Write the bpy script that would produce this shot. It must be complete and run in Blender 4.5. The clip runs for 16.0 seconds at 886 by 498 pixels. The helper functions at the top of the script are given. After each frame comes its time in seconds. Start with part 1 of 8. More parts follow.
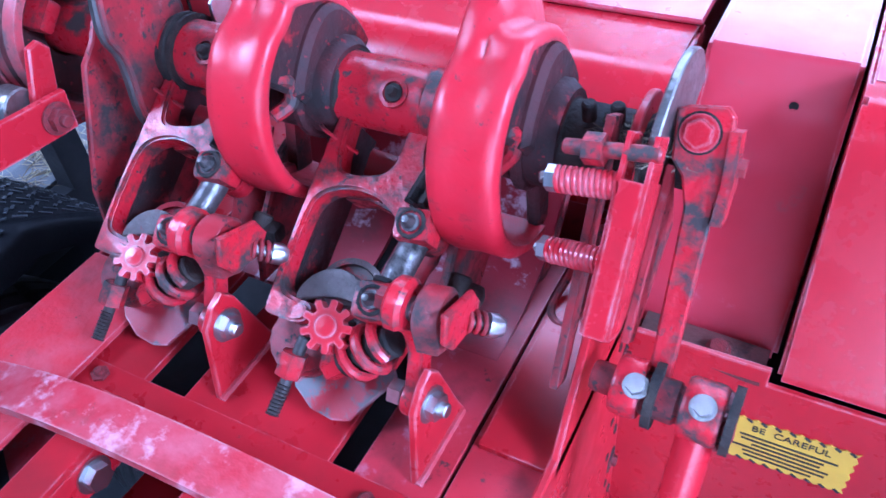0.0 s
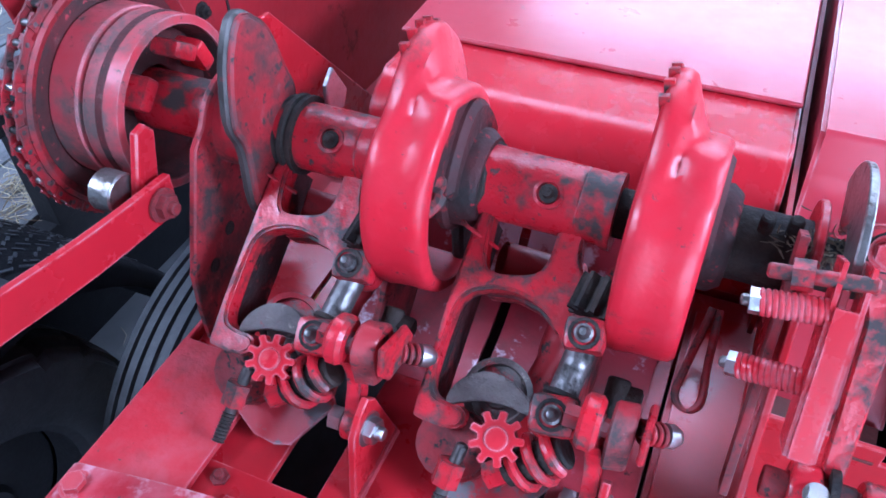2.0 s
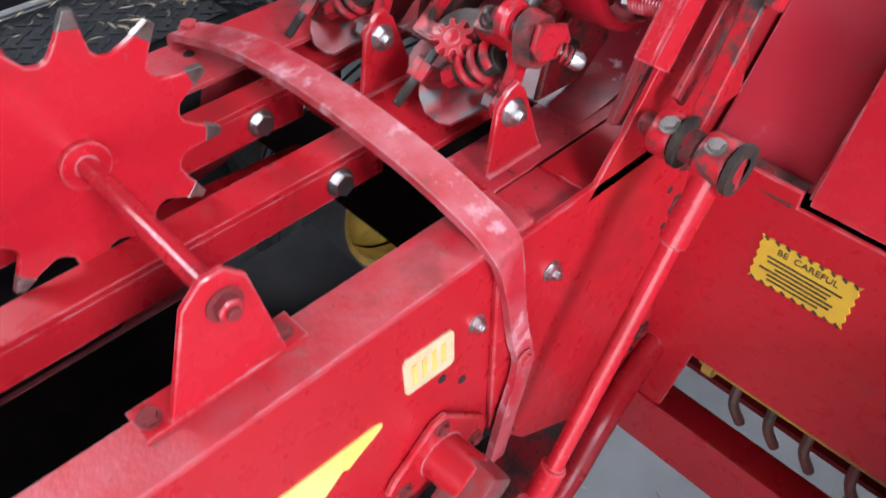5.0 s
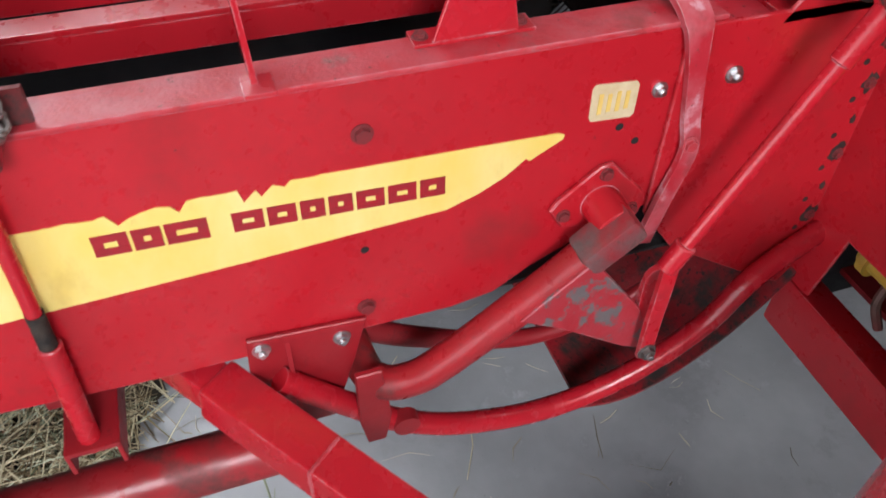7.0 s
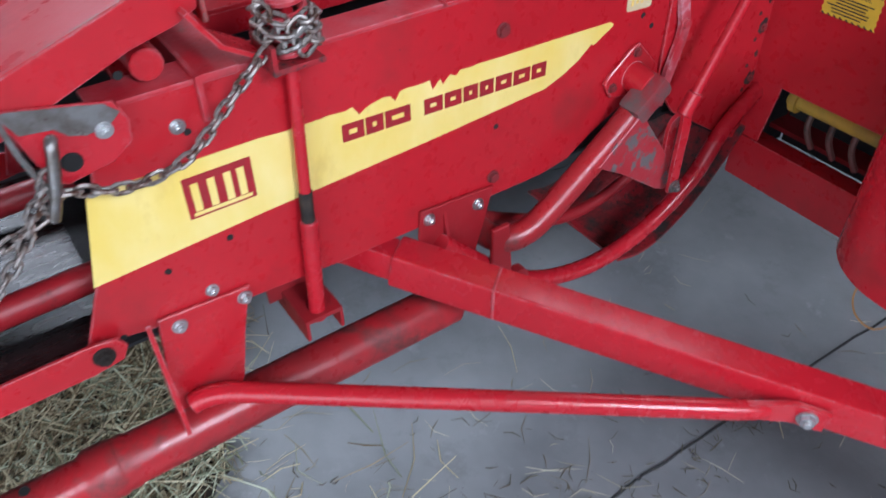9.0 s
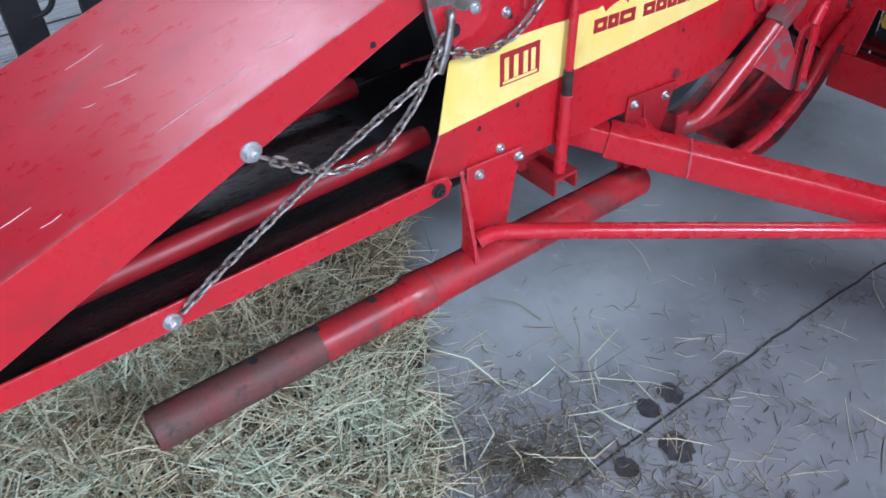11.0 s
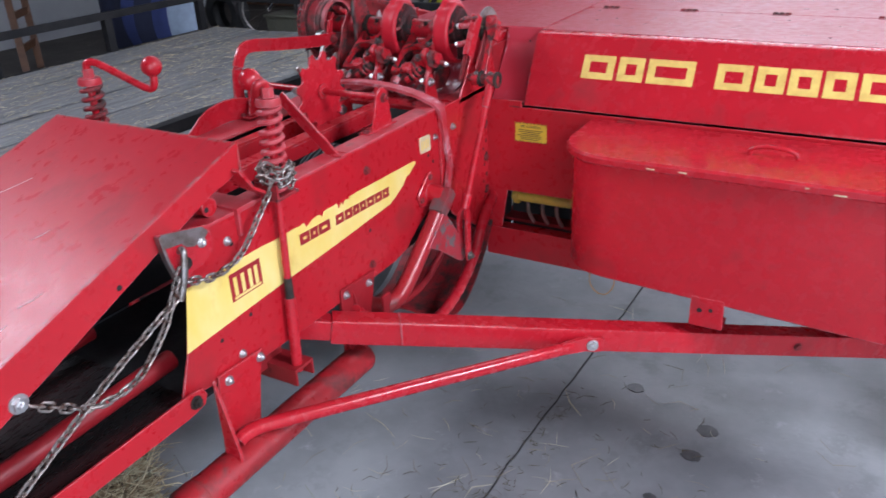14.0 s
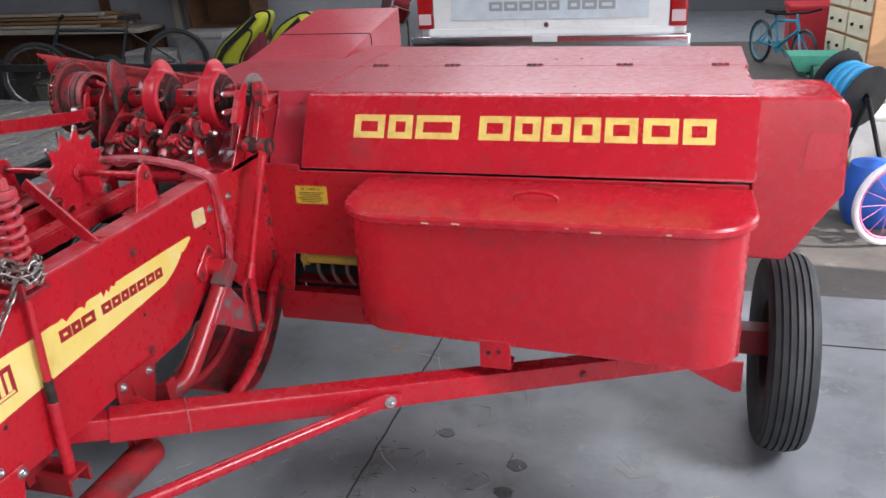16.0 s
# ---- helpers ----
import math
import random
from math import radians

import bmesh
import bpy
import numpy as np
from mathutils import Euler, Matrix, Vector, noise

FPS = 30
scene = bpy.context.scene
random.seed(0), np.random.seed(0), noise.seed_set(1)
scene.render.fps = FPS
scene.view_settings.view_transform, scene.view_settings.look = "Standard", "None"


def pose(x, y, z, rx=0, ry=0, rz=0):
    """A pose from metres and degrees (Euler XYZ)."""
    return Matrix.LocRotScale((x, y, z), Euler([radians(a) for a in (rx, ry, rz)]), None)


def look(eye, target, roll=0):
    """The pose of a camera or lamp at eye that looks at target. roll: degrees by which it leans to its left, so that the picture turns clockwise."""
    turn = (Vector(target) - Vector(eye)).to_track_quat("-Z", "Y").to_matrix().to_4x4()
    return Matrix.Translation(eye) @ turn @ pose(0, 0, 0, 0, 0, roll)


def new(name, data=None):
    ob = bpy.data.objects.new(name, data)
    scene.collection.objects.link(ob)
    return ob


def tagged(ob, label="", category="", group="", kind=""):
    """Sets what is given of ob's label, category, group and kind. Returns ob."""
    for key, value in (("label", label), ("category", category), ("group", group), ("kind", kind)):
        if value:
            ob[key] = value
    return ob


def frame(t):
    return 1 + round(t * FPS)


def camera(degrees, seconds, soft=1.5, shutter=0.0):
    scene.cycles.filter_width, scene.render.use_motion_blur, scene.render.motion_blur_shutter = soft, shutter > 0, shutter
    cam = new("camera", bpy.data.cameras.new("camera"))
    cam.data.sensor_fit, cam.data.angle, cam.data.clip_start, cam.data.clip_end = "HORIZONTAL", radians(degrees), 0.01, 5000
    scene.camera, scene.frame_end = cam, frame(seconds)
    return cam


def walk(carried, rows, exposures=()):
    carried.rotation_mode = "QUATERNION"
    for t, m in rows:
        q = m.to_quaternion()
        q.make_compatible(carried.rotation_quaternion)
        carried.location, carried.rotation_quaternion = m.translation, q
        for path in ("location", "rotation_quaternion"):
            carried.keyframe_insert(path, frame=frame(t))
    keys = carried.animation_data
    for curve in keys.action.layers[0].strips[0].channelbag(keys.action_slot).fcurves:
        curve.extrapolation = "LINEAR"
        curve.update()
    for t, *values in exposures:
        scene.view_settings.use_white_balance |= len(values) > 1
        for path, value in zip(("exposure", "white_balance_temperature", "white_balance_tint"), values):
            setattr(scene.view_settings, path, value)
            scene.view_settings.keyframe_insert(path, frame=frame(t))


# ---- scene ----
cam = camera(58.8, 16.0, shutter=0.3)
PATH = [
    (0, (0.108, -0.46, 1.587), (-0.661, 0.782, 0.221), -6.2),
    (0.5, (0.055, -0.453, 1.596), (-0.664, 0.801, 0.214), -5.4),
    (1, (0.014, -0.447, 1.606), (-0.634, 0.817, 0.198), -4.4),
    (1.5, (-0.027, -0.455, 1.626), (-0.618, 0.832, 0.214), -2.7),
    (2, (-0.068, -0.477, 1.644), (-0.663, 0.844, 0.265), -1.5),
    (2.5, (-0.081, -0.483, 1.655), (-0.692, 0.88, 0.324), -1.5),
    (3, (-0.071, -0.492, 1.666), (-0.712, 0.896, 0.376), -1.8),
    (3.5, (-0.021, -0.517, 1.662), (-0.726, 0.855, 0.389), -1.6),
    (4, (0.068, -0.562, 1.642), (-0.713, 0.726, 0.327), -0.4),
    (4.5, (0.185, -0.614, 1.584), (-0.714, 0.541, 0.22), 0.4),
    (4.7, (0.237, -0.626, 1.569), (-0.718, 0.452, 0.181), -0.2),
    (6.8, (0.587, -0.769, 1.505), (-0.74, -0.274, 0.093), 1.7),
    (7, (0.63, -0.797, 1.505), (-0.708, -0.317, 0.098), 1.3),
    (7.5, (0.728, -0.849, 1.503), (-0.605, -0.342, 0.101), 0.8),
    (8, (0.766, -0.96, 1.508), (-0.57, -0.304, 0.173), -0.0),
    (8.5, (0.768, -1.159, 1.522), (-0.507, -0.336, 0.219), 0.7),
    (9, (0.838, -1.344, 1.542), (-0.411, -0.49, 0.234), -0.7),
    (9.5, (0.93, -1.549, 1.546), (-0.315, -0.666, 0.255), -1.4),
    (10, (0.934, -1.657, 1.55), (-0.317, -0.769, 0.267), -1.9),
    (10.2, (0.932, -1.712, 1.553), (-0.331, -0.837, 0.274), -2.6),
    (12.3, (1.035, -2.231, 1.628), (-0.221, -1.178, 0.481), -3.8),
    (12.5, (1.031, -2.221, 1.634), (-0.17, -1.081, 0.512), -3.1),
    (13, (1.03, -2.199, 1.657), (-0.075, -0.89, 0.625), -2.4),
    (13.5, (1.075, -2.183, 1.691), (0.035, -0.753, 0.757), -2.6),
    (14, (1.108, -2.167, 1.696), (0.187, -0.617, 0.832), -2.7),
    (14.5, (1.143, -2.151, 1.704), (0.34, -0.521, 0.869), -3.0),
    (15, (1.159, -2.131, 1.721), (0.468, -0.437, 0.913), -3.3),
    (15.5, (1.179, -2.118, 1.725), (0.58, -0.376, 0.945), -3.3),
    (16, (1.187, -2.109, 1.726), (0.67, -0.34, 0.948), -3.1),
]
EXPOSURES = [(0.0, 2.28, 4150, 21), (1.5, 2.22, 4400, 18), (2.0, 2.15, 4600, 16), (3.5, 1.94, 5700, 14), (4.5, 1.92, 5950, 12), (7.0, 1.36, 6450, 13), (8.5, 1.10, 5900, 11), (10.0, 1.46, 5350, 10),
             (12.5, 1.3, 5350, 14), (14.0, 1.3, 5850, 16), (16.0, 1.2, 6300, 14)]
walk(cam, [(t, look(eye, target, roll)) for t, eye, target, roll in PATH], EXPOSURES)

# ---- light ----
world = bpy.data.worlds.new("sky")
scene.world = world
world.use_nodes = True
wn = world.node_tree
sky = wn.nodes.new("ShaderNodeTexSky")
sky.sky_type = "NISHITA"
sky.sun_disc = False
sky.sun_elevation, sky.sun_rotation = radians(40), radians(95)
wn.nodes["Background"].inputs["Strength"].default_value = 0.05
wn.links.new(sky.outputs["Color"], wn.nodes["Background"].inputs["Color"])

sun_data = bpy.data.lights.new("sun", "SUN")
sun_data.energy, sun_data.angle, sun_data.color = 5.0, radians(0.6), (1.0, 0.93, 0.84)
sun = new("sun", sun_data)
sun.matrix_basis = look((12, 3.2, 8.4), (2, 4.07, 0))


def opening_light(name, eye, target, width, height, power, color=(0.93, 0.96, 1.0)):
    data = bpy.data.lights.new(name, "AREA")
    data.shape, data.size, data.size_y, data.energy, data.color = "RECTANGLE", width, height, power, color
    ob = new(name, data)
    ob.matrix_basis = look(eye, target)
    return ob


# assumed doorway out of view behind the camera; its lamp lights the box front
opening_light("door_light_south", (3.0, -4.4, 1.5), (1.0, 0, 0.9), 4.2, 2.8, 64)
opening_light("door_light_side", (5.15, 4.0, 1.5), (0, 4.3, 1.1), 4.6, 2.7, 70)
# lamps added overhead out of view, for brightness and reflections: centre, width, depth, power
OVERHEAD_LAMPS = [("overhead_lamp_west", -3.2, -1.7, 2.0, 1.6, 66), ("overhead_lamp_south", 4.2, -1.0, 2.0, 1.4, 170),
               ("overhead_lamp_near", -0.9, 2.0, 3.6, 1.2, 26), ("overhead_lamp_far", 0.4, 5.2, 4.4, 1.0, 50), ("overhead_lamp_rear", 0.6, 8.6, 4.6, 1.6, 90)]
for lamp_name, lx, ly, lw_, ld_, power in OVERHEAD_LAMPS:
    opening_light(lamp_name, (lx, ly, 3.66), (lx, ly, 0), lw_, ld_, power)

# ---- materials ----
MATS = {}


def make(name, base, rough=0.5, metal=0.0, second=None, scale=7.0, amount=0.5, third=None, third_scale=30.0,
         third_cut=0.6, bump=0.15, bump_scale=180.0, coat=0.0, spec=0.5, third_rough=0.85, stretch=None, soft=0.12, stain=None, stain_scale=9.0, stain_cut=0.5, edge=None, edge_width=0.003, island=False,
         speck=None, speck_cut=0.62, speck_scale=95.0, dust=None, dust_cut=0.60, dust_scale=48.0):
    """A painted or bare surface: base colour, broad variation to a second colour, patches of a third, fine relief."""
    if name in MATS:
        return MATS[name]
    m = bpy.data.materials.new(name)
    m.use_nodes = True
    nt = m.node_tree
    bsdf = nt.nodes["Principled BSDF"]
    tc = nt.nodes.new("ShaderNodeTexCoord")
    vec = tc.outputs["Object"]
    if stretch:
        mp = nt.nodes.new("ShaderNodeMapping")
        mp.inputs["Scale"].default_value = stretch
        nt.links.new(vec, mp.inputs["Vector"])
        vec = mp.outputs["Vector"]

    def noise_tex(sc, detail, rgh=0.6):
        n = nt.nodes.new("ShaderNodeTexNoise")
        n.inputs["Scale"].default_value, n.inputs["Detail"].default_value, n.inputs["Roughness"].default_value = sc, detail, rgh
        nt.links.new(vec, n.inputs["Vector"])
        return n.outputs["Fac"]

    def ramp(fac, lo, hi):
        r = nt.nodes.new("ShaderNodeMapRange")
        r.inputs["From Min"].default_value, r.inputs["From Max"].default_value = lo, hi
        r.clamp = True
        nt.links.new(fac, r.inputs["Value"])
        return r.outputs["Result"]

    def mix(fac, a, b):
        x = nt.nodes.new("ShaderNodeMix")
        x.data_type = "RGBA"
        nt.links.new(fac, x.inputs["Factor"])
        for sock, v in ((x.inputs["A"], a), (x.inputs["B"], b)):
            if isinstance(v, tuple):
                sock.default_value = (*v, 1)
            else:
                nt.links.new(v, sock)
        return x.outputs["Result"]

    def mixf(fac, a, b):
        x = nt.nodes.new("ShaderNodeMix")
        nt.links.new(fac, x.inputs["Factor"])
        for sock, v in ((x.inputs["A"], a), (x.inputs["B"], b)):
            if isinstance(v, float):
                sock.default_value = v
            else:
                nt.links.new(v, sock)
        return x.outputs["Result"]

    broad = noise_tex(scale, 5)
    col, rgh = base, float(rough)
    if second and island:
        pick = nt.nodes.new("ShaderNodeNewGeometry")
        col = mix(pick.outputs["Random Per Island"], col, second)
    elif second:
        f = nt.nodes.new("ShaderNodeMath")
        f.operation = "MULTIPLY"
        nt.links.new(ramp(broad, 0.38, 0.68), f.inputs[0])
        f.inputs[1].default_value = amount
        col = mix(f.outputs[0], col, second)
    fine = noise_tex(scale * 9, 4)
    rgh = mixf(ramp(fine, 0.3, 0.7), max(0.0, rough - 0.06), min(1.0, rough + 0.08))
    if stain:
        t = ramp(noise_tex(stain_scale, 6, 0.62), stain_cut, stain_cut + 0.22)
        col = mix(t, col, stain)
        rgh = mixf(t, rgh, min(1.0, rough + 0.22))
    if third:
        t = ramp(noise_tex(third_scale, 7, 0.68), third_cut, third_cut + soft)
        col = mix(t, col, third)
        rgh = mixf(t, rgh, third_rough)
    if dust:
        t = ramp(noise_tex(dust_scale, 8, 0.74), dust_cut, dust_cut + 0.16)
        col = mix(t, col, dust)
        rgh = mixf(t, rgh, min(1.0, rough + 0.25))
    if speck:
        t = ramp(noise_tex(speck_scale, 6, 0.72), speck_cut, speck_cut + 0.05)
        col = mix(t, col, speck)
        rgh = mixf(t, rgh, 0.8)
    if edge:
        rub = nt.nodes.new("ShaderNodeBevel")
        rub.samples = 4
        rub.inputs["Radius"].default_value = edge_width
        geo = nt.nodes.new("ShaderNodeNewGeometry")
        dp = nt.nodes.new("ShaderNodeVectorMath")
        dp.operation = "DOT_PRODUCT"
        nt.links.new(rub.outputs["Normal"], dp.inputs[0])
        nt.links.new(geo.outputs["Normal"], dp.inputs[1])
        both = nt.nodes.new("ShaderNodeMath")
        both.operation = "MULTIPLY"
        nt.links.new(ramp(dp.outputs["Value"], 0.985, 0.86), both.inputs[0])
        nt.links.new(ramp(noise_tex(38, 5, 0.65), 0.40, 0.60), both.inputs[1])
        col = mix(both.outputs[0], col, edge)
    if isinstance(col, tuple):
        bsdf.inputs["Base Color"].default_value = (*col, 1)
    else:
        nt.links.new(col, bsdf.inputs["Base Color"])
    nt.links.new(rgh, bsdf.inputs["Roughness"])
    bsdf.inputs["Metallic"].default_value = metal
    bsdf.inputs["Specular IOR Level"].default_value = spec
    bsdf.inputs["Coat Weight"].default_value = coat
    bsdf.inputs["Coat Roughness"].default_value = 0.16
    if bump:
        b = nt.nodes.new("ShaderNodeBump")
        b.inputs["Strength"].default_value, b.inputs["Distance"].default_value = bump, 0.004
        nt.links.new(noise_tex(bump_scale, 3), b.inputs["Height"])
        nt.links.new(b.outputs["Normal"], bsdf.inputs["Normal"])
    MATS[name] = m
    return m


RED = (0.45, 0.011, 0.021)
red_clean = make("red_paint", RED, 0.25, second=(0.36, 0.012, 0.02), scale=3, amount=0.6, third=(0.20, 0.03, 0.03), third_scale=14,
                 third_cut=0.78, bump=0.06, bump_scale=60, third_rough=0.6, coat=0.1, spec=0.42, stain=(0.30, 0.015, 0.02), stain_scale=8, stain_cut=0.55, edge=(0.50, 0.22, 0.24), speck=(0.20, 0.03, 0.03), speck_cut=0.68, speck_scale=60.0, dust=(0.44, 0.10, 0.12), dust_cut=0.71, dust_scale=16.0)
# pinker red for dust, with the tops' sheen put into the colour
red_top = make("red_paint_dust_sheen", (0.40, 0.018, 0.032), 0.33, second=(0.43, 0.055, 0.08), scale=4, amount=0.7, third=(0.22, 0.07, 0.07),
               third_scale=18, third_cut=0.64, bump=0.30, bump_scale=9, third_rough=0.5, coat=0.35, edge=(0.50, 0.22, 0.24), speck=(0.20, 0.06, 0.06), speck_cut=0.66, speck_scale=60.0, dust=(0.50, 0.18, 0.22), dust_cut=0.65, dust_scale=14.0)
red_panel = make("red_panel_paint", (0.43, 0.010, 0.018), 0.29, second=(0.35, 0.012, 0.018), scale=4, amount=0.6, third=(0.10, 0.03, 0.025),
                 third_scale=19, third_cut=0.72, bump=0.07, bump_scale=50, coat=0.05, spec=0.4, stain=(0.24, 0.018, 0.02), stain_scale=5, stain_cut=0.55, edge=(0.50, 0.22, 0.24), speck=(0.16, 0.03, 0.03), speck_cut=0.67, speck_scale=70.0, dust=(0.42, 0.11, 0.125), dust_cut=0.72, dust_scale=22.0)
red_worn = make("red_casting_paint", (0.49, 0.010, 0.020), 0.30, second=(0.40, 0.016, 0.03), scale=17, amount=0.6, third=(0.048, 0.036, 0.032),
                third_scale=27, third_cut=0.50, bump=0.38, bump_scale=70, third_rough=0.6, soft=0.12, spec=0.45, stain=(0.20, 0.016, 0.02), stain_scale=11, stain_cut=0.60, edge=(0.045, 0.034, 0.032), edge_width=0.006, speck=(0.05, 0.034, 0.032), speck_cut=0.60, dust=(0.44, 0.16, 0.18), dust_cut=0.67)
red_grimy = make("red_grimy_paint", (0.33, 0.012, 0.020), 0.42, spec=0.35, second=(0.22, 0.02, 0.024), scale=14, amount=0.8, third=(0.040, 0.030, 0.027),
                 third_scale=19, third_cut=0.46, bump=0.28, bump_scale=80, third_rough=0.8, soft=0.16, stain=(0.12, 0.018, 0.018), stain_scale=9, stain_cut=0.48, edge=(0.12, 0.05, 0.05), speck=(0.03, 0.024, 0.022), speck_cut=0.57, dust=(0.30, 0.13, 0.13), dust_cut=0.60)
red_dusty = make("red_dusty_paint", (0.42, 0.012, 0.022), 0.45, second=(0.44, 0.10, 0.115), scale=26, amount=0.55, third=(0.24, 0.13, 0.12),
                 third_scale=20, third_cut=0.61, bump=0.2, bump_scale=150, stain=(0.20, 0.03, 0.03), stain_scale=16, stain_cut=0.56, edge=(0.50, 0.22, 0.24), speck=(0.12, 0.05, 0.045), speck_cut=0.63)
red_smooth = make("red_cam_paint", (0.48, 0.010, 0.022), 0.36, second=(0.46, 0.028, 0.045), scale=12, amount=0.6, third=(0.06, 0.035, 0.032),
                  third_scale=21, third_cut=0.61, bump=0.22, bump_scale=45, soft=0.14, coat=0.0, stain=(0.30, 0.014, 0.022), stain_scale=9, stain_cut=0.54, edge=(0.06, 0.042, 0.04), edge_width=0.005, speck=(0.16, 0.03, 0.035), speck_cut=0.63, dust=(0.44, 0.16, 0.18), dust_cut=0.67)
greased = make("greased_red_casting", (0.022, 0.017, 0.016), 0.62, spec=0.25, second=(0.09, 0.014, 0.016), scale=16, amount=0.8, third=(0.36, 0.012, 0.02), third_scale=18, third_cut=0.56, bump=0.5, bump_scale=90,
               third_rough=0.4, soft=0.10, speck=(0.30, 0.02, 0.03), speck_cut=0.62, dust=(0.13, 0.10, 0.085), dust_cut=0.62)
# darker copy of the panel red, shade put into the colour
red_shaded = make("shaded_red_paint", (0.30, 0.008, 0.014), 0.45, second=(0.2, 0.012, 0.015), scale=6, amount=0.7, third=(0.06, 0.02, 0.018),
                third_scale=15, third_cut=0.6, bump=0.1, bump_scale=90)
red_bare = make("red_rubbed_bare", (0.13, 0.11, 0.105), 0.45, 0.25, second=(0.32, 0.02, 0.03), scale=22, amount=0.95, third=(0.10, 0.06, 0.05), third_scale=30, third_cut=0.6, bump=0.2)
red_sheet = make("red_sheet_scuffed", (0.34, 0.014, 0.022), 0.45, second=(0.36, 0.06, 0.075), scale=18, amount=0.4, third=(0.12, 0.105, 0.105), third_scale=24, third_cut=0.51,
                 bump=0.12, bump_scale=80, third_rough=0.45, soft=0.06, edge=(0.50, 0.22, 0.24))
# pale patches: scuffs, plus glossy sheen put into the colour
deck_sheen = make("deck_scuff_sheen_paint", (0.41, 0.012, 0.022), 0.46, second=(0.44, 0.05, 0.07), scale=9, amount=0.7, third=(0.52, 0.22, 0.28), third_scale=15, third_cut=0.585,
                    bump=0.08, bump_scale=70, third_rough=0.4, soft=0.10, coat=0.05, stain=(0.16, 0.02, 0.024), stain_scale=20, stain_cut=0.52, edge=(0.50, 0.22, 0.24), speck=(0.10, 0.03, 0.03), speck_cut=0.62)
dark_iron = make("dark_iron", (0.085, 0.075, 0.07), 0.42, 0.5, second=(0.04, 0.035, 0.03), scale=60, amount=0.9, third=(0.20, 0.02, 0.025), third_scale=40, third_cut=0.62, bump=0.2)
scuffed_red = make("scuffed_red_paint", (0.43, 0.012, 0.022), 0.30, second=(0.47, 0.035, 0.05), scale=3, amount=0.6, spec=0.24, third=(0.55, 0.28, 0.30), third_scale=11,
                   third_cut=0.68, bump=0.08, bump_scale=40, third_rough=0.5, stretch=(1.6, 0.9, 0.9), soft=0.16, dust=(0.50, 0.24, 0.25), dust_cut=0.72, speck=(0.16, 0.04, 0.04), speck_cut=0.66, stain=(0.30, 0.02, 0.03), stain_scale=7, stain_cut=0.55, edge=(0.20, 0.15, 0.13), edge_width=0.014)
rust_brown = make("rust_brown", (0.09, 0.045, 0.035), 0.6, 0.2, second=(0.16, 0.03, 0.03), scale=14, amount=0.8, third=(0.05, 0.035, 0.03), third_scale=25, third_cut=0.55, bump=0.3)
# whitish patches for rubbed paint and for glints painted into it
rubbed_sheen = make("rubbed_sheen_plate", (0.34, 0.018, 0.034), 0.38, second=(0.24, 0.02, 0.03), scale=14, amount=0.8, third=(0.62, 0.46, 0.52), third_scale=17,
                   third_cut=0.545, bump=0.18, bump_scale=50, third_rough=0.34, soft=0.06, coat=0.4, stain=(0.08, 0.03, 0.03), stain_scale=16, stain_cut=0.54)
red_pipe = make("red_pipe_paint", (0.38, 0.014, 0.02), 0.3, second=(0.20, 0.02, 0.022), scale=5, amount=0.9, third=(0.06, 0.035, 0.03), third_scale=13,
                third_cut=0.53, bump=0.14, bump_scale=70, soft=0.2, stain=(0.13, 0.02, 0.02), stain_scale=6, stain_cut=0.52)
grease = make("old_grease", (0.016, 0.014, 0.013), 0.72, spec=0.25, second=(0.055, 0.040, 0.031), scale=40, amount=0.9, bump=0.6, bump_scale=150)
zinc = make("zinc_bolt", (0.62, 0.63, 0.64), 0.33, 1.0, second=(0.45, 0.44, 0.42), scale=80, amount=0.8, bump=0.1)
steel = make("worn_steel", (0.32, 0.31, 0.30), 0.36, 0.9, second=(0.16, 0.13, 0.11), scale=40, amount=0.9, third=(0.09, 0.05, 0.035),
             third_scale=60, third_cut=0.58, bump=0.3)
rusty = make("rusty_chain_steel", (0.34, 0.29, 0.26), 0.42, 0.8, second=(0.30, 0.29, 0.28), scale=45, amount=0.9, third=(0.10, 0.045, 0.028),
             third_scale=70, third_cut=0.5, bump=0.3)
yellow_decal = make("yellow_decal", (0.74, 0.55, 0.12), 0.42, second=(0.80, 0.66, 0.27), scale=5, amount=0.8, third=(0.42, 0.29, 0.08),
                    third_scale=17, third_cut=0.64, bump=0.05, stain=(0.58, 0.40, 0.10), stain_scale=8, stain_cut=0.58, stretch=(1, 1.6, 0.8))
yellow_letter = make("yellow_letter_paint", (0.74, 0.54, 0.14), 0.45, second=(0.55, 0.34, 0.08), scale=30, amount=0.8, bump=0.05)
yellow_sign = make("yellow_sign", (0.66, 0.44, 0.03), 0.5, second=(0.55, 0.36, 0.03), scale=30, amount=0.7, bump=0.05)
yellow_part = make("yellow_paint", (0.42, 0.26, 0.03), 0.5, second=(0.2, 0.13, 0.03), scale=20, amount=0.9, bump=0.2)
cream = make("cream_label", (0.62, 0.52, 0.33), 0.55, second=(0.5, 0.38, 0.2), scale=50, amount=0.8, bump=0.05)
black_ink = make("black_ink", (0.02, 0.02, 0.02), 0.6, bump=0)
decal_red = make("decal_red", (0.33, 0.012, 0.02), 0.45, second=(0.22, 0.015, 0.02), scale=60, amount=0.7, bump=0.05)
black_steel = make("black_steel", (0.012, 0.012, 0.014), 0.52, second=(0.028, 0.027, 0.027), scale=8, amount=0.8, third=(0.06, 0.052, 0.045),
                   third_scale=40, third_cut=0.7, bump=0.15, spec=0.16)
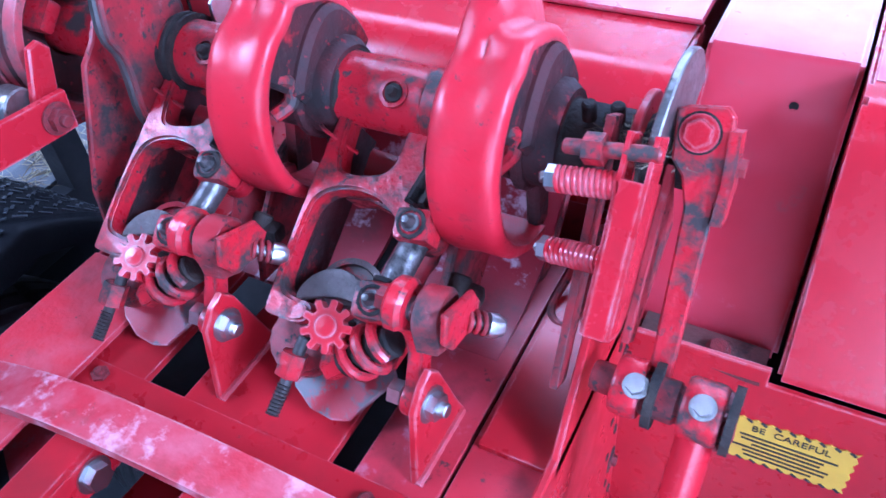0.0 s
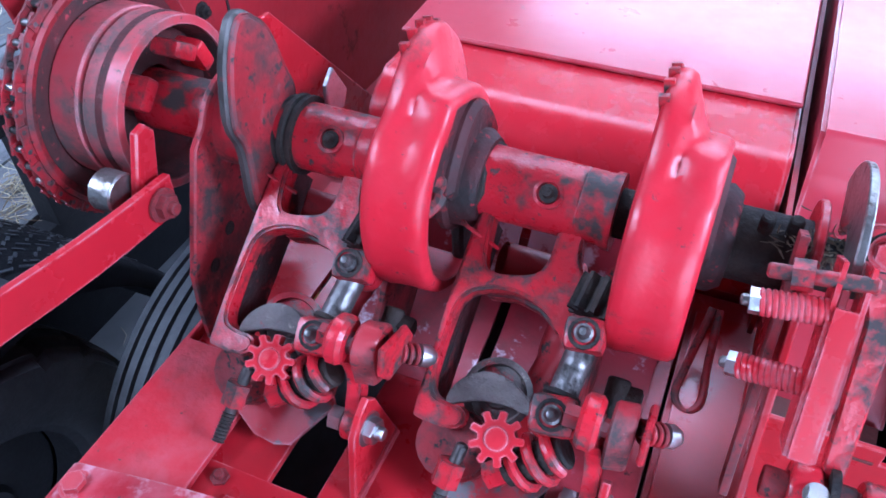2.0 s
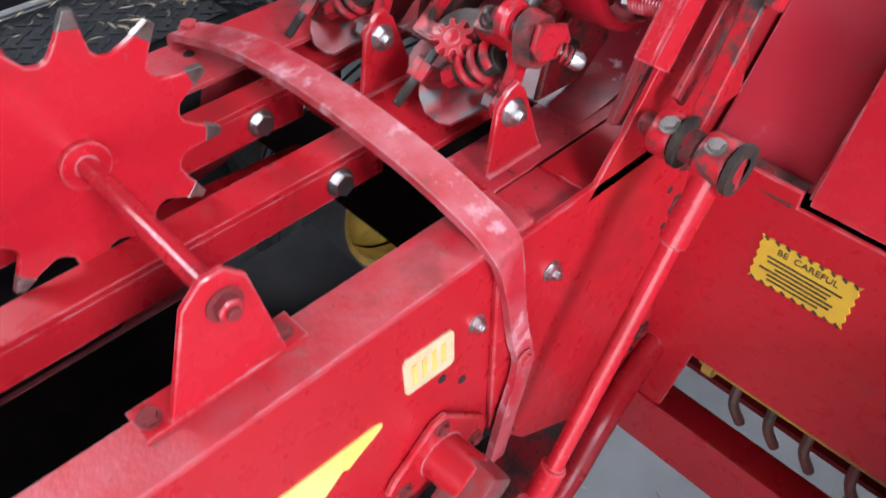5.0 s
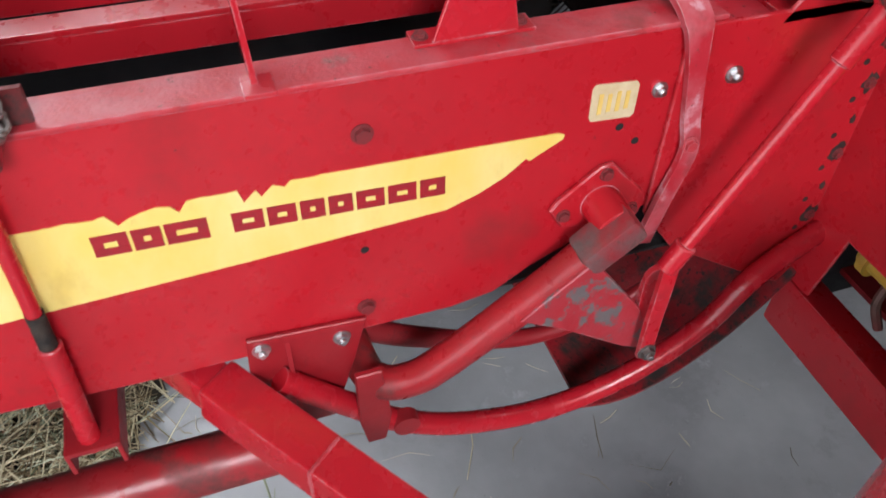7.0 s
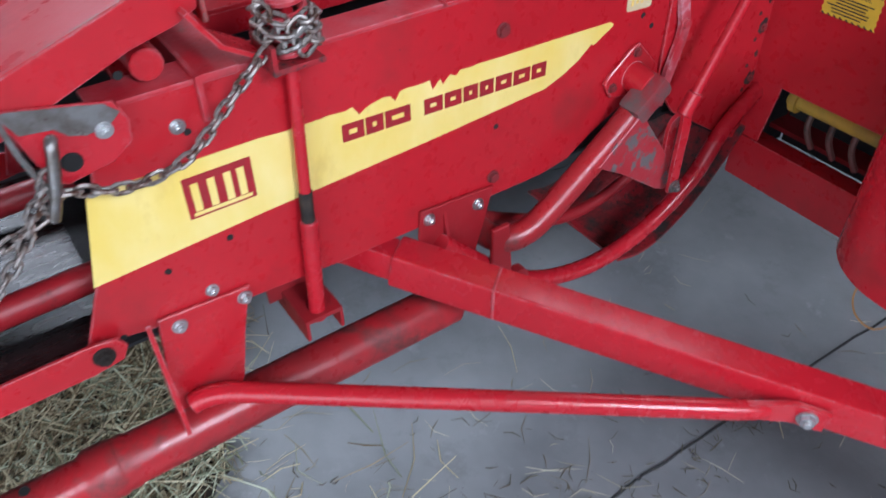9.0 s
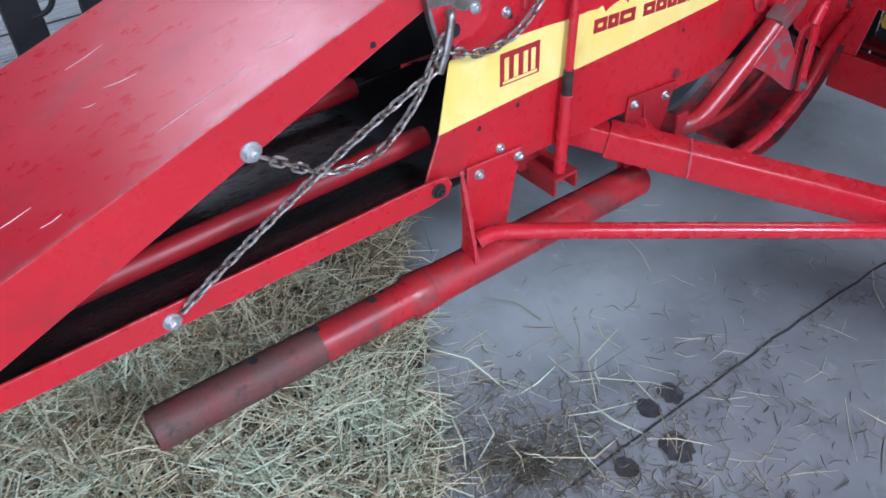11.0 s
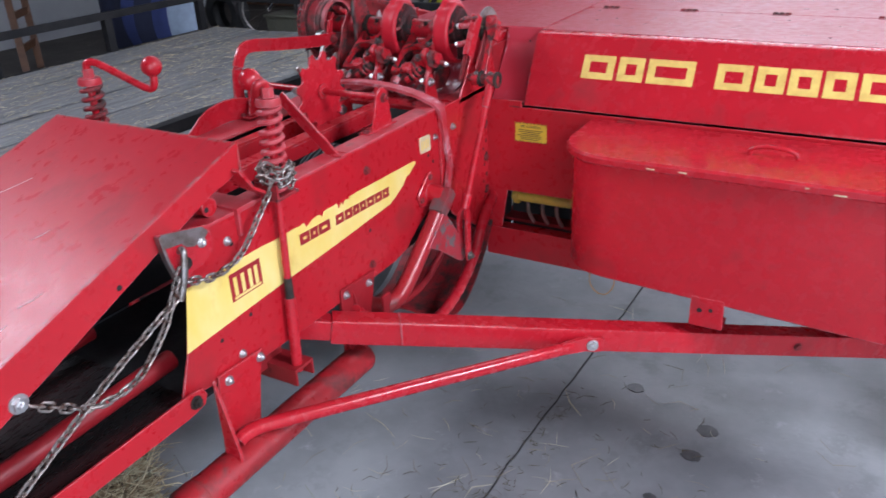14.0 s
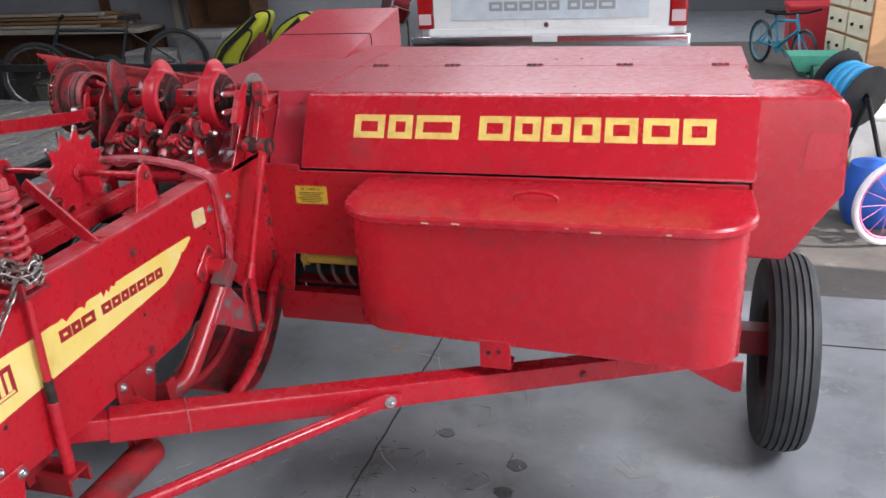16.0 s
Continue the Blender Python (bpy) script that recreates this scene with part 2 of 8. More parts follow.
red_drum = make("dusty_drum_paint", (0.40, 0.022, 0.034), 0.42, second=(0.38, 0.085, 0.095), scale=11, amount=0.8, third=(0.12, 0.080, 0.072), third_scale=15, third_cut=0.47, bump=0.16,
                bump_scale=70, soft=0.16, edge=(0.46, 0.20, 0.21), speck=(0.10, 0.05, 0.045), speck_cut=0.60)
grimy_brown = make("brown_grime_over_red", (0.045, 0.024, 0.022), 0.6, spec=0.2, second=(0.12, 0.014, 0.018), scale=12, amount=0.9, third=(0.030, 0.024, 0.022), third_scale=22, third_cut=0.52, bump=0.3,
                   bump_scale=90, soft=0.15, speck=(0.30, 0.04, 0.05), speck_cut=0.62, dust=(0.16, 0.10, 0.09), dust_cut=0.60)
grimy_steel = make("grimy_bare_steel", (0.20, 0.19, 0.185), 0.42, 0.8, second=(0.07, 0.06, 0.055), scale=45, amount=0.95, third=(0.035, 0.03, 0.028), third_scale=38, third_cut=0.50, bump=0.35, bump_scale=110, soft=0.12)
dusty_grease = make("dusty_dried_grease", (0.17, 0.145, 0.13), 0.6, spec=0.4, second=(0.06, 0.048, 0.044), scale=22, amount=0.9, third=(0.34, 0.02, 0.03), third_scale=26, third_cut=0.57, bump=0.6, bump_scale=120,
                    soft=0.08, speck=(0.26, 0.22, 0.19), speck_cut=0.62)
fender_black = make("black_fender_paint", (0.005, 0.005, 0.006), 0.45, spec=0.06, second=(0.009, 0.009, 0.010), scale=9, amount=0.8, third=(0.05, 0.046, 0.042), third_scale=60, third_cut=0.76, bump=0.15)
mottled_strap = make("mottled_rubbed_red", (0.40, 0.018, 0.030), 0.36, second=(0.46, 0.10, 0.12), scale=24, amount=0.9, third=(0.54, 0.25, 0.28), third_scale=30, third_cut=0.53, bump=0.15, bump_scale=80,
                     soft=0.10, stain=(0.22, 0.03, 0.03), stain_scale=26, stain_cut=0.55, speck=(0.12, 0.06, 0.05), speck_cut=0.64, edge=(0.45, 0.24, 0.24))
# near-black colour standing in for the shade in holes and slots
hole_shade = make("hollow_shade_black", (0.008, 0.007, 0.007), 0.9, bump=0)
rubber = make("tyre_rubber", (0.020, 0.021, 0.023), 0.62, second=(0.05, 0.05, 0.05), scale=12, amount=0.7, third=(0.10, 0.095, 0.085),
              third_scale=90, third_cut=0.70, bump=0.25, speck=(0.45, 0.40, 0.30), speck_cut=0.72, speck_scale=70.0)
wood_grey = make("weathered_boards", (0.105, 0.106, 0.110), 0.62, second=(0.20, 0.20, 0.20), scale=3.0, amount=0.9, third=(0.05, 0.047, 0.045),
                 third_scale=7, third_cut=0.56, bump=0.6, bump_scale=40, stretch=(9, 0.7, 9))
straw_mat = make("straw", (0.62, 0.55, 0.36), 0.6, second=(0.17, 0.115, 0.055), bump=0, island=True)
hay_green = make("green_hay", (0.62, 0.65, 0.48), 0.7, second=(0.10, 0.11, 0.055), bump=0, island=True)
stalk_brown = make("brown_stalk", (0.26, 0.19, 0.10), 0.8, second=(0.05, 0.035, 0.018), bump=0, island=True)
stalk_pale = make("pale_stalk", (0.50, 0.46, 0.36), 0.7, second=(0.12, 0.10, 0.07), bump=0, island=True)
# hay base darkened so the shaded gaps between stalks read dark
hay_brown = make("hay_gap_dark", (0.038, 0.028, 0.016), 0.85, second=(0.018, 0.014, 0.009), scale=20, amount=0.9, bump=0.8, bump_scale=60)
white_paint = make("white_truck_paint", (0.72, 0.71, 0.69), 0.3, second=(0.62, 0.61, 0.58), scale=3, amount=0.6, bump=0.02)
grey_letter = make("grey_letter", (0.30, 0.31, 0.32), 0.5, bump=0)
chrome = make("chrome", (0.75, 0.75, 0.76), 0.15, 1.0, bump=0)
lamp_red = make("tail_lamp_red", (0.35, 0.01, 0.01), 0.2, second=(0.25, 0.0, 0.0), scale=30, amount=0.5, bump=0)
lamp_white = make("tail_lamp_white", (0.6, 0.45, 0.45), 0.2, bump=0)
wall_mat = make("painted_board_wall", (0.09, 0.097, 0.105), 0.75, second=(0.09, 0.095, 0.105), scale=1.5, amount=0.8, third=(0.10, 0.10, 0.11), third_scale=6,
                third_cut=0.68, bump=0.15, bump_scale=50)
ceil_mat = make("ceiling_board", (0.12, 0.115, 0.11), 0.85, second=(0.14, 0.135, 0.13), scale=1.2, amount=0.8, bump=0.1, bump_scale=30)
brown_wood = make("brown_wood", (0.12, 0.055, 0.026), 0.55, second=(0.07, 0.03, 0.015), scale=3, amount=0.8, bump=0.2, bump_scale=60, stretch=(1, 1, 6))
pine = make("pine_wood", (0.36, 0.20, 0.09), 0.5, second=(0.26, 0.13, 0.05), scale=3, amount=0.8, bump=0.15, bump_scale=60, stretch=(1, 1, 5))
cream_paint = make("cream_drawer_paint", (0.62, 0.58, 0.44), 0.5, second=(0.5, 0.45, 0.32), scale=10, amount=0.6, bump=0.05)
light_board = make("pale_shelf_board", (0.55, 0.50, 0.42), 0.6, second=(0.42, 0.36, 0.28), scale=6, amount=0.7, bump=0.1)


def plain(name, c, rough=0.5, metal=0.0):
    return make(name, c, rough, metal, second=tuple(v * 0.75 for v in c), scale=12, amount=0.6, bump=0.06)


def concrete_material(name, base, dark, stain):
    return make(name, base, 0.38, second=dark, scale=1.7, amount=0.9, third=stain, third_scale=4.5, third_cut=0.54, bump=0.22, bump_scale=35, third_rough=0.5, soft=0.25,
                speck=tuple(0.35 * v for v in base), speck_cut=0.655, speck_scale=75.0, dust=tuple(min(0.6, 1.35 * v) for v in base), dust_cut=0.58, dust_scale=9.0)


pale_wall = make("pale_wall_board", (0.34, 0.35, 0.37), 0.8, second=(0.25, 0.26, 0.28), scale=1.5, amount=0.8, third=(0.16, 0.16, 0.17), third_scale=5, third_cut=0.66, bump=0.1, bump_scale=50)
concrete = concrete_material("smooth_concrete", (0.225, 0.230, 0.238), (0.115, 0.119, 0.125), (0.075, 0.076, 0.078))
# paler copy of the slab concrete, for light on the far end
concrete_lit = concrete_material("lit_concrete", (0.25, 0.26, 0.27), (0.19, 0.195, 0.20), (0.14, 0.14, 0.145))
earth = make("dusty_floor", (0.085, 0.075, 0.066), 0.85, second=(0.05, 0.044, 0.04), scale=2.5, amount=0.9, third=(0.16, 0.14, 0.12), third_scale=9,
             third_cut=0.6, bump=0.5, bump_scale=40)
oil = make("oil_stain", (0.03, 0.03, 0.032), 0.35, second=(0.07, 0.07, 0.07), scale=30, amount=0.8, bump=0.1)
crack_mat = make("floor_crack", (0.03, 0.03, 0.03), 0.9, bump=0)


# ---- mesh helpers ----
def V(*a):
    return Vector(a)


def basis(axis):
    w = Vector(axis).normalized()
    h = Vector((0, 0, 1)) if abs(w.z) < 0.9 else Vector((1, 0, 0))
    u = h.cross(w).normalized()
    return u, w.cross(u), w


def add_box(bm, c, size, rot=None, bevel=0.0):
    m = Matrix.Translation(c) @ (rot.to_4x4() if rot else Matrix.Identity(4)) @ Matrix.Diagonal((*size, 1))
    r = bmesh.ops.create_cube(bm, size=1.0, matrix=m)
    if bevel:
        es = {e for v in r["verts"] for e in v.link_edges}
        bmesh.ops.bevel(bm, geom=list(es), offset=bevel, segments=2, affect="EDGES", profile=0.6)
    return bm


def add_tube(bm, pts, r, seg=12, caps=True, flat=1.0, up=None, closed=False):
    pts = [Vector(p) for p in pts]
    n = len(pts)
    rs = r if isinstance(r, (list, tuple)) else [r] * n
    prev, rings = None, []
    for i in range(n):
        if closed:
            d = pts[(i + 1) % n] - pts[i - 1]
        else:
            d = pts[min(i + 1, n - 1)] - pts[max(i - 1, 0)]
        d.normalize()
        if prev is None:
            u, v, _ = basis(d)
            if up:
                v = (Vector(up) - d * Vector(up).dot(d)).normalized()
                u = v.cross(d)
        else:
            u = (prev - d * prev.dot(d)).normalized()
            v = d.cross(u)
        prev = u
        rings.append([bm.verts.new(pts[i] + (u * math.cos(a) + v * math.sin(a) * flat) * rs[i]) for a in [2 * math.pi * k / seg for k in range(seg)]])
    for i in range(n if closed else n - 1):
        a, b = rings[i], rings[(i + 1) % n]
        for k in range(seg):
            bm.faces.new((a[k], a[(k + 1) % seg], b[(k + 1) % seg], b[k]))
    if caps and not closed:
        bm.faces.new(rings[0][::-1])
        bm.faces.new(rings[-1])
    return bm


def smooth_path(pts, steps=6):
    """A Catmull-Rom curve through the points."""
    pts = [Vector(p) for p in pts]
    out = []
    for i in range(len(pts) - 1):
        p0, p1, p2, p3 = pts[max(i - 1, 0)], pts[i], pts[i + 1], pts[min(i + 2, len(pts) - 1)]
        for k in range(steps):
            t = k / steps
            out.append(0.5 * ((2 * p1) + (p2 - p0) * t + (2 * p0 - 5 * p1 + 4 * p2 - p3) * t * t + (3 * p1 - p0 - 3 * p2 + p3) * t ** 3))
    return out + [pts[-1]]


def add_bar(bm, pts, width, thick, side):
    """A flat bar swept along points: width along 'side', thickness across."""
    pts = [Vector(p) for p in pts]
    side = Vector(side).normalized()
    rings = []
    for i, p in enumerate(pts):
        d = (pts[min(i + 1, len(pts) - 1)] - pts[max(i - 1, 0)]).normalized()
        s = (side - d * side.dot(d)).normalized()
        u = d.cross(s)
        w = width[i] if isinstance(width, (list, tuple)) else width
        rings.append([bm.verts.new(p + s * a * w / 2 + u * b * thick / 2) for a, b in ((-1, -1), (1, -1), (1, 1), (-1, 1))])
    for a, b in zip(rings, rings[1:]):
        for k in range(4):
            bm.faces.new((a[k], a[(k + 1) % 4], b[(k + 1) % 4], b[k]))
    bm.faces.new(rings[0][::-1])
    bm.faces.new(rings[-1])
    return bm


def add_plate(bm, outline, axis, at, thick, bevel=0.0):
    """A flat plate: outline in the two other axes (in x, y, z order), lying from at to at + thick along axis."""
    k = "xyz".index(axis)
    a, b = [], []
    for q in outline:
        c = list(q)
        c.insert(k, at)
        a.append(bm.verts.new(c))
        c[k] = at + thick
        b.append(bm.verts.new(c))
    n = len(outline)
    fa, fb = bm.faces.new(a), bm.faces.new(b[::-1])
    sides = [bm.faces.new((a[i], b[i], b[(i + 1) % n], a[(i + 1) % n])) for i in range(n)]
    bmesh.ops.recalc_face_normals(bm, faces=[fa, fb, *sides])
    if bevel:
        es = list({e for f in (fa, fb) for e in f.edges})
        bmesh.ops.bevel(bm, geom=es, offset=bevel, segments=1, affect="EDGES")
    return bm


def add_lathe(bm, profile, origin, axis, seg=32, arc=(0, 360)):
    """profile: rows of radius and height along axis."""
    u, v, w = basis(axis)
    o = Vector(origin)
    full = abs(arc[1] - arc[0]) >= 359.9
    n = seg if full else seg + 1
    rings = []
    for r, h in profile:
        rings.append([bm.verts.new(o + w * h + (u * math.cos(a) + v * math.sin(a)) * r)
                      for a in [radians(arc[0] + (arc[1] - arc[0]) * k / seg) for k in range(n)]])
    for a, b in zip(rings, rings[1:]):
        for k in range(n if full else n - 1):
            bm.faces.new((a[k], a[(k + 1) % n], b[(k + 1) % n], b[k]))
    return bm


def add_cyl(bm, a, b, r, seg=16, chamfer=0.0015):
    a, b = Vector(a), Vector(b)
    L = (b - a).length
    c = min(chamfer, r * 0.3, L * 0.3)
    return add_lathe(bm, [(0, 0), (r - c, 0), (r, c), (r, L - c), (r - c, L), (0, L)], a, b - a, seg)


def add_spring(bm, a, b, R, r, turns, seg=8):
    a, b = Vector(a), Vector(b)
    u, v, w = basis(b - a)
    L, n = (b - a).length, int(turns * 14)
    pts = [a + w * (L * k / n) + (u * math.cos(2 * math.pi * turns * k / n) + v * math.sin(2 * math.pi * turns * k / n)) * R for k in range(n + 1)]
    return add_tube(bm, pts, r, seg)


def add_prism(bm, outer, a, b):
    """A prism over a plane outline given as rows of (u, v), from a to b."""
    a, b = Vector(a), Vector(b)
    u, v, w = basis(b - a)
    A = [bm.verts.new(a + u * p + v * q) for p, q in outer]
    B = [bm.verts.new(b + u * p + v * q) for p, q in outer]
    n = len(outer)
    bm.faces.new(A[::-1])
    bm.faces.new(B)
    for i in range(n):
        bm.faces.new((A[i], A[(i + 1) % n], B[(i + 1) % n], B[i]))
    return bm


def rounded(outline, n=2):
    """The outline with its corners cut n times, for cast shapes."""
    for _ in range(n):
        out = []
        for i in range(len(outline)):
            (ax, ay), (bx, by) = outline[i], outline[(i + 1) % len(outline)]
            out += [(ax * 0.75 + bx * 0.25, ay * 0.75 + by * 0.25), (ax * 0.25 + bx * 0.75, ay * 0.25 + by * 0.75)]
        outline = out
    return outline


def hexagon(r):
    return [(r * math.cos(radians(60 * k)), r * math.sin(radians(60 * k))) for k in range(6)]


def finish(bm, name, mat, angle=40):
    bmesh.ops.recalc_face_normals(bm, faces=bm.faces)
    me = bpy.data.meshes.new(name)
    bm.to_mesh(me)
    bm.free()
    me.materials.append(mat)
    for p in me.polygons:
        p.use_smooth = True
    me.set_sharp_from_angle(angle=radians(angle))
    return me


def B():
    return bmesh.new()


def thing(name, at, label, category, group="", kind=""):
    ob = new(name)
    ob.empty_display_size = 0.1
    ob.location = at
    return tagged(ob, label, category, group, kind)


def hang(ob, parent):
    ob.parent = parent
    if parent.type == "EMPTY":
        ob.matrix_parent_inverse = Matrix.Translation(-Vector(parent.location))
    return ob


def part(name, bm, mat, parent, label="", angle=40):
    ob = new(name, finish(bm, name, mat, angle))
    even = ob.modifiers.new("even_normals", "WEIGHTED_NORMAL")
    even.keep_sharp = True
    if label:
        tagged(ob, label)
    return hang(ob, parent)


def solo(name, bm, mat, label, category, group="", kind="", angle=40):
    return tagged(new(name, finish(bm, name, mat, angle)), label, category, group, kind)


BOLT = {}


def bolt(parent, at, axis, r=0.010, mat=None, name="bolt", stub=True):
    """A hex head on a washer, with a short threaded end."""
    mat = mat or zinc
    key = (name, mat.name, stub)
    if key not in BOLT:
        bm = B()
        add_lathe(bm, [(0, 0), (1.35, 0), (1.35, 0.18), (0, 0.18)], (0, 0, 0), (0, 0, 1), 20)
        add_prism(bm, hexagon(1.0), (0, 0, 0.15), (0, 0, 0.85))
        if stub:
            add_lathe(bm, [(0.5, 0.8), (0.5, 1.35), (0.42, 1.42), (0, 1.42)], (0, 0, 0), (0, 0, 1), 12)
        BOLT[key] = finish(bm, name, mat, 30)
    ob = new(name, BOLT[key])
    hang(ob, parent)
    ob.matrix_basis = Matrix.Translation(at) @ Vector(axis).to_track_quat("Z", "Y").to_matrix().to_4x4() @ Matrix.Scale(r, 4)
    return ob


def dot(parent, at, axis, r=0.006, mat=None, name="bolt_hole"):
    """A dark disc a hair off the sheet, its colour standing in for the shade in a bolt hole."""
    mat = mat or hole_shade
    key = (name, mat.name)
    if key not in BOLT:
        bm = B()
        add_lathe(bm, [(0, 0.05), (0.85, 0.05), (1.0, 0.15), (1.12, 0.0)], (0, 0, 0), (0, 0, 1), 14)
        BOLT[key] = finish(bm, name, mat, 30)
    ob = new(name, BOLT[key])
    hang(ob, parent)
    ob.matrix_basis = Matrix.Translation(at) @ Vector(axis).to_track_quat("Z", "Y").to_matrix().to_4x4() @ Matrix.Scale(r, 4)
    return ob


def letter_bars(parent, name, origin, right, up, normal, widths, height, gap, mat, stroke, depth=0.0012):
    """A line of plain upright blocks, each with a slit, at the size and colour of the worn letters."""
    x = 0.0
    right, up, normal = Vector(right).normalized(), Vector(up).normalized(), Vector(normal).normalized()
    for w in widths:
        if w > 0:
            bm = B()
            o = Vector(origin) + right * x
            s = stroke
            for cx, cy, sx, sy in ((s / 2, height / 2, s, height), (w - s / 2, height / 2, s, height),
                                   (w / 2, s * 0.45, w, s * 0.9), (w / 2, height - s * 0.45, w, s * 0.9)):
                m = Matrix((right, up, normal)).transposed()
                add_box(bm, o + right * cx + up * cy + normal * (depth / 2 + (0.0002 if sx == w else 0)), (sx, sy, depth), m)
            part(name, bm, mat, parent)
        x += abs(w) + gap


# ---- building ----
floor_bm = B()
add_plate(floor_bm, [(-8.4, -7), (6.5, -7), (6.5, 1.53), (-8.4, 1.53)], "z", -0.15, 0.15)
floor = solo("floor", floor_bm, concrete, "smooth grey concrete shed floor with dark joints and oil spots", "floor", kind="structure")
far_floor_bm = B()
add_plate(far_floor_bm, [(-8.4, 1.53), (6.5, 1.53), (6.5, 9.25), (-8.4, 9.25)], "z", -0.15, 0.146)
tagged(new("floor_far", finish(far_floor_bm, "floor_far", earth)), "dark dusty floor at the back of the shed", "floor", kind="structure")
rear_floor_bm = B()
add_plate(rear_floor_bm, [(-8.4, 9.25), (6.5, 9.25), (6.5, 12.8), (-8.4, 12.8)], "z", -0.15, 0.15)
tagged(new("floor_rear", finish(rear_floor_bm, "floor_rear", concrete_lit)), "smooth concrete floor at the far end, coloured paler for the light there", "floor", kind="structure")
apron_bm = B()
add_plate(apron_bm, [(-40, -40), (40, -40), (40, 40), (-40, 40)], "z", -0.35, 0.18)
tagged(new("ground", finish(apron_bm, "ground", earth)), "bare trodden ground around the shed", "ground", kind="structure")


def wall(name, axis, at, thick, outline, label, mat=wall_mat):
    bm = B()
    add_plate(bm, outline, axis, at, thick)
    return solo(name, bm, mat, label, "wall", kind="structure")


wall("wall_north", "y", 12.6, 0.2, [(-8.4, 0), (6.5, 0), (6.5, 3.6), (-8.4, 3.6)], "grey boarded end wall of the shed")
wall("wall_west", "x", -8.4, 0.2, [(-5, 0), (12.6, 0), (12.6, 3.6), (-5, 3.6)], "pale grey boarded long wall of the shed", pale_wall)
wall("wall_east", "x", 5.3, 0.2, [(-5, 0), (1.6, 0), (1.6, 3.0), (6.4, 3.0), (6.4, 0), (12.6, 0), (12.6, 3.6), (-5, 3.6)],
     "grey boarded wall with a wide open doorway")
wall("wall_south", "y", -4.5, 0.2, [(-8.2, 0), (0.9, 0), (0.9, 2.9), (5.1, 2.9), (5.1, 0), (5.3, 0), (5.3, 3.6), (-8.2, 3.6)],
     "unseen grey boarded end wall with an assumed open doorway")
wall("wall_inner", "y", 7.3, 0.12, [(-8.2, 0), (-1.4, 0), (-1.4, 3.6), (-8.2, 3.6)], "pale grey inner partition wall behind the trailer", pale_wall)
CX0, CX1, CY0, CY1 = -8.4, 5.5, -4.6, 12.8
ceiling_bm = B()
y_at = CY0
# strips of board left and right of each row of openings cut for the added lamps, full boards between the rows
rows_of_openings = [(-2.5, -0.3, [(-4.2, -2.2, -2.5, -0.9), (3.2, 5.2, -1.7, -0.3)]), (1.4, 2.6, [(-2.7, 0.9, 1.4, 2.6)]), (4.7, 5.7, [(-1.8, 2.6, 4.7, 5.7)]), (7.8, 9.4, [(-1.7, 2.9, 7.8, 9.4)])]
for ry0, ry1, holes in rows_of_openings:
    add_plate(ceiling_bm, [(CX0, y_at), (CX1, y_at), (CX1, ry0), (CX0, ry0)], "z", 3.6, 0.15)
    x_at = CX0
    for hx0, hx1, hy0, hy1 in holes:
        add_plate(ceiling_bm, [(x_at, ry0), (hx0, ry0), (hx0, ry1), (x_at, ry1)], "z", 3.6, 0.15)
        for a, b in ((ry0, hy0), (hy1, ry1)):
            if b - a > 0.001:
                add_plate(ceiling_bm, [(hx0, a), (hx1, a), (hx1, b), (hx0, b)], "z", 3.6, 0.15)
        x_at = hx1
    add_plate(ceiling_bm, [(x_at, ry0), (CX1, ry0), (CX1, ry1), (x_at, ry1)], "z", 3.6, 0.15)
    y_at = ry1
add_plate(ceiling_bm, [(CX0, y_at), (CX1, y_at), (CX1, CY1), (CX0, CY1)], "z", 3.6, 0.15)
solo("ceiling", ceiling_bm, ceil_mat, "unseen boarded shed ceiling with openings cut for added lamps", "ceiling", kind="structure")
# opaque unseen sheets above the added lamps keep the sun out
panel_mat = make("sun_block_sheet", (0.75, 0.76, 0.76), 0.6, second=(0.66, 0.67, 0.66), scale=2, amount=0.6, bump=0.05)
for k, (_, lx, ly, lw_, ld_, _) in enumerate(OVERHEAD_LAMPS):
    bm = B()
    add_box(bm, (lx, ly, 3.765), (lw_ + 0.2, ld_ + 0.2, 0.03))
    solo("lamp_cover_%d" % (k + 1), bm, panel_mat, "unseen pale sheet added over a lamp opening to block the sun", "roof light", kind="structure")

# floor joints and spots
for name, pts in (("floor_joint", [(0.235, -4.3), (0.262, -0.9), (0.268, -0.3), (0.30, 0.7), (0.31, 1.5)]),
                  ("floor_joint", [(0.3, 1.05), (5.2, 1.055)])):
    bm = B()
    fine = smooth_path([(x, y, 0.002) for x, y in pts], 14)
    rng = random.Random(4)
    fine = [Vector((p.x + rng.uniform(-1, 1) * 0.003, p.y + rng.uniform(-1, 1) * 0.002, p.z)) for p in fine]
    add_bar(bm, fine, 0.0055, 0.003, (1, 0, 0) if abs(pts[0][0] - pts[-1][0]) < 1 else (0, 1, 0))
    hang(tagged(new("crack", finish(bm, "crack", crack_mat)), "dark joint line in the concrete"), floor)


def spot(x, y, r, seed):
    rng = random.Random(seed)
    bm = B()
    ring = [(x + r * math.cos(a) * rng.uniform(0.85, 1.1), y + 0.9 * r * math.sin(a) * rng.uniform(0.85, 1.1)) for a in [2 * math.pi * k / 20 for k in range(20)]]
    add_plate(bm, ring, "z", -0.002, 0.0042)
    hang(new("oil_spot", finish(bm, "oil_spot", oil)), floor)


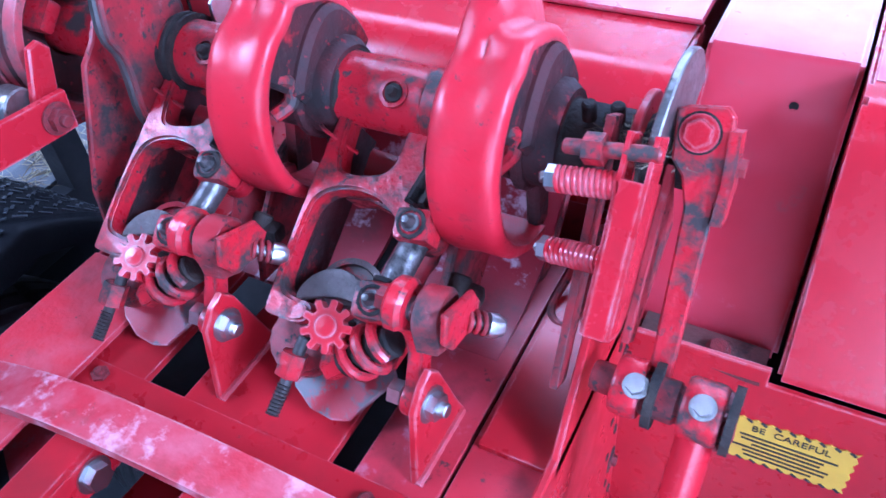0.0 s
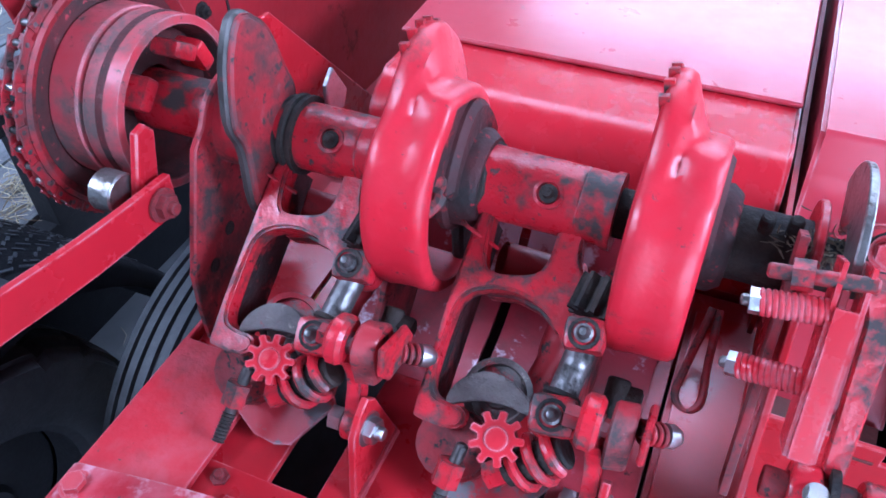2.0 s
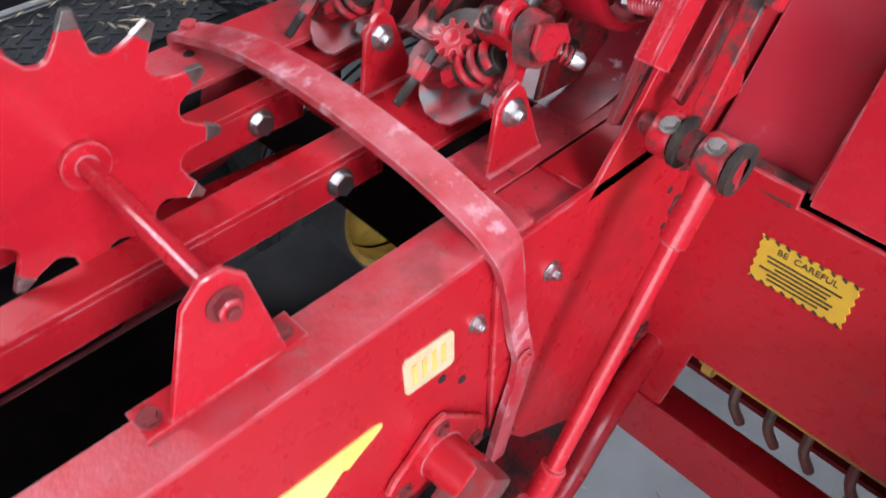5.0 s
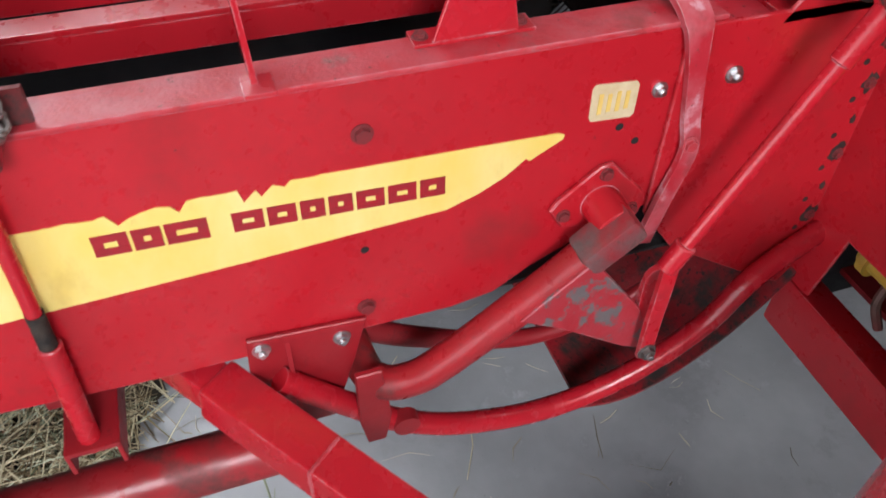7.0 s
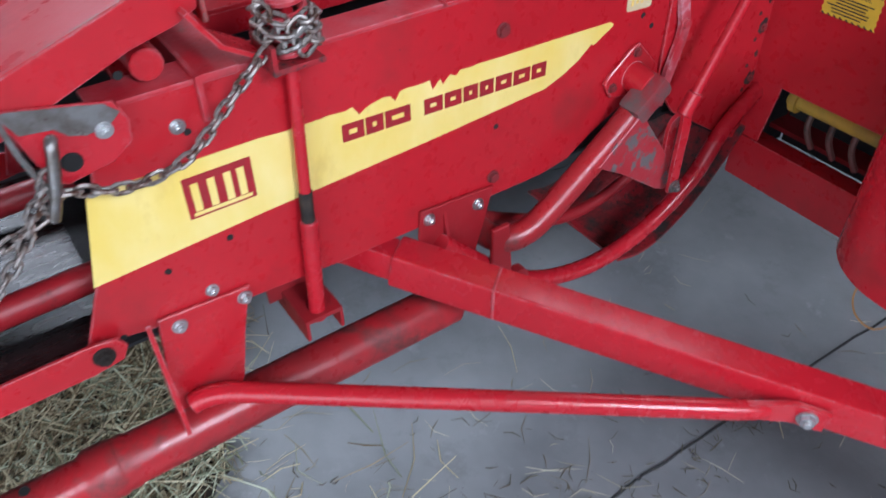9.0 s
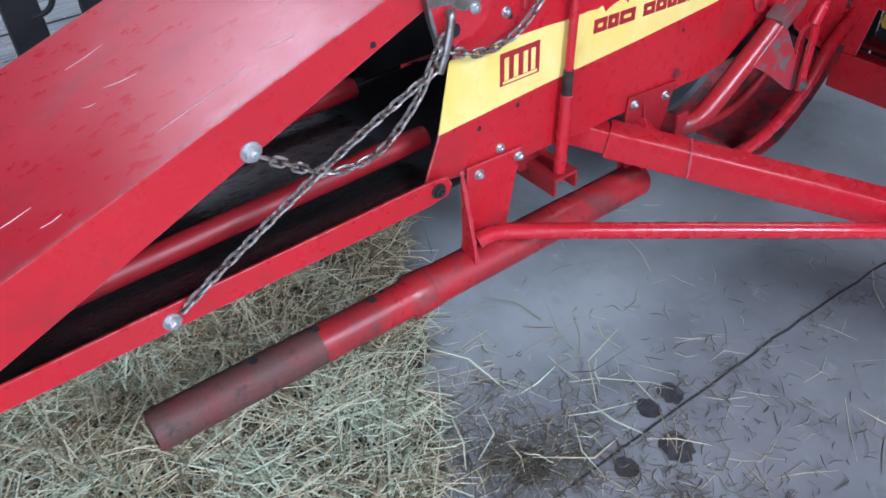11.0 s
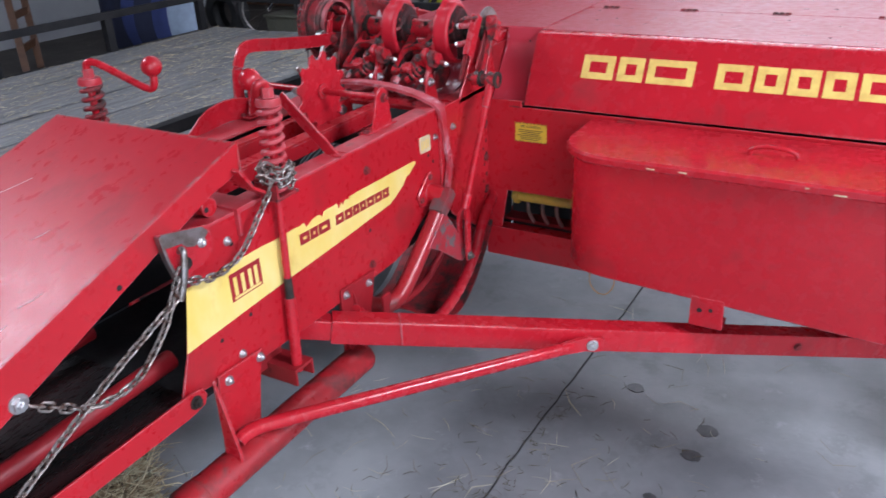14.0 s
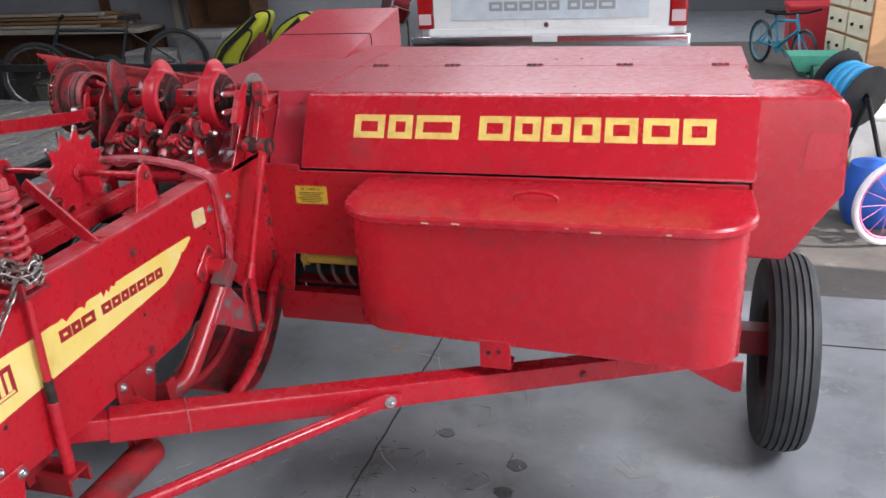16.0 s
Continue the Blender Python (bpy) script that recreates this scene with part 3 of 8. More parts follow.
for i, (x, y, r) in enumerate(((0.781, 0.031, 0.034), (0.762, -0.112, 0.032), (0.338, -0.891, 0.045), (0.306, -1.026, 0.032), (0.22, -0.774, 0.036),
                               (0.217, -0.854, 0.033), (0.50, 0.16, 0.03), (0.70, -0.35, 0.02), (0.55, -1.1, 0.028), (0.16, -1.2, 0.06), (1.25, -0.25, 0.05))):
    spot(x, y, r, i)

# ---- the baler ----
baler = thing("hay_baler", (0, 0, 0), "red square hay baler with worn paint, parked on concrete", "hay baler")

# bale case: two side walls with flanges, open top with rails
bm = B()
add_plate(bm, [(-1.238, 1.098), (-1.30, 0.86), (-1.335, 0.775), (-1.15, 0.742), (-0.95, 0.733), (-0.56, 0.732), (-0.50, 0.742), (-0.45, 0.775), (-0.40, 0.80),
               (-0.33, 0.83), (-0.25, 0.85), (-0.25, 1.098)], "x", -0.006, 0.006, 0.0015)
case = part("bale_case", bm, red_panel, baler, "long red steel bale case side with a flanged top edge")
bm = B()
add_box(bm, (-0.027, -0.745, 1.0955), (0.056, 0.985, 0.008), bevel=0.003)
part("top_flange", bm, red_dusty, case, "dusty rubbed top flange")
bm = B()
add_plate(bm, [(-1.238, 1.098), (-1.335, 0.775), (-0.95, 0.733), (-0.40, 0.733), (-0.36, 0.90), (-0.10, 0.95), (-0.10, 1.09)], "x", -0.481, 0.006, 0.0015)
add_box(bm, (-0.431, -0.69, 1.091), (0.094, 1.09, 0.007), bevel=0.002)
part("far_side_wall", bm, red_dusty, case)
# near-black floor and liners put the shade inside the case into colour
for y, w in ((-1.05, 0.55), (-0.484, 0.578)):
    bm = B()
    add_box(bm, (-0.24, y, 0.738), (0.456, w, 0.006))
    part("bottom_plate", bm, black_steel, case, "case floor coloured near-black for the shade inside")
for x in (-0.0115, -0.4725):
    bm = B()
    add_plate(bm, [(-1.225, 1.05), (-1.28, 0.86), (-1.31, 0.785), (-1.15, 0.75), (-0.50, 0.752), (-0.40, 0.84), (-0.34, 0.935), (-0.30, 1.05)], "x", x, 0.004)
    part("shade_liner", bm, black_steel, case, "near-black liner standing in for the shade inside the case")
for x, w, y0, y1 in ((-0.338, 0.034, -1.20, -0.262), (-0.208, 0.040, -1.20, -0.262)):
    bm = B()
    add_box(bm, (x, (y0 + y1) / 2, 1.086), (w, y1 - y0, 0.008), bevel=0.002)
    r = part("tension_rail", bm, red_panel, case, "red steel tension rail with dusty top")
    for side_x in (x + w / 2 - 0.003, x - w / 2 + 0.003):
        bm = B()
        add_box(bm, (side_x, (y0 + y1) / 2, 1.0645), (0.006, y1 - y0, 0.036), bevel=0.0015)
        part("rail_flange", bm, red_panel, r)
    bolt(r, (x + w / 2 + 0.001, y1 - 0.055, 1.065), (1, 0, 0), 0.0115, zinc, "rail_bolt", False)
bm = B()
add_box(bm, (-0.273, -0.38, 1.024), (0.088, 0.20, 0.006), Euler((radians(-4), 0, 0)).to_matrix(), 0.0015)
part("rail_web", bm, red_panel, case)
for y in (-1.17, -0.255):
    bm = B()
    add_box(bm, (-0.24, y, 1.078), (0.47, 0.035, 0.012), bevel=0.002)
    part("cross_bar", bm, red_panel, case)

# yellow stripe with bars for its worn letters, square badge
bm = B()
top = [(-1.272, 0.997)] + [(-1.272 + 0.02 * k, 0.9965 - 0.009 * k / 42) for k in range(1, 12)]
edge_rng = random.Random(11)
k = -1.03
while k < -0.70:
    k += edge_rng.uniform(0.004, 0.016)
    deep = edge_rng.uniform(0, 0.018) if -0.93 < k < -0.74 and edge_rng.random() < 0.75 else edge_rng.uniform(0, 0.002)
    top.append((k, 0.9925 - deep))
top += [(-0.66, 0.990), (-0.56, 0.988), (-0.47, 0.985), (-0.438, 0.984), (-0.430, 0.980), (-0.431, 0.975)]
top += [(-0.47, 0.953), (-0.475, 0.957), (-0.50, 0.936), (-0.53, 0.920), (-0.568, 0.906), (-0.80, 0.892), (-1.069, 0.880), (-1.301, 0.866)]
add_plate(bm, top, "x", 0.0, 0.0015)
stripe = part("stripe_decal", bm, yellow_decal, case, "yellow stripe decal with a torn upper edge")
letter_bars(stripe, "letter_bar", (0.0012, -0.937, 0.9435), (0, 1, -0.035), (0, 0, 1), (1, 0, 0), (0.034, 0.028, 0.042), 0.027, 0.0035, decal_red, 0.0105)
letter_bars(stripe, "letter_bar", (0.0012, -0.802, 0.9395), (0, 1, -0.035), (0, 0, 1), (1, 0, 0), (0.032, 0.030, 0.026, 0.026, 0.031, 0.032, 0.029), 0.025, 0.0042, decal_red, 0.0100)
bm = B()
add_box(bm, (0.0020, -1.118, 0.943), (0.0014, 0.092, 0.062))
badge = part("square_badge", bm, decal_red, stripe, "square red badge with plain yellow bars")
bm = B()
for cy, cz, sy, sz in ((-1.150, 0.943, 0.010, 0.042), (-1.128, 0.943, 0.010, 0.042), (-1.106, 0.943, 0.010, 0.042), (-1.088, 0.943, 0.010, 0.042), (-1.118, 0.918, 0.080, 0.005)):
    add_box(bm, (0.0030, cy, cz), (0.0010 + 0.0002 * (sy > sz), sy, sz))
part("badge_bar", bm, yellow_decal, badge)
bm = B()
add_plate(bm, [(-0.403, 0.996), (-0.4, 0.991), (-0.350, 0.988), (-0.346, 0.992), (-0.346, 1.030), (-0.350, 1.035), (-0.40, 1.039), (-0.404, 1.034)], "x", 0.0, 0.0014)
lab = part("label_plate", bm, cream, case, "small worn cream label with faded text")
for k in range(4):
    bm = B()
    add_box(bm, (0.0018, -0.392 + 0.011 * k, 1.013), (0.001, 0.005, 0.026 - 0.003 * (k % 2)))
    part("text_bar", bm, yellow_letter, lab)
for y, z, r in ((-0.66, 1.032, 0.011), (-0.669, 0.774, 0.011)):
    bolt(case, (0, y, z), (1, 0, 0), r * 0.8, red_grimy, "carriage_bolt", False)
for y, z in ((-0.666, 0.870), (-0.335, 0.95), (-1.12, 0.86), (-1.21, 0.845), (-1.29, 0.768), (-1.14, 1.035), (-0.36, 0.975)):
    dot(case, (0.0003, y, z), (1, 0, 0), 0.0045)
for y in (-0.686, -0.305, -0.93):
    dot(case, (-0.03, y, 1.0985), (0, 0, 1), 0.006)
dot(case, (-0.444, -0.321, 1.0946), (0, 0, 1), 0.006)
for y, z in ((-0.318, 1.017), (-1.233, 1.083), (-1.150, 1.046), (-1.162, 0.785)):
    bolt(case, (0.0, y, z), (1, 0, 0), 0.0075)

# plates under the case
bm = B()
add_plate(bm, [(-1.244, 0.777), (-1.111, 0.771), (-1.13, 0.70), (-1.15, 0.60), (-1.17, 0.56), (-1.262, 0.56), (-1.256, 0.66)], "x", 0.001, 0.007, 0.0015)
add_plate(bm, [(0.008, 0.777), (0.05, 0.60), (0.045, 0.565), (0.008, 0.565)], "y", -1.262, 0.007)
foot = part("hanger_plate", bm, red_panel, case, "red hanger plate bolted under the bale case")
for y, z in ((-1.219, 0.754), (-1.122, 0.755)):
    bolt(foot, (0.008, y, z), (1, 0, 0), 0.0085)
bm = B()
add_plate(bm, [(-0.818, 0.769), (-0.672, 0.760), (-0.69, 0.69), (-0.725, 0.575), (-0.80, 0.575), (-0.824, 0.69)], "x", 0.001, 0.007, 0.0015)
add_plate(bm, [(0.008, 0.75), (0.03, 0.66), (0.035, 0.58), (0.008, 0.575)], "y", -0.775, 0.006)
foot = part("hanger_plate", bm, red_shaded, case)
for y, z in ((-0.803, 0.749), (-0.705, 0.737)):
    bolt(foot, (0.008, y, z), (1, 0, 0), 0.0085)

bm = B()
add_plate(bm, [(-0.812, 0.775), (-0.716, 0.742), (-0.735, 0.66), (-0.757, 0.54), (-0.775, 0.535), (-0.81, 0.56)], "x", -0.012, 0.007, 0.0015)
part("hanger_drop", bm, red_shaded, foot)

# strap arching over the case
bm = B()
arch = smooth_path([(-0.466, -0.312, 1.084), (-0.464, -0.312, 1.108), (-0.43, -0.312, 1.122), (-0.33, -0.309, 1.146), (-0.22, -0.306, 1.152), (-0.10, -0.302, 1.139),
                    (-0.03, -0.297, 1.118), (0.001, -0.294, 1.101), (0.011, -0.291, 1.075), (0.013, -0.276, 0.98), (0.016, -0.268, 0.93), (0.016, -0.285, 0.86), (0.016, -0.30, 0.79)], 5)
add_bar(bm, arch, [0.036 if k < 36 else max(0.022, 0.036 - 0.0022 * (k - 36)) for k in range(len(arch))], 0.009, (0, 1, 0))
strap = part("arched_strap", bm, mottled_strap, baler, "arched red flat steel strap, dusty and chipped")
bolt(strap, (-0.445, -0.312, 1.122), (0, 0, 1), 0.009, red_dusty, "strap_bolt", False)
bolt(strap, (0.021, -0.272, 0.945), (1, 0, 0), 0.008, red_dusty, "strap_bolt", False)

# chamber side plate with bolt row, and rear wall of the feeder housing
bm = B()
add_plate(bm, [(-0.30, 1.094), (0.0, 1.094), (0.0, 0.60), (-0.05, 0.625), (-0.24, 0.75), (-0.30, 0.83)], "x", 0.0, 0.007, 0.0015)
side = part("chamber_side_plate", bm, red_panel, baler, "red chamber side plate with a column of bolt holes")
bolt(side, (0.007, -0.228, 1.024), (1, 0, 0), 0.0085)
for k in range(8):
    dot(side, (0.0073, -0.030 - 0.004 * (k % 2), 1.06 - 0.055 * k), (1, 0, 0), 0.004, grease, "bolt_head")
rng = random.Random(8)
for z in (1.03, 0.972, 0.916, 0.862, 0.806, 0.752, 0.69):
    big = rng.uniform(0.9, 1.25) if z not in (0.916, 0.806) else 0.55
    bm = B()
    add_plate(bm, [(-0.014 + big * rng.uniform(0.005, 0.013) * math.cos(a), z + big * rng.uniform(0.007, 0.017) * math.sin(a)) for a in [2 * math.pi * q / 16 for q in range(16)]], "x", 0.0066, 0.0012)
    part("grime_patch", bm, grease, side, "dark rusty grime round a bolt")
    if big > 0.6:
        bolt(side, (0.0075, -0.014, z), (1, 0, 0), 0.0062, red_grimy, "seam_bolt", False)
bm = B()
add_plate(bm, [(0.0, 1.052), (0.125, 1.052), (0.125, 1.033), (1.42, 1.033), (1.42, 0.765), (0.075, 0.752), (0.055, 0.62), (0.0, 0.60)], "y", 0.0, 0.006, 0.001)
rear = part("rear_wall", bm, red_panel, baler, "red sheet rear wall of the feeder housing")
bm = B()
add_box(bm, (0.72, 0.02, 0.567), (1.44, 0.05, 0.105), bevel=0.006)
part("lower_beam", bm, red_panel, rear, "red lower frame beam")
bm = B()
add_plate(bm, [(0.0, 0.10), (0.0, 0.5), (1.44, 0.5), (1.44, 0.10)], "z", 0.6, 0.01)
add_plate(bm, [(0.0, 0.55), (1.44, 0.55), (1.44, 1.05), (0.0, 1.05)], "y", 0.5, 0.01)
part("feeder_floor", bm, red_shaded, rear)
# near-black sheet added for the shade seen in the opening
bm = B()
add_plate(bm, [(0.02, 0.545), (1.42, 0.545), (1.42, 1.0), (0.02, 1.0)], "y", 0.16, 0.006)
part("feeder_back", bm, black_steel, rear, "near-black sheet standing in for the shade behind the feeder bar")
bm = B()
add_cyl(bm, (0.075, 0.045, 0.720), (1.2, 0.045, 0.728), 0.017, 20)
add_lathe(bm, [(0.017, 0), (0.026, 0.0), (0.026, 0.014), (0.017, 0.014)], (0.085, 0.045, 0.720), (1, 0, 0), 20)
fbar = part("feeder_bar", bm, yellow_part, rear, "yellow feeder bar in the opening")
for x in (0.13, 0.18, 0.23, 0.29, 0.36):
    bm = B()
    add_tube(bm, smooth_path([(x, 0.045, 0.71), (x + 0.005, 0.035, 0.675), (x + 0.02, 0.045, 0.635)]), 0.007, 8)
    part("tine", bm, rust_brown, fbar, "rusty feeder tine")

# black plates added to close gaps and stand in for shade inside
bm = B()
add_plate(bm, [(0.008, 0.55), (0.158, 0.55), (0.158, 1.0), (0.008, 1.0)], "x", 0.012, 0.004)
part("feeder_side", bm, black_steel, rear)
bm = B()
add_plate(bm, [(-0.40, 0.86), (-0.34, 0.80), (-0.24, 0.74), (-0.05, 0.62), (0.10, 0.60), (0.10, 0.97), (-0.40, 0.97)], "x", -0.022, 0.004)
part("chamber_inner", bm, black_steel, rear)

# warning sign
bm = B()
c = []
x0, x1, z0, z1 = 0.103, 0.211, 0.924, 0.986
nx, nz = 9, 5
for k in range(nx):
    c += [(x0 + (x1 - x0) * k / nx, z1), (x0 + (x1 - x0) * (k + 0.5) / nx, z1 - 0.003)]
for k in range(nz):
    c += [(x1, z1 - (z1 - z0) * k / nz), (x1 - 0.003, z1 - (z1 - z0) * (k + 0.5) / nz)]
for k in range(nx):
    c += [(x1 - (x1 - x0) * k / nx, z0), (x1 - (x1 - x0) * (k + 0.5) / nx, z0 + 0.003)]
for k in range(nz):
    c += [(x0, z0 + (z1 - z0) * k / nz), (x0 + 0.003, z0 + (z1 - z0) * (k + 0.5) / nz)]
add_plate(bm, c, "y", -0.0015, 0.0015)
sign = part("warning_sign", bm, yellow_sign, rear, "yellow warning sticker with black saw-tooth edge and small print")
txt = bpy.data.curves.new("sign_text", "FONT")
txt.body, txt.size, txt.extrude, txt.align_x = "BE  CAREFUL", 0.0115, 0.0003, "CENTER"
t_ob = new("sign_text_tmp", txt)
t_me = bpy.data.meshes.new_from_object(t_ob.evaluated_get(bpy.context.evaluated_depsgraph_get()))
bpy.data.objects.remove(t_ob)
t_me.materials.clear()
t_me.materials.append(black_ink)
t_new = new("sign_text", t_me)
hang(t_new, sign)
t_new.matrix_basis = pose((x0 + x1) / 2, -0.0019, z1 - 0.0155, 90, 0, 0)
for k in range(6):
    bm = B()
    add_box(bm, (0.157 - 0.004 * (k % 2), -0.0018, z1 - 0.0235 - 0.0058 * k), (0.082 - 0.012 * (k % 3), 0.0008, 0.0021))
    part("print_line", bm, black_ink, sign)
for k in range(nx):
    for ez in (z1 - 0.0022, z0 + 0.0022):
        bm = B()
        add_box(bm, (x0 + (x1 - x0) * (k + 0.5) / nx, -0.0018, ez), (0.006, 0.0008, 0.0024), Matrix.Rotation(radians(35), 3, "Y"))
        part("border_dash", bm, black_ink, sign)

# ledge coloured black so the shaded gap under the hood reads dark
bm = B()
add_plate(bm, [(0.008, 0.008), (1.43, 0.008), (1.43, 0.19), (0.008, 0.19)], "z", 0.985, 0.006, 0.001)
part("rear_ledge", bm, black_steel, rear)
bm = B()
add_plate(bm, [(-0.05, 0.95), (0.6, 0.95), (0.6, 1.20), (0.06, 1.20), (0.06, 1.075), (-0.05, 1.075)], "x", -0.007, 0.005)
part("inner_side", bm, red_shaded, rear)
# main hood over the feeder, with rounded front edge and hinges
def hood_shell(x0, x1, y_front, z_low, z_top, y_back, radius, thick=0.012):
    prof = [(y_front, z_low), (y_front, z_low + 0.012)]
    for k in range(9):
        a = radians(180 - 90 * k / 8)
        prof.append((y_front + radius + radius * math.cos(a), z_top - radius + radius * math.sin(a)))
    prof += [(y_back, z_top)]
    bm = B()
    A = [bm.verts.new((x0, y, z)) for y, z in prof] + [bm.verts.new((x0, y_back, z_low))]
    C = [bm.verts.new((x1, y, z)) for y, z in prof] + [bm.verts.new((x1, y_back, z_low))]
    n = len(A)
    for i in range(n):
        bm.faces.new((A[i], A[(i + 1) % n], C[(i + 1) % n], C[i]))
    f1, f2 = bm.faces.new(A[::-1]), bm.faces.new(C)
    es = list({e for f in (f1, f2) for e in f.edges})
    bmesh.ops.bevel(bm, geom=es, offset=0.004, segments=2, affect="EDGES")
    return bm


def shell(x0, x1, prof):
    """A closed sheet-metal form: a y-z outline drawn along x, with softened ends."""
    bm = B()
    A, C = [bm.verts.new((x0, y, z)) for y, z in prof], [bm.verts.new((x1, y, z)) for y, z in prof]
    n = len(A)
    for i in range(n):
        bm.faces.new((A[i], A[(i + 1) % n], C[(i + 1) % n], C[i]))
    f1, f2 = bm.faces.new(A[::-1]), bm.faces.new(C)
    bmesh.ops.bevel(bm, geom=list({e for f in (f1, f2) for e in f.edges}), offset=0.004, segments=2, affect="EDGES")
    return bm


nose = [(p.y, p.z) for p in smooth_path([(0, 0.086, 1.192), (0, 0.100, 1.216), (0, 0.108, 1.230), (0, 0.122, 1.240), (0, 0.145, 1.242)], 5)]
hood = part("feeder_hood", shell(0.130, 1.438, [(0.004, 1.040), (0.004, 1.050)] + nose + [(0.585, 1.242), (0.585, 1.040)]), red_clean, baler, "smooth red sheet-metal hood with sloping front")
for lx, lw in ((0.294, 0.097), (0.403, 0.075), (0.489, 0.132), (0.680, 0.092), (0.784, 0.074), (0.867, 0.075), (0.952, 0.074), (1.038, 0.089), (1.141, 0.093), (1.246, 0.084)):
    letter_bars(hood, "letter_bar", (lx, 0.0482, 1.1265), (1, 0, 0), (0, 0.508, 0.861), (0, -0.861, 0.508), (lw,), 0.072, 0.0, yellow_letter, 0.022)
bm = B()
add_plate(bm, [(0.115, 0.592), (1.446, 0.592), (1.452, 0.97), (0.02, 1.04)], "z", 1.228, 0.014, 0.003)
back_hood = part("rear_hood_panel", bm, red_top, baler, "red hinged top panel, coloured pinker for dust and sheen")
bm = B()
add_box(bm, (0.74, 0.80, 0.95), (1.40, 0.40, 0.53), bevel=0.01)
part("feeder_body", bm, red_clean, back_hood)
for x in (0.203, 0.47, 0.76, 1.06, 1.36):
    bm = B()
    for q in (-0.019, 0.0, 0.019):
        add_cyl(bm, (x + q - 0.008, 0.5885, 1.2440), (x + q + 0.008, 0.5885, 1.2440), 0.006, 10)
    add_box(bm, (x, 0.5885, 1.2425), (0.052, 0.040, 0.003))
    part("hinge", bm, red_grimy, hood, "small dark hinge")
bm = B()
add_plate(bm, [(0.136, 0.583), (1.43, 0.583), (1.43, 0.15), (0.136, 0.15)], "z", 1.2405, 0.0025)
part("hood_top", bm, red_top, hood, "hood top coloured pinker for dust and sheen")

bm = B()
add_box(bm, (-0.045, 0.13, 1.03), (0.10, 0.20, 0.012), bevel=0.002)
part("inner_ledge", bm, red_shaded, rear)
bm = B()
add_plate(bm, [(-0.42, 0.98), (-0.008, 0.98), (-0.008, 1.10), (-0.42, 1.10)], "y", 0.105, 0.008)
part("inner_front", bm, red_shaded, rear)

# narrow end box between chamber cover and hood
bm = shell(0.004, 0.1265, [(0.036, 1.028), (0.036, 1.036), (0.10, 1.118), (0.150, 1.184), (0.160, 1.205), (0.164, 1.238), (0.170, 1.244), (1.04, 1.244), (1.04, 1.028)])
endb = part("corner_box", bm, red_top, baler, "red corner box with scuffs and a dent")
bm = B()
add_bar(bm, [(0.012, 0.020, 1.036), (0.12, 0.016, 1.036)], 0.035, 0.004, (0, 1, 0.2))
part("angle_bracket", bm, rust_brown, endb, "greasy angle strip along the box foot")
bolt(endb, (0.080, 0.018, 1.039), (0, -0.2, 1), 0.008, red_grimy, "angle_bolt", False)
dot(endb, (0.083, 0.158, 1.202), (0, -1, 0.15), 0.0036, grease, "dent")

# rounded cover over the plunger chamber
cover = part("chamber_cover", hood_shell(-0.412, -0.012, 0.10, 1.09, 1.225, 0.24, 0.055), red_clean, baler, "rounded glossy red chamber cover")
bm = B()
add_plate(bm, [(-0.425, 0.222), (-0.012, 0.222), (-0.012, 0.95), (-0.44, 0.95)], "z", 1.226, 0.006, 0.002)
part("cover_top", bm, red_top, cover, "flat red cover plate, coloured pinker for dust and sheen")
bm = B()
add_box(bm, (-0.225, 0.55, 1.11), (0.40, 0.62, 0.22), bevel=0.008)
part("chamber_body", bm, red_shaded, cover)
bm = B()
A = [(-0.44, 0.94, 1.0), (-0.03, 0.94, 1.0), (-0.03, 1.53, 1.0), (-0.44, 1.53, 1.0)]
T = [(-0.44, 0.80, 1.232), (-0.03, 0.80, 1.232), (-0.03, 1.12, 1.285), (-0.44, 1.12, 1.285), (-0.03, 1.53, 1.345), (-0.44, 1.53, 1.345)]
vs = [bm.verts.new(p) for p in T]
bs = [bm.verts.new((x, y, 1.0)) for x, y in ((-0.44, 0.80), (-0.03, 0.80), (-0.03, 1.53), (-0.44, 1.53))]
bm.faces.new((vs[0], vs[1], vs[2], vs[3]))
bm.faces.new((vs[3], vs[2], vs[4], vs[5]))
bm.faces.new((bs[0], bs[1], vs[1], vs[0]))
bm.faces.new((bs[1], bs[2], vs[4], vs[2], vs[1]))
bm.faces.new((bs[2], bs[3], vs[5], vs[4]))
bm.faces.new((bs[3], bs[0], vs[0], vs[3], vs[5]))
slope = part("sloping_front_cover", bm, red_top, cover, "sloping faded red front cover", 20)
bm = B()
add_box(bm, (-0.235, 1.12, 1.2855), (0.412, 0.006, 0.003), Euler((radians(9), 0, 0)).to_matrix())
add_bar(bm, [(-0.0285, 1.12, 1.283), (-0.0285, 1.135, 1.262), (-0.0285, 1.13, 1.235)], 0.006, 0.002, (0, 1, 0))
part("cover_seam", bm, grease, slope, "dark seam between the cover sheets")
bm = B()
add_cyl(bm, (-0.435, 0.33, 1.16), (-0.435, 0.33, 1.26), 0.004, 8)
add_lathe(bm, [(0, 0), (0.022, 0), (0.02, 0.025), (0.01, 0.035), (0, 0.036)], (-0.435, 0.33, 1.14), (0, 0, 1), 16)
part("grease_cup", bm, red_clean, cover)

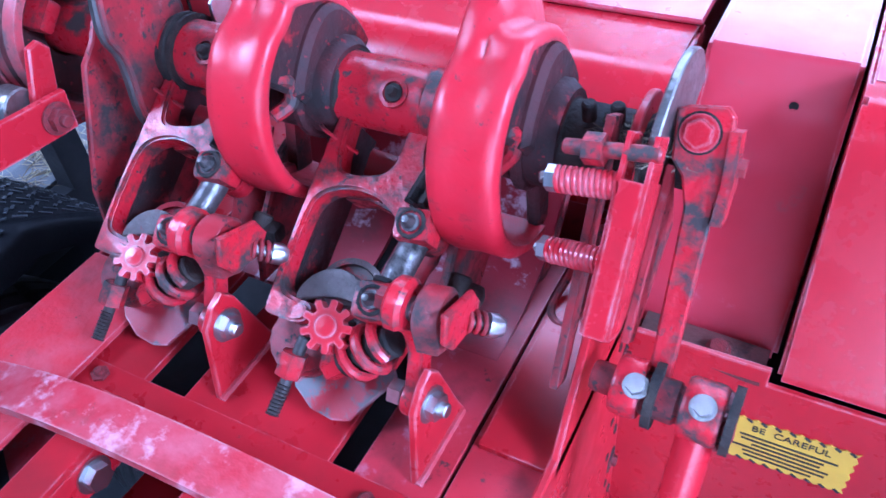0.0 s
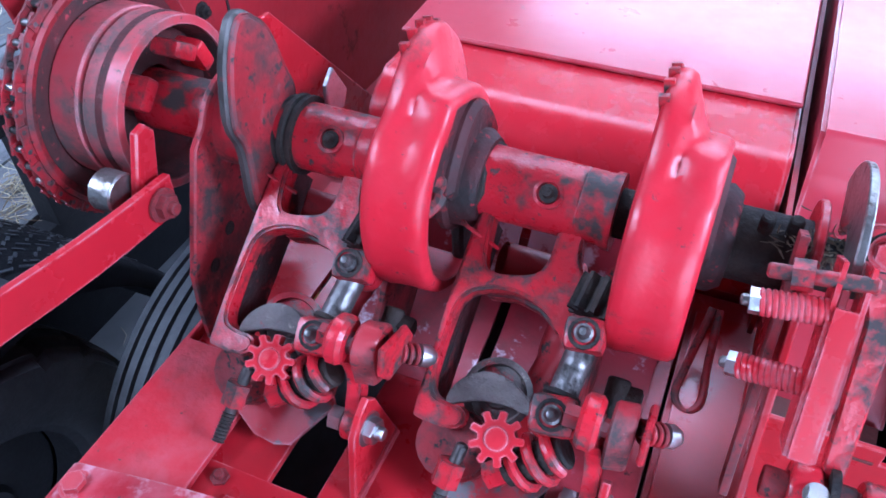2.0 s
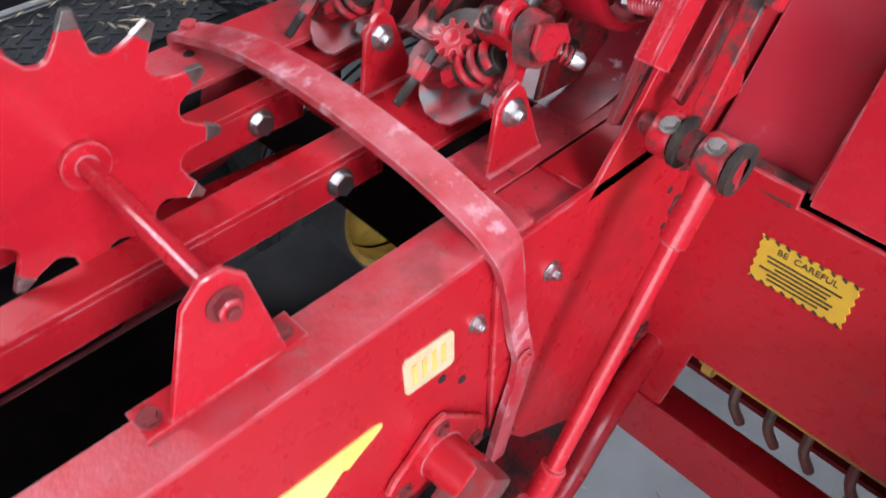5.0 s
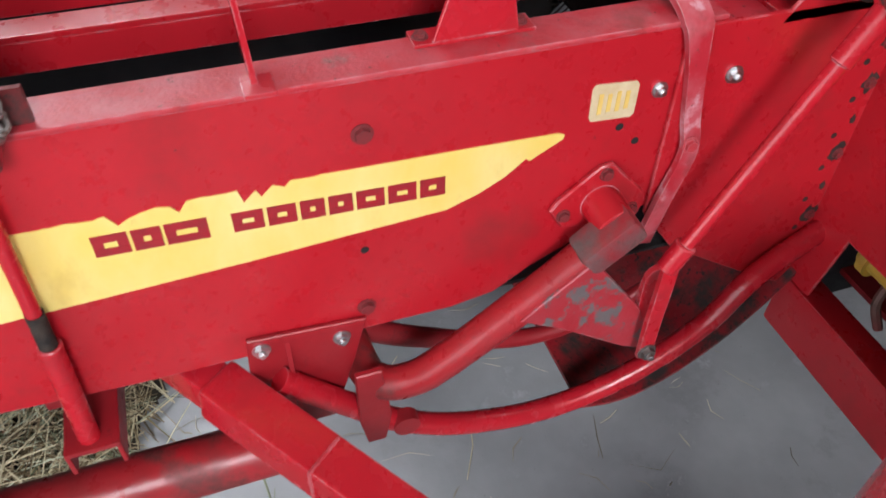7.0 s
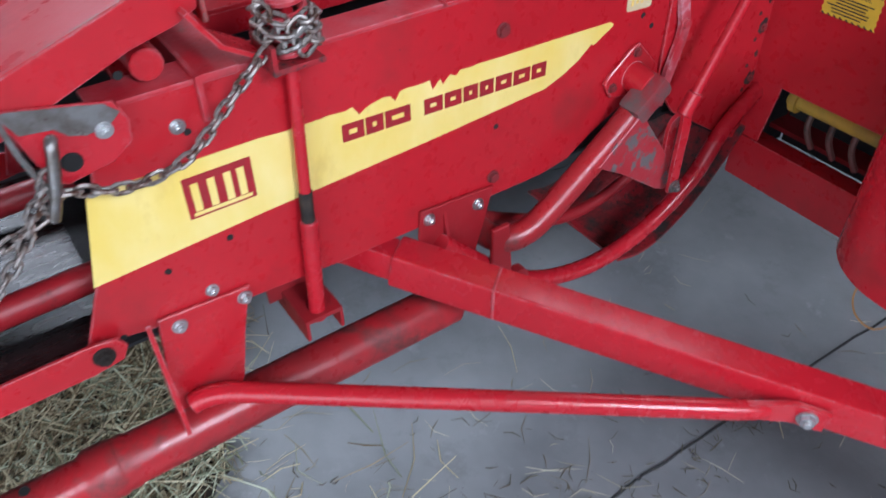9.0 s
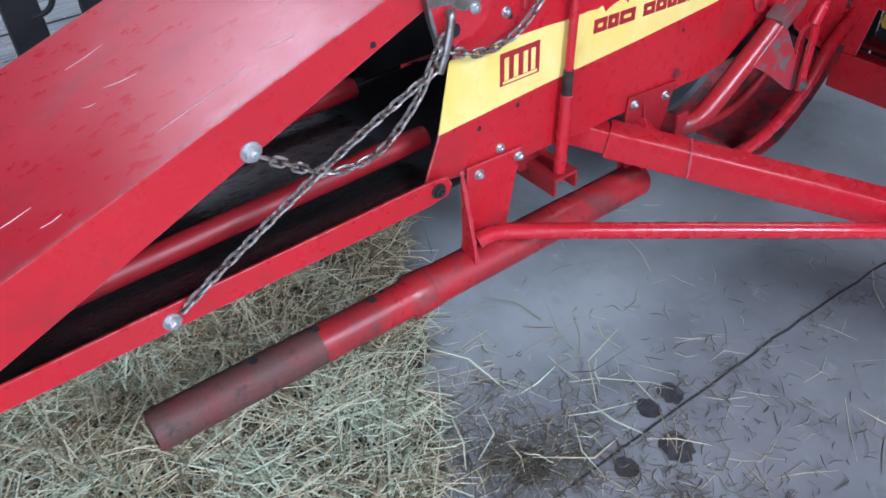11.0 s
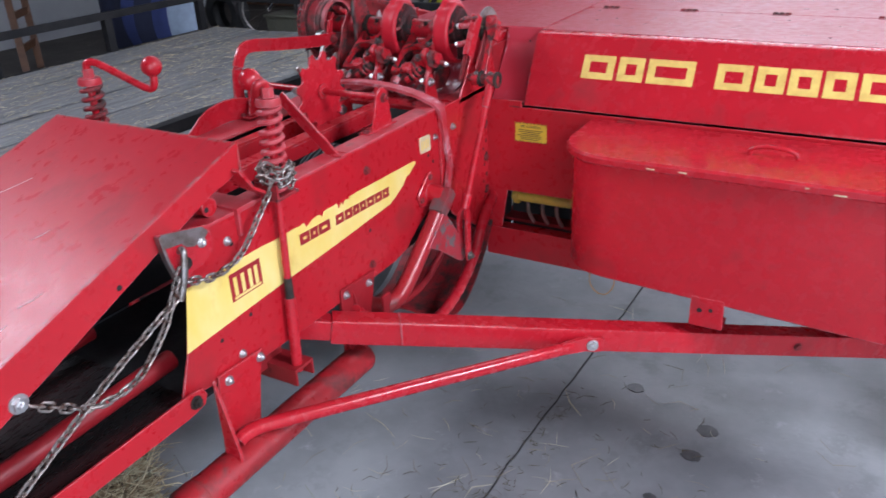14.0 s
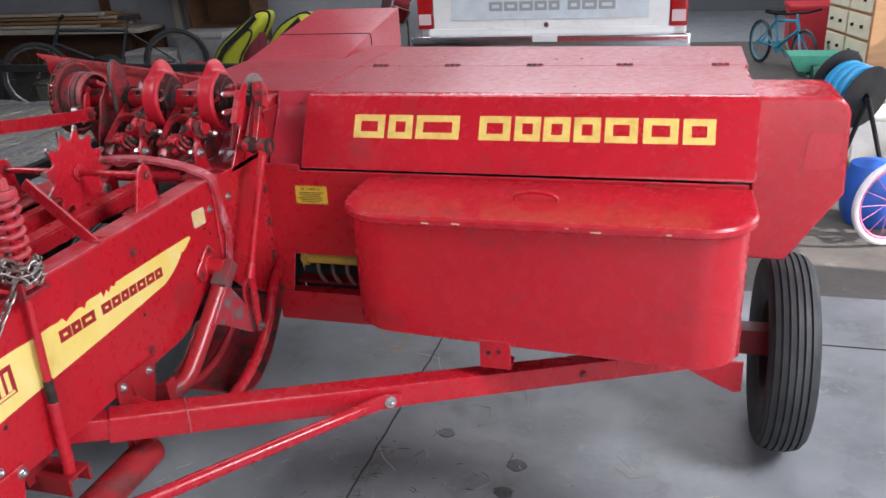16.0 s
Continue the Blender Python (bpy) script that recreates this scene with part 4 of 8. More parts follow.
# twine box with lid
def rounded_rect(x0, x1, y0, y1, r, back=0.01):
    out = [(x0, y1)]
    for cx, cy, a0 in ((x0 + r, y0 + r, 180), (x1 - r, y0 + r, 270)):
        out += [(cx + r * math.cos(radians(a0 + 90 * k / 10)), cy + r * math.sin(radians(a0 + 90 * k / 10))) for k in range(11)]
    return out + [(x1, y1)]


bm = B()
add_plate(bm, rounded_rect(0.372, 1.415, -0.305, -0.002, 0.13), "z", 0.675, 0.34, 0.004)
# the bottom edge drops slightly towards the wheel
for v in bm.verts:
    if v.co.z < 0.70:
        v.co.z -= 0.042 * (v.co.x - 0.42)
box = part("twine_box", bm, red_clean, baler, "large rounded red twine box", 25)
bm = B()
add_plate(bm, rounded_rect(0.352, 1.432, -0.322, -0.001, 0.15), "z", 0.998, 0.026, 0.006)
lid = part("lid", bm, red_clean, box, "red twine box lid with chipped rim", 25)
bm = B()
add_tube(bm, smooth_path([(0.825, -0.165, 1.022), (0.828, -0.165, 1.038), (0.85, -0.165, 1.047), (0.88, -0.165, 1.049), (0.915, -0.165, 1.046), (0.935, -0.165, 1.036), (0.938, -0.165, 1.022)]), 0.0055, 10)
part("lid_handle", bm, red_clean, box, "small round bar handle")
rng = random.Random(3)
for k in range(7):
    bm = B()
    x = (0.62, 0.70, 0.98, 1.05, 1.22, 1.27, 1.30)[k]
    add_box(bm, (x, -0.3216 if x < 1.26 else -0.3135, 1.012 + rng.uniform(-0.006, 0.006)), (rng.uniform(0.008, 0.03), 0.004, 0.004), bevel=0.001)
    part("paint_chip", bm, cream, lid)
for x in (0.46, 1.18):
    bm = B()
    add_box(bm, (x, -0.012, 1.026), (0.05, 0.02, 0.006), bevel=0.002)
    part("lid_hinge", bm, red_shaded, lid)
bm = B()
add_box(bm, (0.79, -0.302, 0.63), (0.085, 0.008, 0.085), bevel=0.002)
add_box(bm, (0.79, -0.275, 0.592), (0.085, 0.055, 0.008))
brk = part("box_bracket", bm, red_clean, box, "red bracket carrying the twine box")
dot(brk, (0.772, -0.3062, 0.635), (0, -1, 0), 0.006)
dot(brk, (0.80, -0.3062, 0.64), (0, -1, 0), 0.005)
bm = B()
add_plate(bm, [(0.30, 0.0), (0.37, -0.05), (0.37, 0.0)], "z", 0.965, 0.006)
part("twine_guide", bm, red_clean, box)

# end shield over the wheel side
bm = B()
add_plate(bm, [(1.444, 1.226), (1.636, 1.226), (1.658, 1.219), (1.672, 1.205), (1.680, 1.185), (1.692, 0.955), (1.56, 0.745), (1.444, 0.745)], "y", 0.187, 0.255, 0.006)
shield = part("end_shield", bm, red_clean, baler, "red angular end shield")
bm = B()
add_plate(bm, [(1.575, 1.02), (1.662, 1.03), (1.668, 1.13), (1.585, 1.13)], "y", 0.1855, 0.002)
part("reflector_patch", bm, plain("bright_red_patch", (0.47, 0.012, 0.024), 0.3), shield, "brighter red patch where a reflector sat")


def tyre(name_parent, cx, cy, cz, R, width, ribs, rim_mat, parent, blocks=False):
    """A ribbed implement tyre standing with its axle along x."""
    bm = B()
    prof = []
    half = width / 2
    inner = R * 0.56
    prof += [(inner, -half * 0.72), (inner + 0.02, -half * 0.86), (R * 0.78, -half), (R * 0.92, -half * 0.96)]
    n = ribs
    span = half * 1.72
    for k in range(n):
        a = -half * 0.86 + span * k / n
        b = -half * 0.86 + span * (k + 0.78) / n
        crown = lambda h: R - 0.018 * (h / half) ** 2
        prof += [(crown(a) - 0.008, a), (crown(a), a + 0.0015), (crown(b), b - 0.0015), (crown(b) - 0.008, b)]
    prof += [(R * 0.92, half * 0.96), (R * 0.78, half), (inner + 0.02, half * 0.86), (inner, half * 0.72)]
    seg = 160 if blocks else 72
    add_lathe(bm, prof, (cx, cy, cz), (1, 0, 0), seg)
    if blocks:
        for v in bm.verts:
            ry, rz = v.co.y - cy, v.co.z - cz
            r = math.hypot(ry, rz)
            cut = round(math.atan2(rz, ry) / (2 * math.pi) * seg) % 8 == 0
            if cut and r > R * 0.9 and abs(v.co.x - cx) > half * 0.35:
                v.co.y, v.co.z = cy + ry * (r - 0.013) / r, cz + rz * (r - 0.013) / r
    wheel = part(name_parent, bm, rubber, parent, "black road tyre with cut tread" if blocks else "black ribbed rubber implement tyre", 30)
    bm = B()
    add_lathe(bm, [(inner + 0.002, -half * 0.72), (inner - 0.015, -half * 0.6), (inner - 0.02, -0.01), (0.07, 0.015), (0.06, 0.03), (0, 0.03)], (cx, cy, cz), (1, 0, 0), 40)
    add_lathe(bm, [(inner + 0.002, half * 0.72), (inner - 0.015, half * 0.6), (inner - 0.02, 0.0)], (cx, cy, cz), (1, 0, 0), 40)
    part("rim", bm, rim_mat, wheel, "painted steel wheel rim")
    return wheel


tyre("wheel", 1.615, 0.385, 0.332, 0.332, 0.145, 6, plain("dull_dark_rim", (0.05, 0.03, 0.025), 0.6), baler)
bm = B()
add_box(bm, (1.45, 0.385, 0.37), (0.26, 0.07, 0.09), bevel=0.004)
add_box(bm, (1.40, 0.37, 0.61), (0.07, 0.05, 0.40), bevel=0.004)
part("axle_arm", bm, red_shaded, baler)
lw = tyre("wheel", -0.80, 0.25, 0.37, 0.37, 0.17, 6, yellow_part, baler)
bm = B()
add_cyl(bm, (-0.84, 0.25, 0.37), (-0.45, 0.25, 0.40), 0.03, 16)
add_box(bm, (-0.47, 0.25, 0.60), (0.04, 0.10, 0.50), bevel=0.004)
part("axle_arm", bm, red_shaded, baler)

# drawbar beam from the case to the feeder frame, with its tubular brace
def beam(bm, a, b, w, h, bevel=0.006):
    a, b = Vector(a), Vector(b)
    d = b - a
    m = Matrix((d.normalized(), Vector((0, 0, 1)).cross(d).normalized(), d.normalized().cross(Vector((0, 0, 1)).cross(d).normalized()))).transposed()
    return add_box(bm, (a + b) / 2, (d.length, w, h), m, bevel)


BEAM_A, BEAM_B = Vector((0.0, -0.867, 0.689)), Vector((1.31, 0.193, 0.389))
BEAM_D = (BEAM_B - BEAM_A).normalized()
BEAM_S = Vector((BEAM_D.y, -BEAM_D.x, 0)).normalized()
bm = B()
beam(bm, BEAM_A, BEAM_B, 0.06, 0.066, 0.007)
draw = part("frame_beam", bm, red_clean, baler, "heavy red box-section frame beam")
bm = B()
beam(bm, BEAM_A - BEAM_D * 0.16 + V(0, 0, 0.004), BEAM_A + BEAM_D * 0.01, 0.048, 0.054, 0.005)
part("beam_end", bm, red_clean, draw)
weld = BEAM_A + BEAM_D * 0.175 + BEAM_S * 0.0302
bm = B()
add_tube(bm, [weld + V(0, 0, 0.032 - 0.0055 * k) + BEAM_D * (0.0012 * (k % 2)) for k in range(12)], 0.0026, 6)
add_tube(bm, [weld + V(0, 0, 0.0335) - BEAM_S * (0.005 * k) + BEAM_D * (0.0012 * (k % 2)) for k in range(12)], 0.0026, 6)
part("beam_weld", bm, red_dusty, draw, "weld bead across the beam")
mark = BEAM_A + BEAM_D * 1.29 + BEAM_S * 0.0302
bolt(draw, mark, BEAM_S, 0.009, red_grimy, "beam_bolt", False)
bm = B()
add_plate(bm, [(1.279, 0.398), (1.479, 0.398), (1.479, 0.293), (1.457, 0.287), (1.324, 0.349)], "y", 0.165, 0.012, 0.002)
part("beam_gusset", bm, red_clean, draw)
BOLT_AT = Vector((0.540, -0.474, 0.566))
bm = B()
tube_pts = smooth_path([(0.026, -1.238, 0.616), (0.030, -1.222, 0.622), (0.042, -1.195, 0.626), (0.075, -1.145, 0.624), (0.25, -0.895, 0.606), (0.42, -0.652, 0.587), (0.478, -0.566, 0.578), (0.505, -0.523, 0.573)], 6)
add_tube(bm, tube_pts, [0.0165] * (len(tube_pts) - 6) + [0.0163, 0.016, 0.0155, 0.0145, 0.013, 0.011], 16)
brace = part("tube_brace", bm, red_clean, baler, "round red tube brace flattened at its ends")
bm = B()
flat_at = BOLT_AT + BEAM_S * 0.006
add_bar(bm, smooth_path([(0.483, -0.558, 0.577), (0.505, -0.524, 0.573), tuple(flat_at - BEAM_D * 0.02), tuple(flat_at), tuple(flat_at + BEAM_D * 0.03)], 3), [0.030, 0.032, 0.034, 0.036, 0.038, 0.039, 0.040, 0.040, 0.040, 0.040, 0.040, 0.039, 0.034],
        0.010, (0, 0, 1))
part("flattened_end", bm, red_clean, brace)
bolt(brace, BOLT_AT + BEAM_S * 0.011, BEAM_S, 0.012)
bolt(brace, (0.024, -1.225, 0.621), (0.5, -0.8, 0), 0.009)

# long tow pipe lying under the case
bm = B()
add_lathe(bm, [(0, 0), (0.036, 0), (0.040, 0.006), (0.040, 0.58), (0.042, 0.585), (0.042, 0.60)], (0.012, -0.76, 0.548), (0.01, -1.0, 0.012), 28)
pipe = part("telescoping_pipe", bm, red_pipe, baler, "thick red pipe with a rusty open end")
bm = B()
add_lathe(bm, [(0.042, 0.60), (0.044, 0.605), (0.044, 0.64), (0.037, 0.65), (0.037, 0.86)], (0.012, -0.76, 0.548), (0.01, -1.0, 0.012), 28)
part("inner_tube", bm, red_pipe, pipe)
bm = B()
add_lathe(bm, [(0.0372, 0.84), (0.0375, 0.85), (0.0375, 1.145), (0.034, 1.15), (0.034, 1.0)], (0.012, -0.76, 0.548), (0.01, -1.0, 0.012), 28)
part("rusty_end", bm, rust_brown, pipe, "rusty brown open pipe end")
for k in range(3):
    dot(pipe, (0.02, -1.48 - 0.12 * k, 0.598), (0.1, 0, 1), 0.007)

# needle yoke and hoop
bm = B()
yk = smooth_path([(0.045, -0.355, 0.858), (0.045, -0.39, 0.831), (0.045, -0.456, 0.777), (0.045, -0.536, 0.716), (0.045, -0.585, 0.682), (0.043, -0.622, 0.662), (0.03, -0.662, 0.654), (-0.02, -0.682, 0.655), (-0.24, -0.686, 0.655), (-0.46, -0.682, 0.655),
                  (-0.51, -0.662, 0.654), (-0.525, -0.622, 0.662), (-0.525, -0.536, 0.716), (-0.525, -0.39, 0.831)], 5)
add_tube(bm, yk, 0.0235, 18)
yoke = part("needle_yoke", bm, red_pipe, baler, "bent red tube of the needle yoke")
bm = B()
add_plate(bm, [(-0.492, 0.757), (-0.408, 0.830), (-0.394, 0.825), (-0.316, 0.719), (-0.292, 0.650), (-0.292, 0.637), (-0.305, 0.633), (-0.330, 0.646), (-0.43, 0.720)], "x", 0.064, 0.007, 0.0015)
part("yoke_arm_plate", bm, red_sheet, yoke, "triangular yoke plate with bare worn metal")
bm = B()
add_cyl(bm, (0.0, -0.372, 0.872), (0.046, -0.366, 0.862), 0.026, 20)
add_plate(bm, [(-0.438, 0.872), (-0.43, 0.885), (-0.378, 0.927), (-0.362, 0.928), (-0.31, 0.872), (-0.306, 0.855), (-0.314, 0.832), (-0.345, 0.825), (-0.42, 0.842)], "x", 0.001, 0.008, 0.002)
piv = part("pivot_flange", bm, red_panel, yoke, "bolted pivot flange")
bm = B()
add_box(bm, (0.050, -0.378, 0.850), (0.048, 0.082, 0.042), Euler((radians(39), 0, 0)).to_matrix(), 0.010)
part("yoke_clamp", bm, red_bare, yoke, "worn clamp block on the yoke end")
for y, z in ((-0.420, 0.862), (-0.370, 0.915), (-0.325, 0.85)):
    bolt(piv, (0.009, y, z), (1, 0, 0), 0.007, red_grimy, "flange_bolt", False)
bm = B()
hoop = smooth_path([(0.02, 0.02, 0.735), (0.028, -0.09, 0.668), (0.03, -0.16, 0.575), (0.03, -0.277, 0.50), (0.03, -0.411, 0.473), (0.03, -0.542, 0.498), (0.03, -0.64, 0.553), (0.026, -0.72, 0.63), (0.02, -0.79, 0.70)], 6)
add_tube(bm, hoop, 0.0172, 12)
hp = part("guard_hoop", bm, red_clean, baler, "round bar guard hoop under the needles")
bm = B()
add_plate(bm, [(-0.70, 0.70), (-0.665, 0.70), (-0.655, 0.60), (-0.665, 0.545), (-0.69, 0.545), (-0.70, 0.60)], "x", 0.038, 0.010, 0.002)
add_lathe(bm, [(0, 0), (0.019, 0), (0.019, 0.02), (0, 0.02)], (0.03, -0.635, 0.562), (1, 0, 0), 18)
part("hoop_lug", bm, red_shaded, hp)
for x in (-0.08, -0.31):
    bm = B()
    ctr = smooth_path([(x, -0.672, 0.645), (x, -0.62, 0.608), (x, -0.564, 0.578), (x, -0.474, 0.537), (x, -0.389, 0.514), (x, -0.30, 0.520), (x, -0.20, 0.56), (x, -0.12, 0.63)], 5)
    add_tube(bm, ctr, [0.019 - 0.009 * k / (len(ctr) - 1) for k in range(len(ctr))], 12)
    part("curved_needle", bm, red_shaded, yoke, "curved baling needle")
bm = B()
sheet_path = smooth_path([(-0.13, -0.335, 0.428), (-0.13, -0.27, 0.416), (-0.13, -0.20, 0.432), (-0.13, -0.12, 0.485), (-0.13, -0.05, 0.560), (-0.13, 0.02, 0.665)], 6)
add_bar(bm, sheet_path, 0.30, 0.005, (1, 0, 0))
part("needle_guard_sheet", bm, red_grimy, yoke, "broad curved guard sheet under the needles")
# lift rod from knotter arm to yoke
bm = B()
add_cyl(bm, (0.088, -0.140, 1.13), (0.085, -0.292, 0.838), 0.0095, 14)
add_cyl(bm, (0.089, -0.136, 1.138), (0.0875, -0.169, 1.074), 0.0128, 16)
add_cyl(bm, (0.0852, -0.289, 0.845), (0.083, -0.306, 0.806), 0.014, 16)
lift = part("lift_rod", bm, red_clean, baler, "thin red rod with threaded fork ends")
for x in (0.066, 0.092):
    bm = B()
    add_bar(bm, smooth_path([(0.083, -0.300, 0.814), (x, -0.308, 0.78), (x, -0.309, 0.71), (x, -0.308, 0.645)], 4), 0.022, 0.008, (0, 1, 0))
    part("fork_arm", bm, red_clean, lift)
bolt(lift, (0.096, -0.308, 0.657), (1, 0, 0), 0.010, steel, "fork_pin")

# channel foot and spring cranks of the tension gear
def crank(dx, mirror):
    bm = B()
    add_cyl(bm, (0.042 + dx, -1.030, 0.68), (0.042 + dx, -1.003, 1.325), 0.0085, 12)
    add_cyl(bm, (0.042 + dx, -1.031, 0.66), (0.042 + dx, -1.022, 0.85), 0.013, 14)
    root = part("tension_crank", bm, red_clean, baler, "tension crank with coil spring and round knob")
    bm = B()
    add_lathe(bm, [(0.0088, 0), (0.0098, 0.0), (0.0098, 0.055), (0.0088, 0.055)], (0.042 + dx, -1.0225, 0.845), (0, 0.04, 1), 12)
    part("thread_section", bm, grease, root)
    bm = B()
    add_spring(bm, (0.042 + dx, -1.0125, 1.108), (0.042 + dx, -1.0045, 1.285), 0.021, 0.0062, 8.5)
    part("coil_spring", bm, red_dusty if not mirror else red_grimy, root, "red painted coil spring, bare at its foot")
    bm = B()
    add_lathe(bm, [(0, 0), (0.026, 0), (0.027, 0.006), (0.024, 0.016), (0, 0.016)], (0.042 + dx, -1.0045, 1.286), (0, 0.03, 1), 20)
    add_lathe(bm, [(0, 0), (0.014, 0), (0.013, 0.02), (0, 0.022)], (0.042 + dx, -1.0035, 1.302), (0, 0.03, 1), 6)
    part("spring_cap", bm, red_dusty, root)
    if not mirror:
        h = [(0.042, -1.003, 1.318), (0.042, -1.010, 1.332), (0.04, -1.03, 1.330), (-0.004, -0.996, 1.285), (-0.024, -0.979, 1.282), (-0.028, -0.973, 1.300), (-0.028, -0.973, 1.325)]
    else:
        h = [(0.042 + dx, -1.003, 1.318), (0.045 + dx, -1.003, 1.335), (0.07 + dx, -0.99, 1.332), (0.155 + dx, -0.95, 1.278), (0.178 + dx, -0.942, 1.276), (0.184 + dx, -0.94, 1.296), (0.184 + dx, -0.94, 1.325)]
    bm = B()
    add_tube(bm, smooth_path(h, 6), 0.0085, 12)
    part("crank_handle", bm, red_clean, root)
    bm = B()
    bmesh.ops.create_uvsphere(bm, u_segments=24, v_segments=14, radius=0.0235, matrix=Matrix.Translation(h[-1]))
    part("knob", bm, red_clean, root, "glossy red ball knob")
    bm = B()
    add_box(bm, (0.042 + dx, -1.012, 1.098), (0.06, 0.065, 0.008), bevel=0.002)
    add_box(bm, (0.042 + dx, -1.045, 1.112), (0.06, 0.006, 0.036))
    add_box(bm, (0.012 + dx if not mirror else 0.072 + dx, -1.0, 1.11), (0.006, 0.09, 0.05))
    part("spring_seat", bm, red_grimy, root)
    return root


crank(0.0, False).location = (-0.026, 0.011, 0)
crank(-0.555, True)
bm = B()
add_box(bm, (-0.029, -1.017, 0.676), (0.13, 0.058, 0.008), bevel=0.002)
for y in (-1.046, -0.988):
    add_box(bm, (-0.029, y, 0.659), (0.13, 0.006, 0.042), bevel=0.002)
add_plate(bm, [(-1.07, 0.665), (-1.0, 0.665), (-0.99, 0.745), (-1.075, 0.745)], "x", -0.055, 0.006)
part("channel_foot", bm, red_shaded, baler, "red channel foot under the case, coloured darker for its shade")
bm = B()
add_bar(bm, [(-0.012, -0.755, 1.092), (-0.020, -0.755, 1.098), (-0.132, -0.760, 1.205), (-0.160, -0.761, 1.232)], 0.028, 0.006, (0.72, 0, 0.69))
add_box(bm, (-0.006, -0.752, 1.102), (0.034, 0.03, 0.005), None, 0.001)
part("stay_bar", bm, red_clean, baler, "slanting flat stay bar")
bm = B()
crest_line = [(p.y, p.z) for p in smooth_path([(0, -0.80, 1.093), (0, -0.765, 1.118), (0, -0.72, 1.146), (0, -0.66, 1.159), (0, -0.60, 1.157), (0, -0.54, 1.142), (0, -0.47, 1.115)], 4)]
foot_line = [(p.y, p.z) for p in smooth_path([(0, -0.47, 1.070), (0, -0.55, 1.086), (0, -0.62, 1.098), (0, -0.69, 1.096), (0, -0.74, 1.090), (0, -0.77, 1.086)], 4)]
add_plate(bm, crest_line + foot_line, "x", -0.474, 0.006, 0.0015)
part("curved_guard", bm, red_clean, baler)
bm = B()
add_box(bm, (-0.24, -1.09, 1.10), (0.50, 0.05, 0.012), bevel=0.003)
add_box(bm, (-0.24, -1.115, 1.075), (0.50, 0.008, 0.06), bevel=0.002)
part("end_cross_beam", bm, red_dusty, baler)

# metering star wheel on its cross shaft
SY, SZ = -0.518, 1.178
bm = B()
out = []
for k in range(12):
    a = radians(16 + 30 * k)
    for da, r in ((-14, 0.084), (-9, 0.087), (-5, 0.100), (-1.5, 0.118), (1.5, 0.118), (6, 0.098), (11, 0.086)):
        out.append((SY + r * math.cos(a + radians(da)), SZ + r * math.sin(a + radians(da))))
add_plate(bm, out, "x", -0.233, 0.006, 0.0008)
starw = part("metering_star_wheel", bm, red_clean, baler, "flat red twelve-point metering wheel with bright tips")
for k in range(12):
    bm = B()
    a = radians(16 + 30 * k)
    add_plate(bm, [(SY + r * math.cos(a + radians(da)), SZ + r * math.sin(a + radians(da))) for da, r in ((-4.2, 0.1045), (-1.6, 0.1184), (1.6, 0.1184), (4.6, 0.1045))], "x", -0.2336, 0.0072, 0.0006)
    part("bare_tip", bm, steel, starw, "bright rubbed tip")
bm = B()
add_cyl(bm, (-0.50, SY, SZ), (-0.02, SY, SZ), 0.0085, 14)
add_lathe(bm, [(0, 0), (0.02, 0), (0.02, 0.02), (0, 0.02)], (-0.24, SY, SZ), (1, 0, 0), 20)
part("cross_shaft", bm, red_clean, starw)
for x in (-0.036, -0.455):
    bm = B()
    add_plate(bm, [(-0.578, 1.096), (-0.482, 1.096), (-0.498, 1.19), (-0.512, 1.205), (-0.528, 1.205), (-0.545, 1.19)], "x", x, 0.006, 0.001)
    add_box(bm, (x + 0.012 if x < -0.2 else x - 0.008, -0.53, 1.1005), (0.03, 0.13, 0.005))
    bk = part("shaft_bracket", bm, red_clean, starw, "tapered red shaft bracket")
    bolt(bk, (x + 0.006, SY, SZ), (1, 0, 0), 0.010, red_grimy, "shaft_nut")
    for y in (-0.585, -0.478):
        bolt(bk, (x - 0.008, y, 1.103), (0, 0, 1), 0.0065, red_grimy, "foot_bolt", False)

# lever bar at the far side of the case
bm = B()
add_bar(bm, smooth_path([(-0.487, -0.10, 1.228), (-0.49, -0.20, 1.236), (-0.50, -0.35, 1.255), (-0.50, -0.46, 1.272), (-0.50, -0.505, 1.27), (-0.50, -0.53, 1.245), (-0.50, -0.545, 1.20), (-0.50, -0.555, 1.10)], 6),
        0.036, 0.007, (0, 0.35, 1))
lever = part("trip_lever", bm, red_clean, baler, "long flat red trip lever bent down at its end")
bolt(lever, (-0.482, -0.118, 1.229), (1, 0, 0), 0.011, red_grimy, "lever_bolt")
bm = B()
add_plate(bm, [(-0.135, 1.20), (-0.10, 1.21), (-0.082, 1.275), (-0.09, 1.285), (-0.102, 1.283)], "x", -0.51, 0.008, 0.0015)
part("trip_pawl", bm, red_clean, lever)
bm = B()
add_cyl(bm, (-0.535, -0.125, 1.236), (-0.512, -0.125, 1.236), 0.018, 24)
part("pawl_roller", bm, steel, lever, "worn steel roller")

# ---- knotter stack ----
CY, CZ = -0.022, 1.258


def ring_pt(deg, r):
    a = radians(deg)
    return CY - r * math.cos(a), CZ + r * math.sin(a)


# base deck under the knotters
deck = None
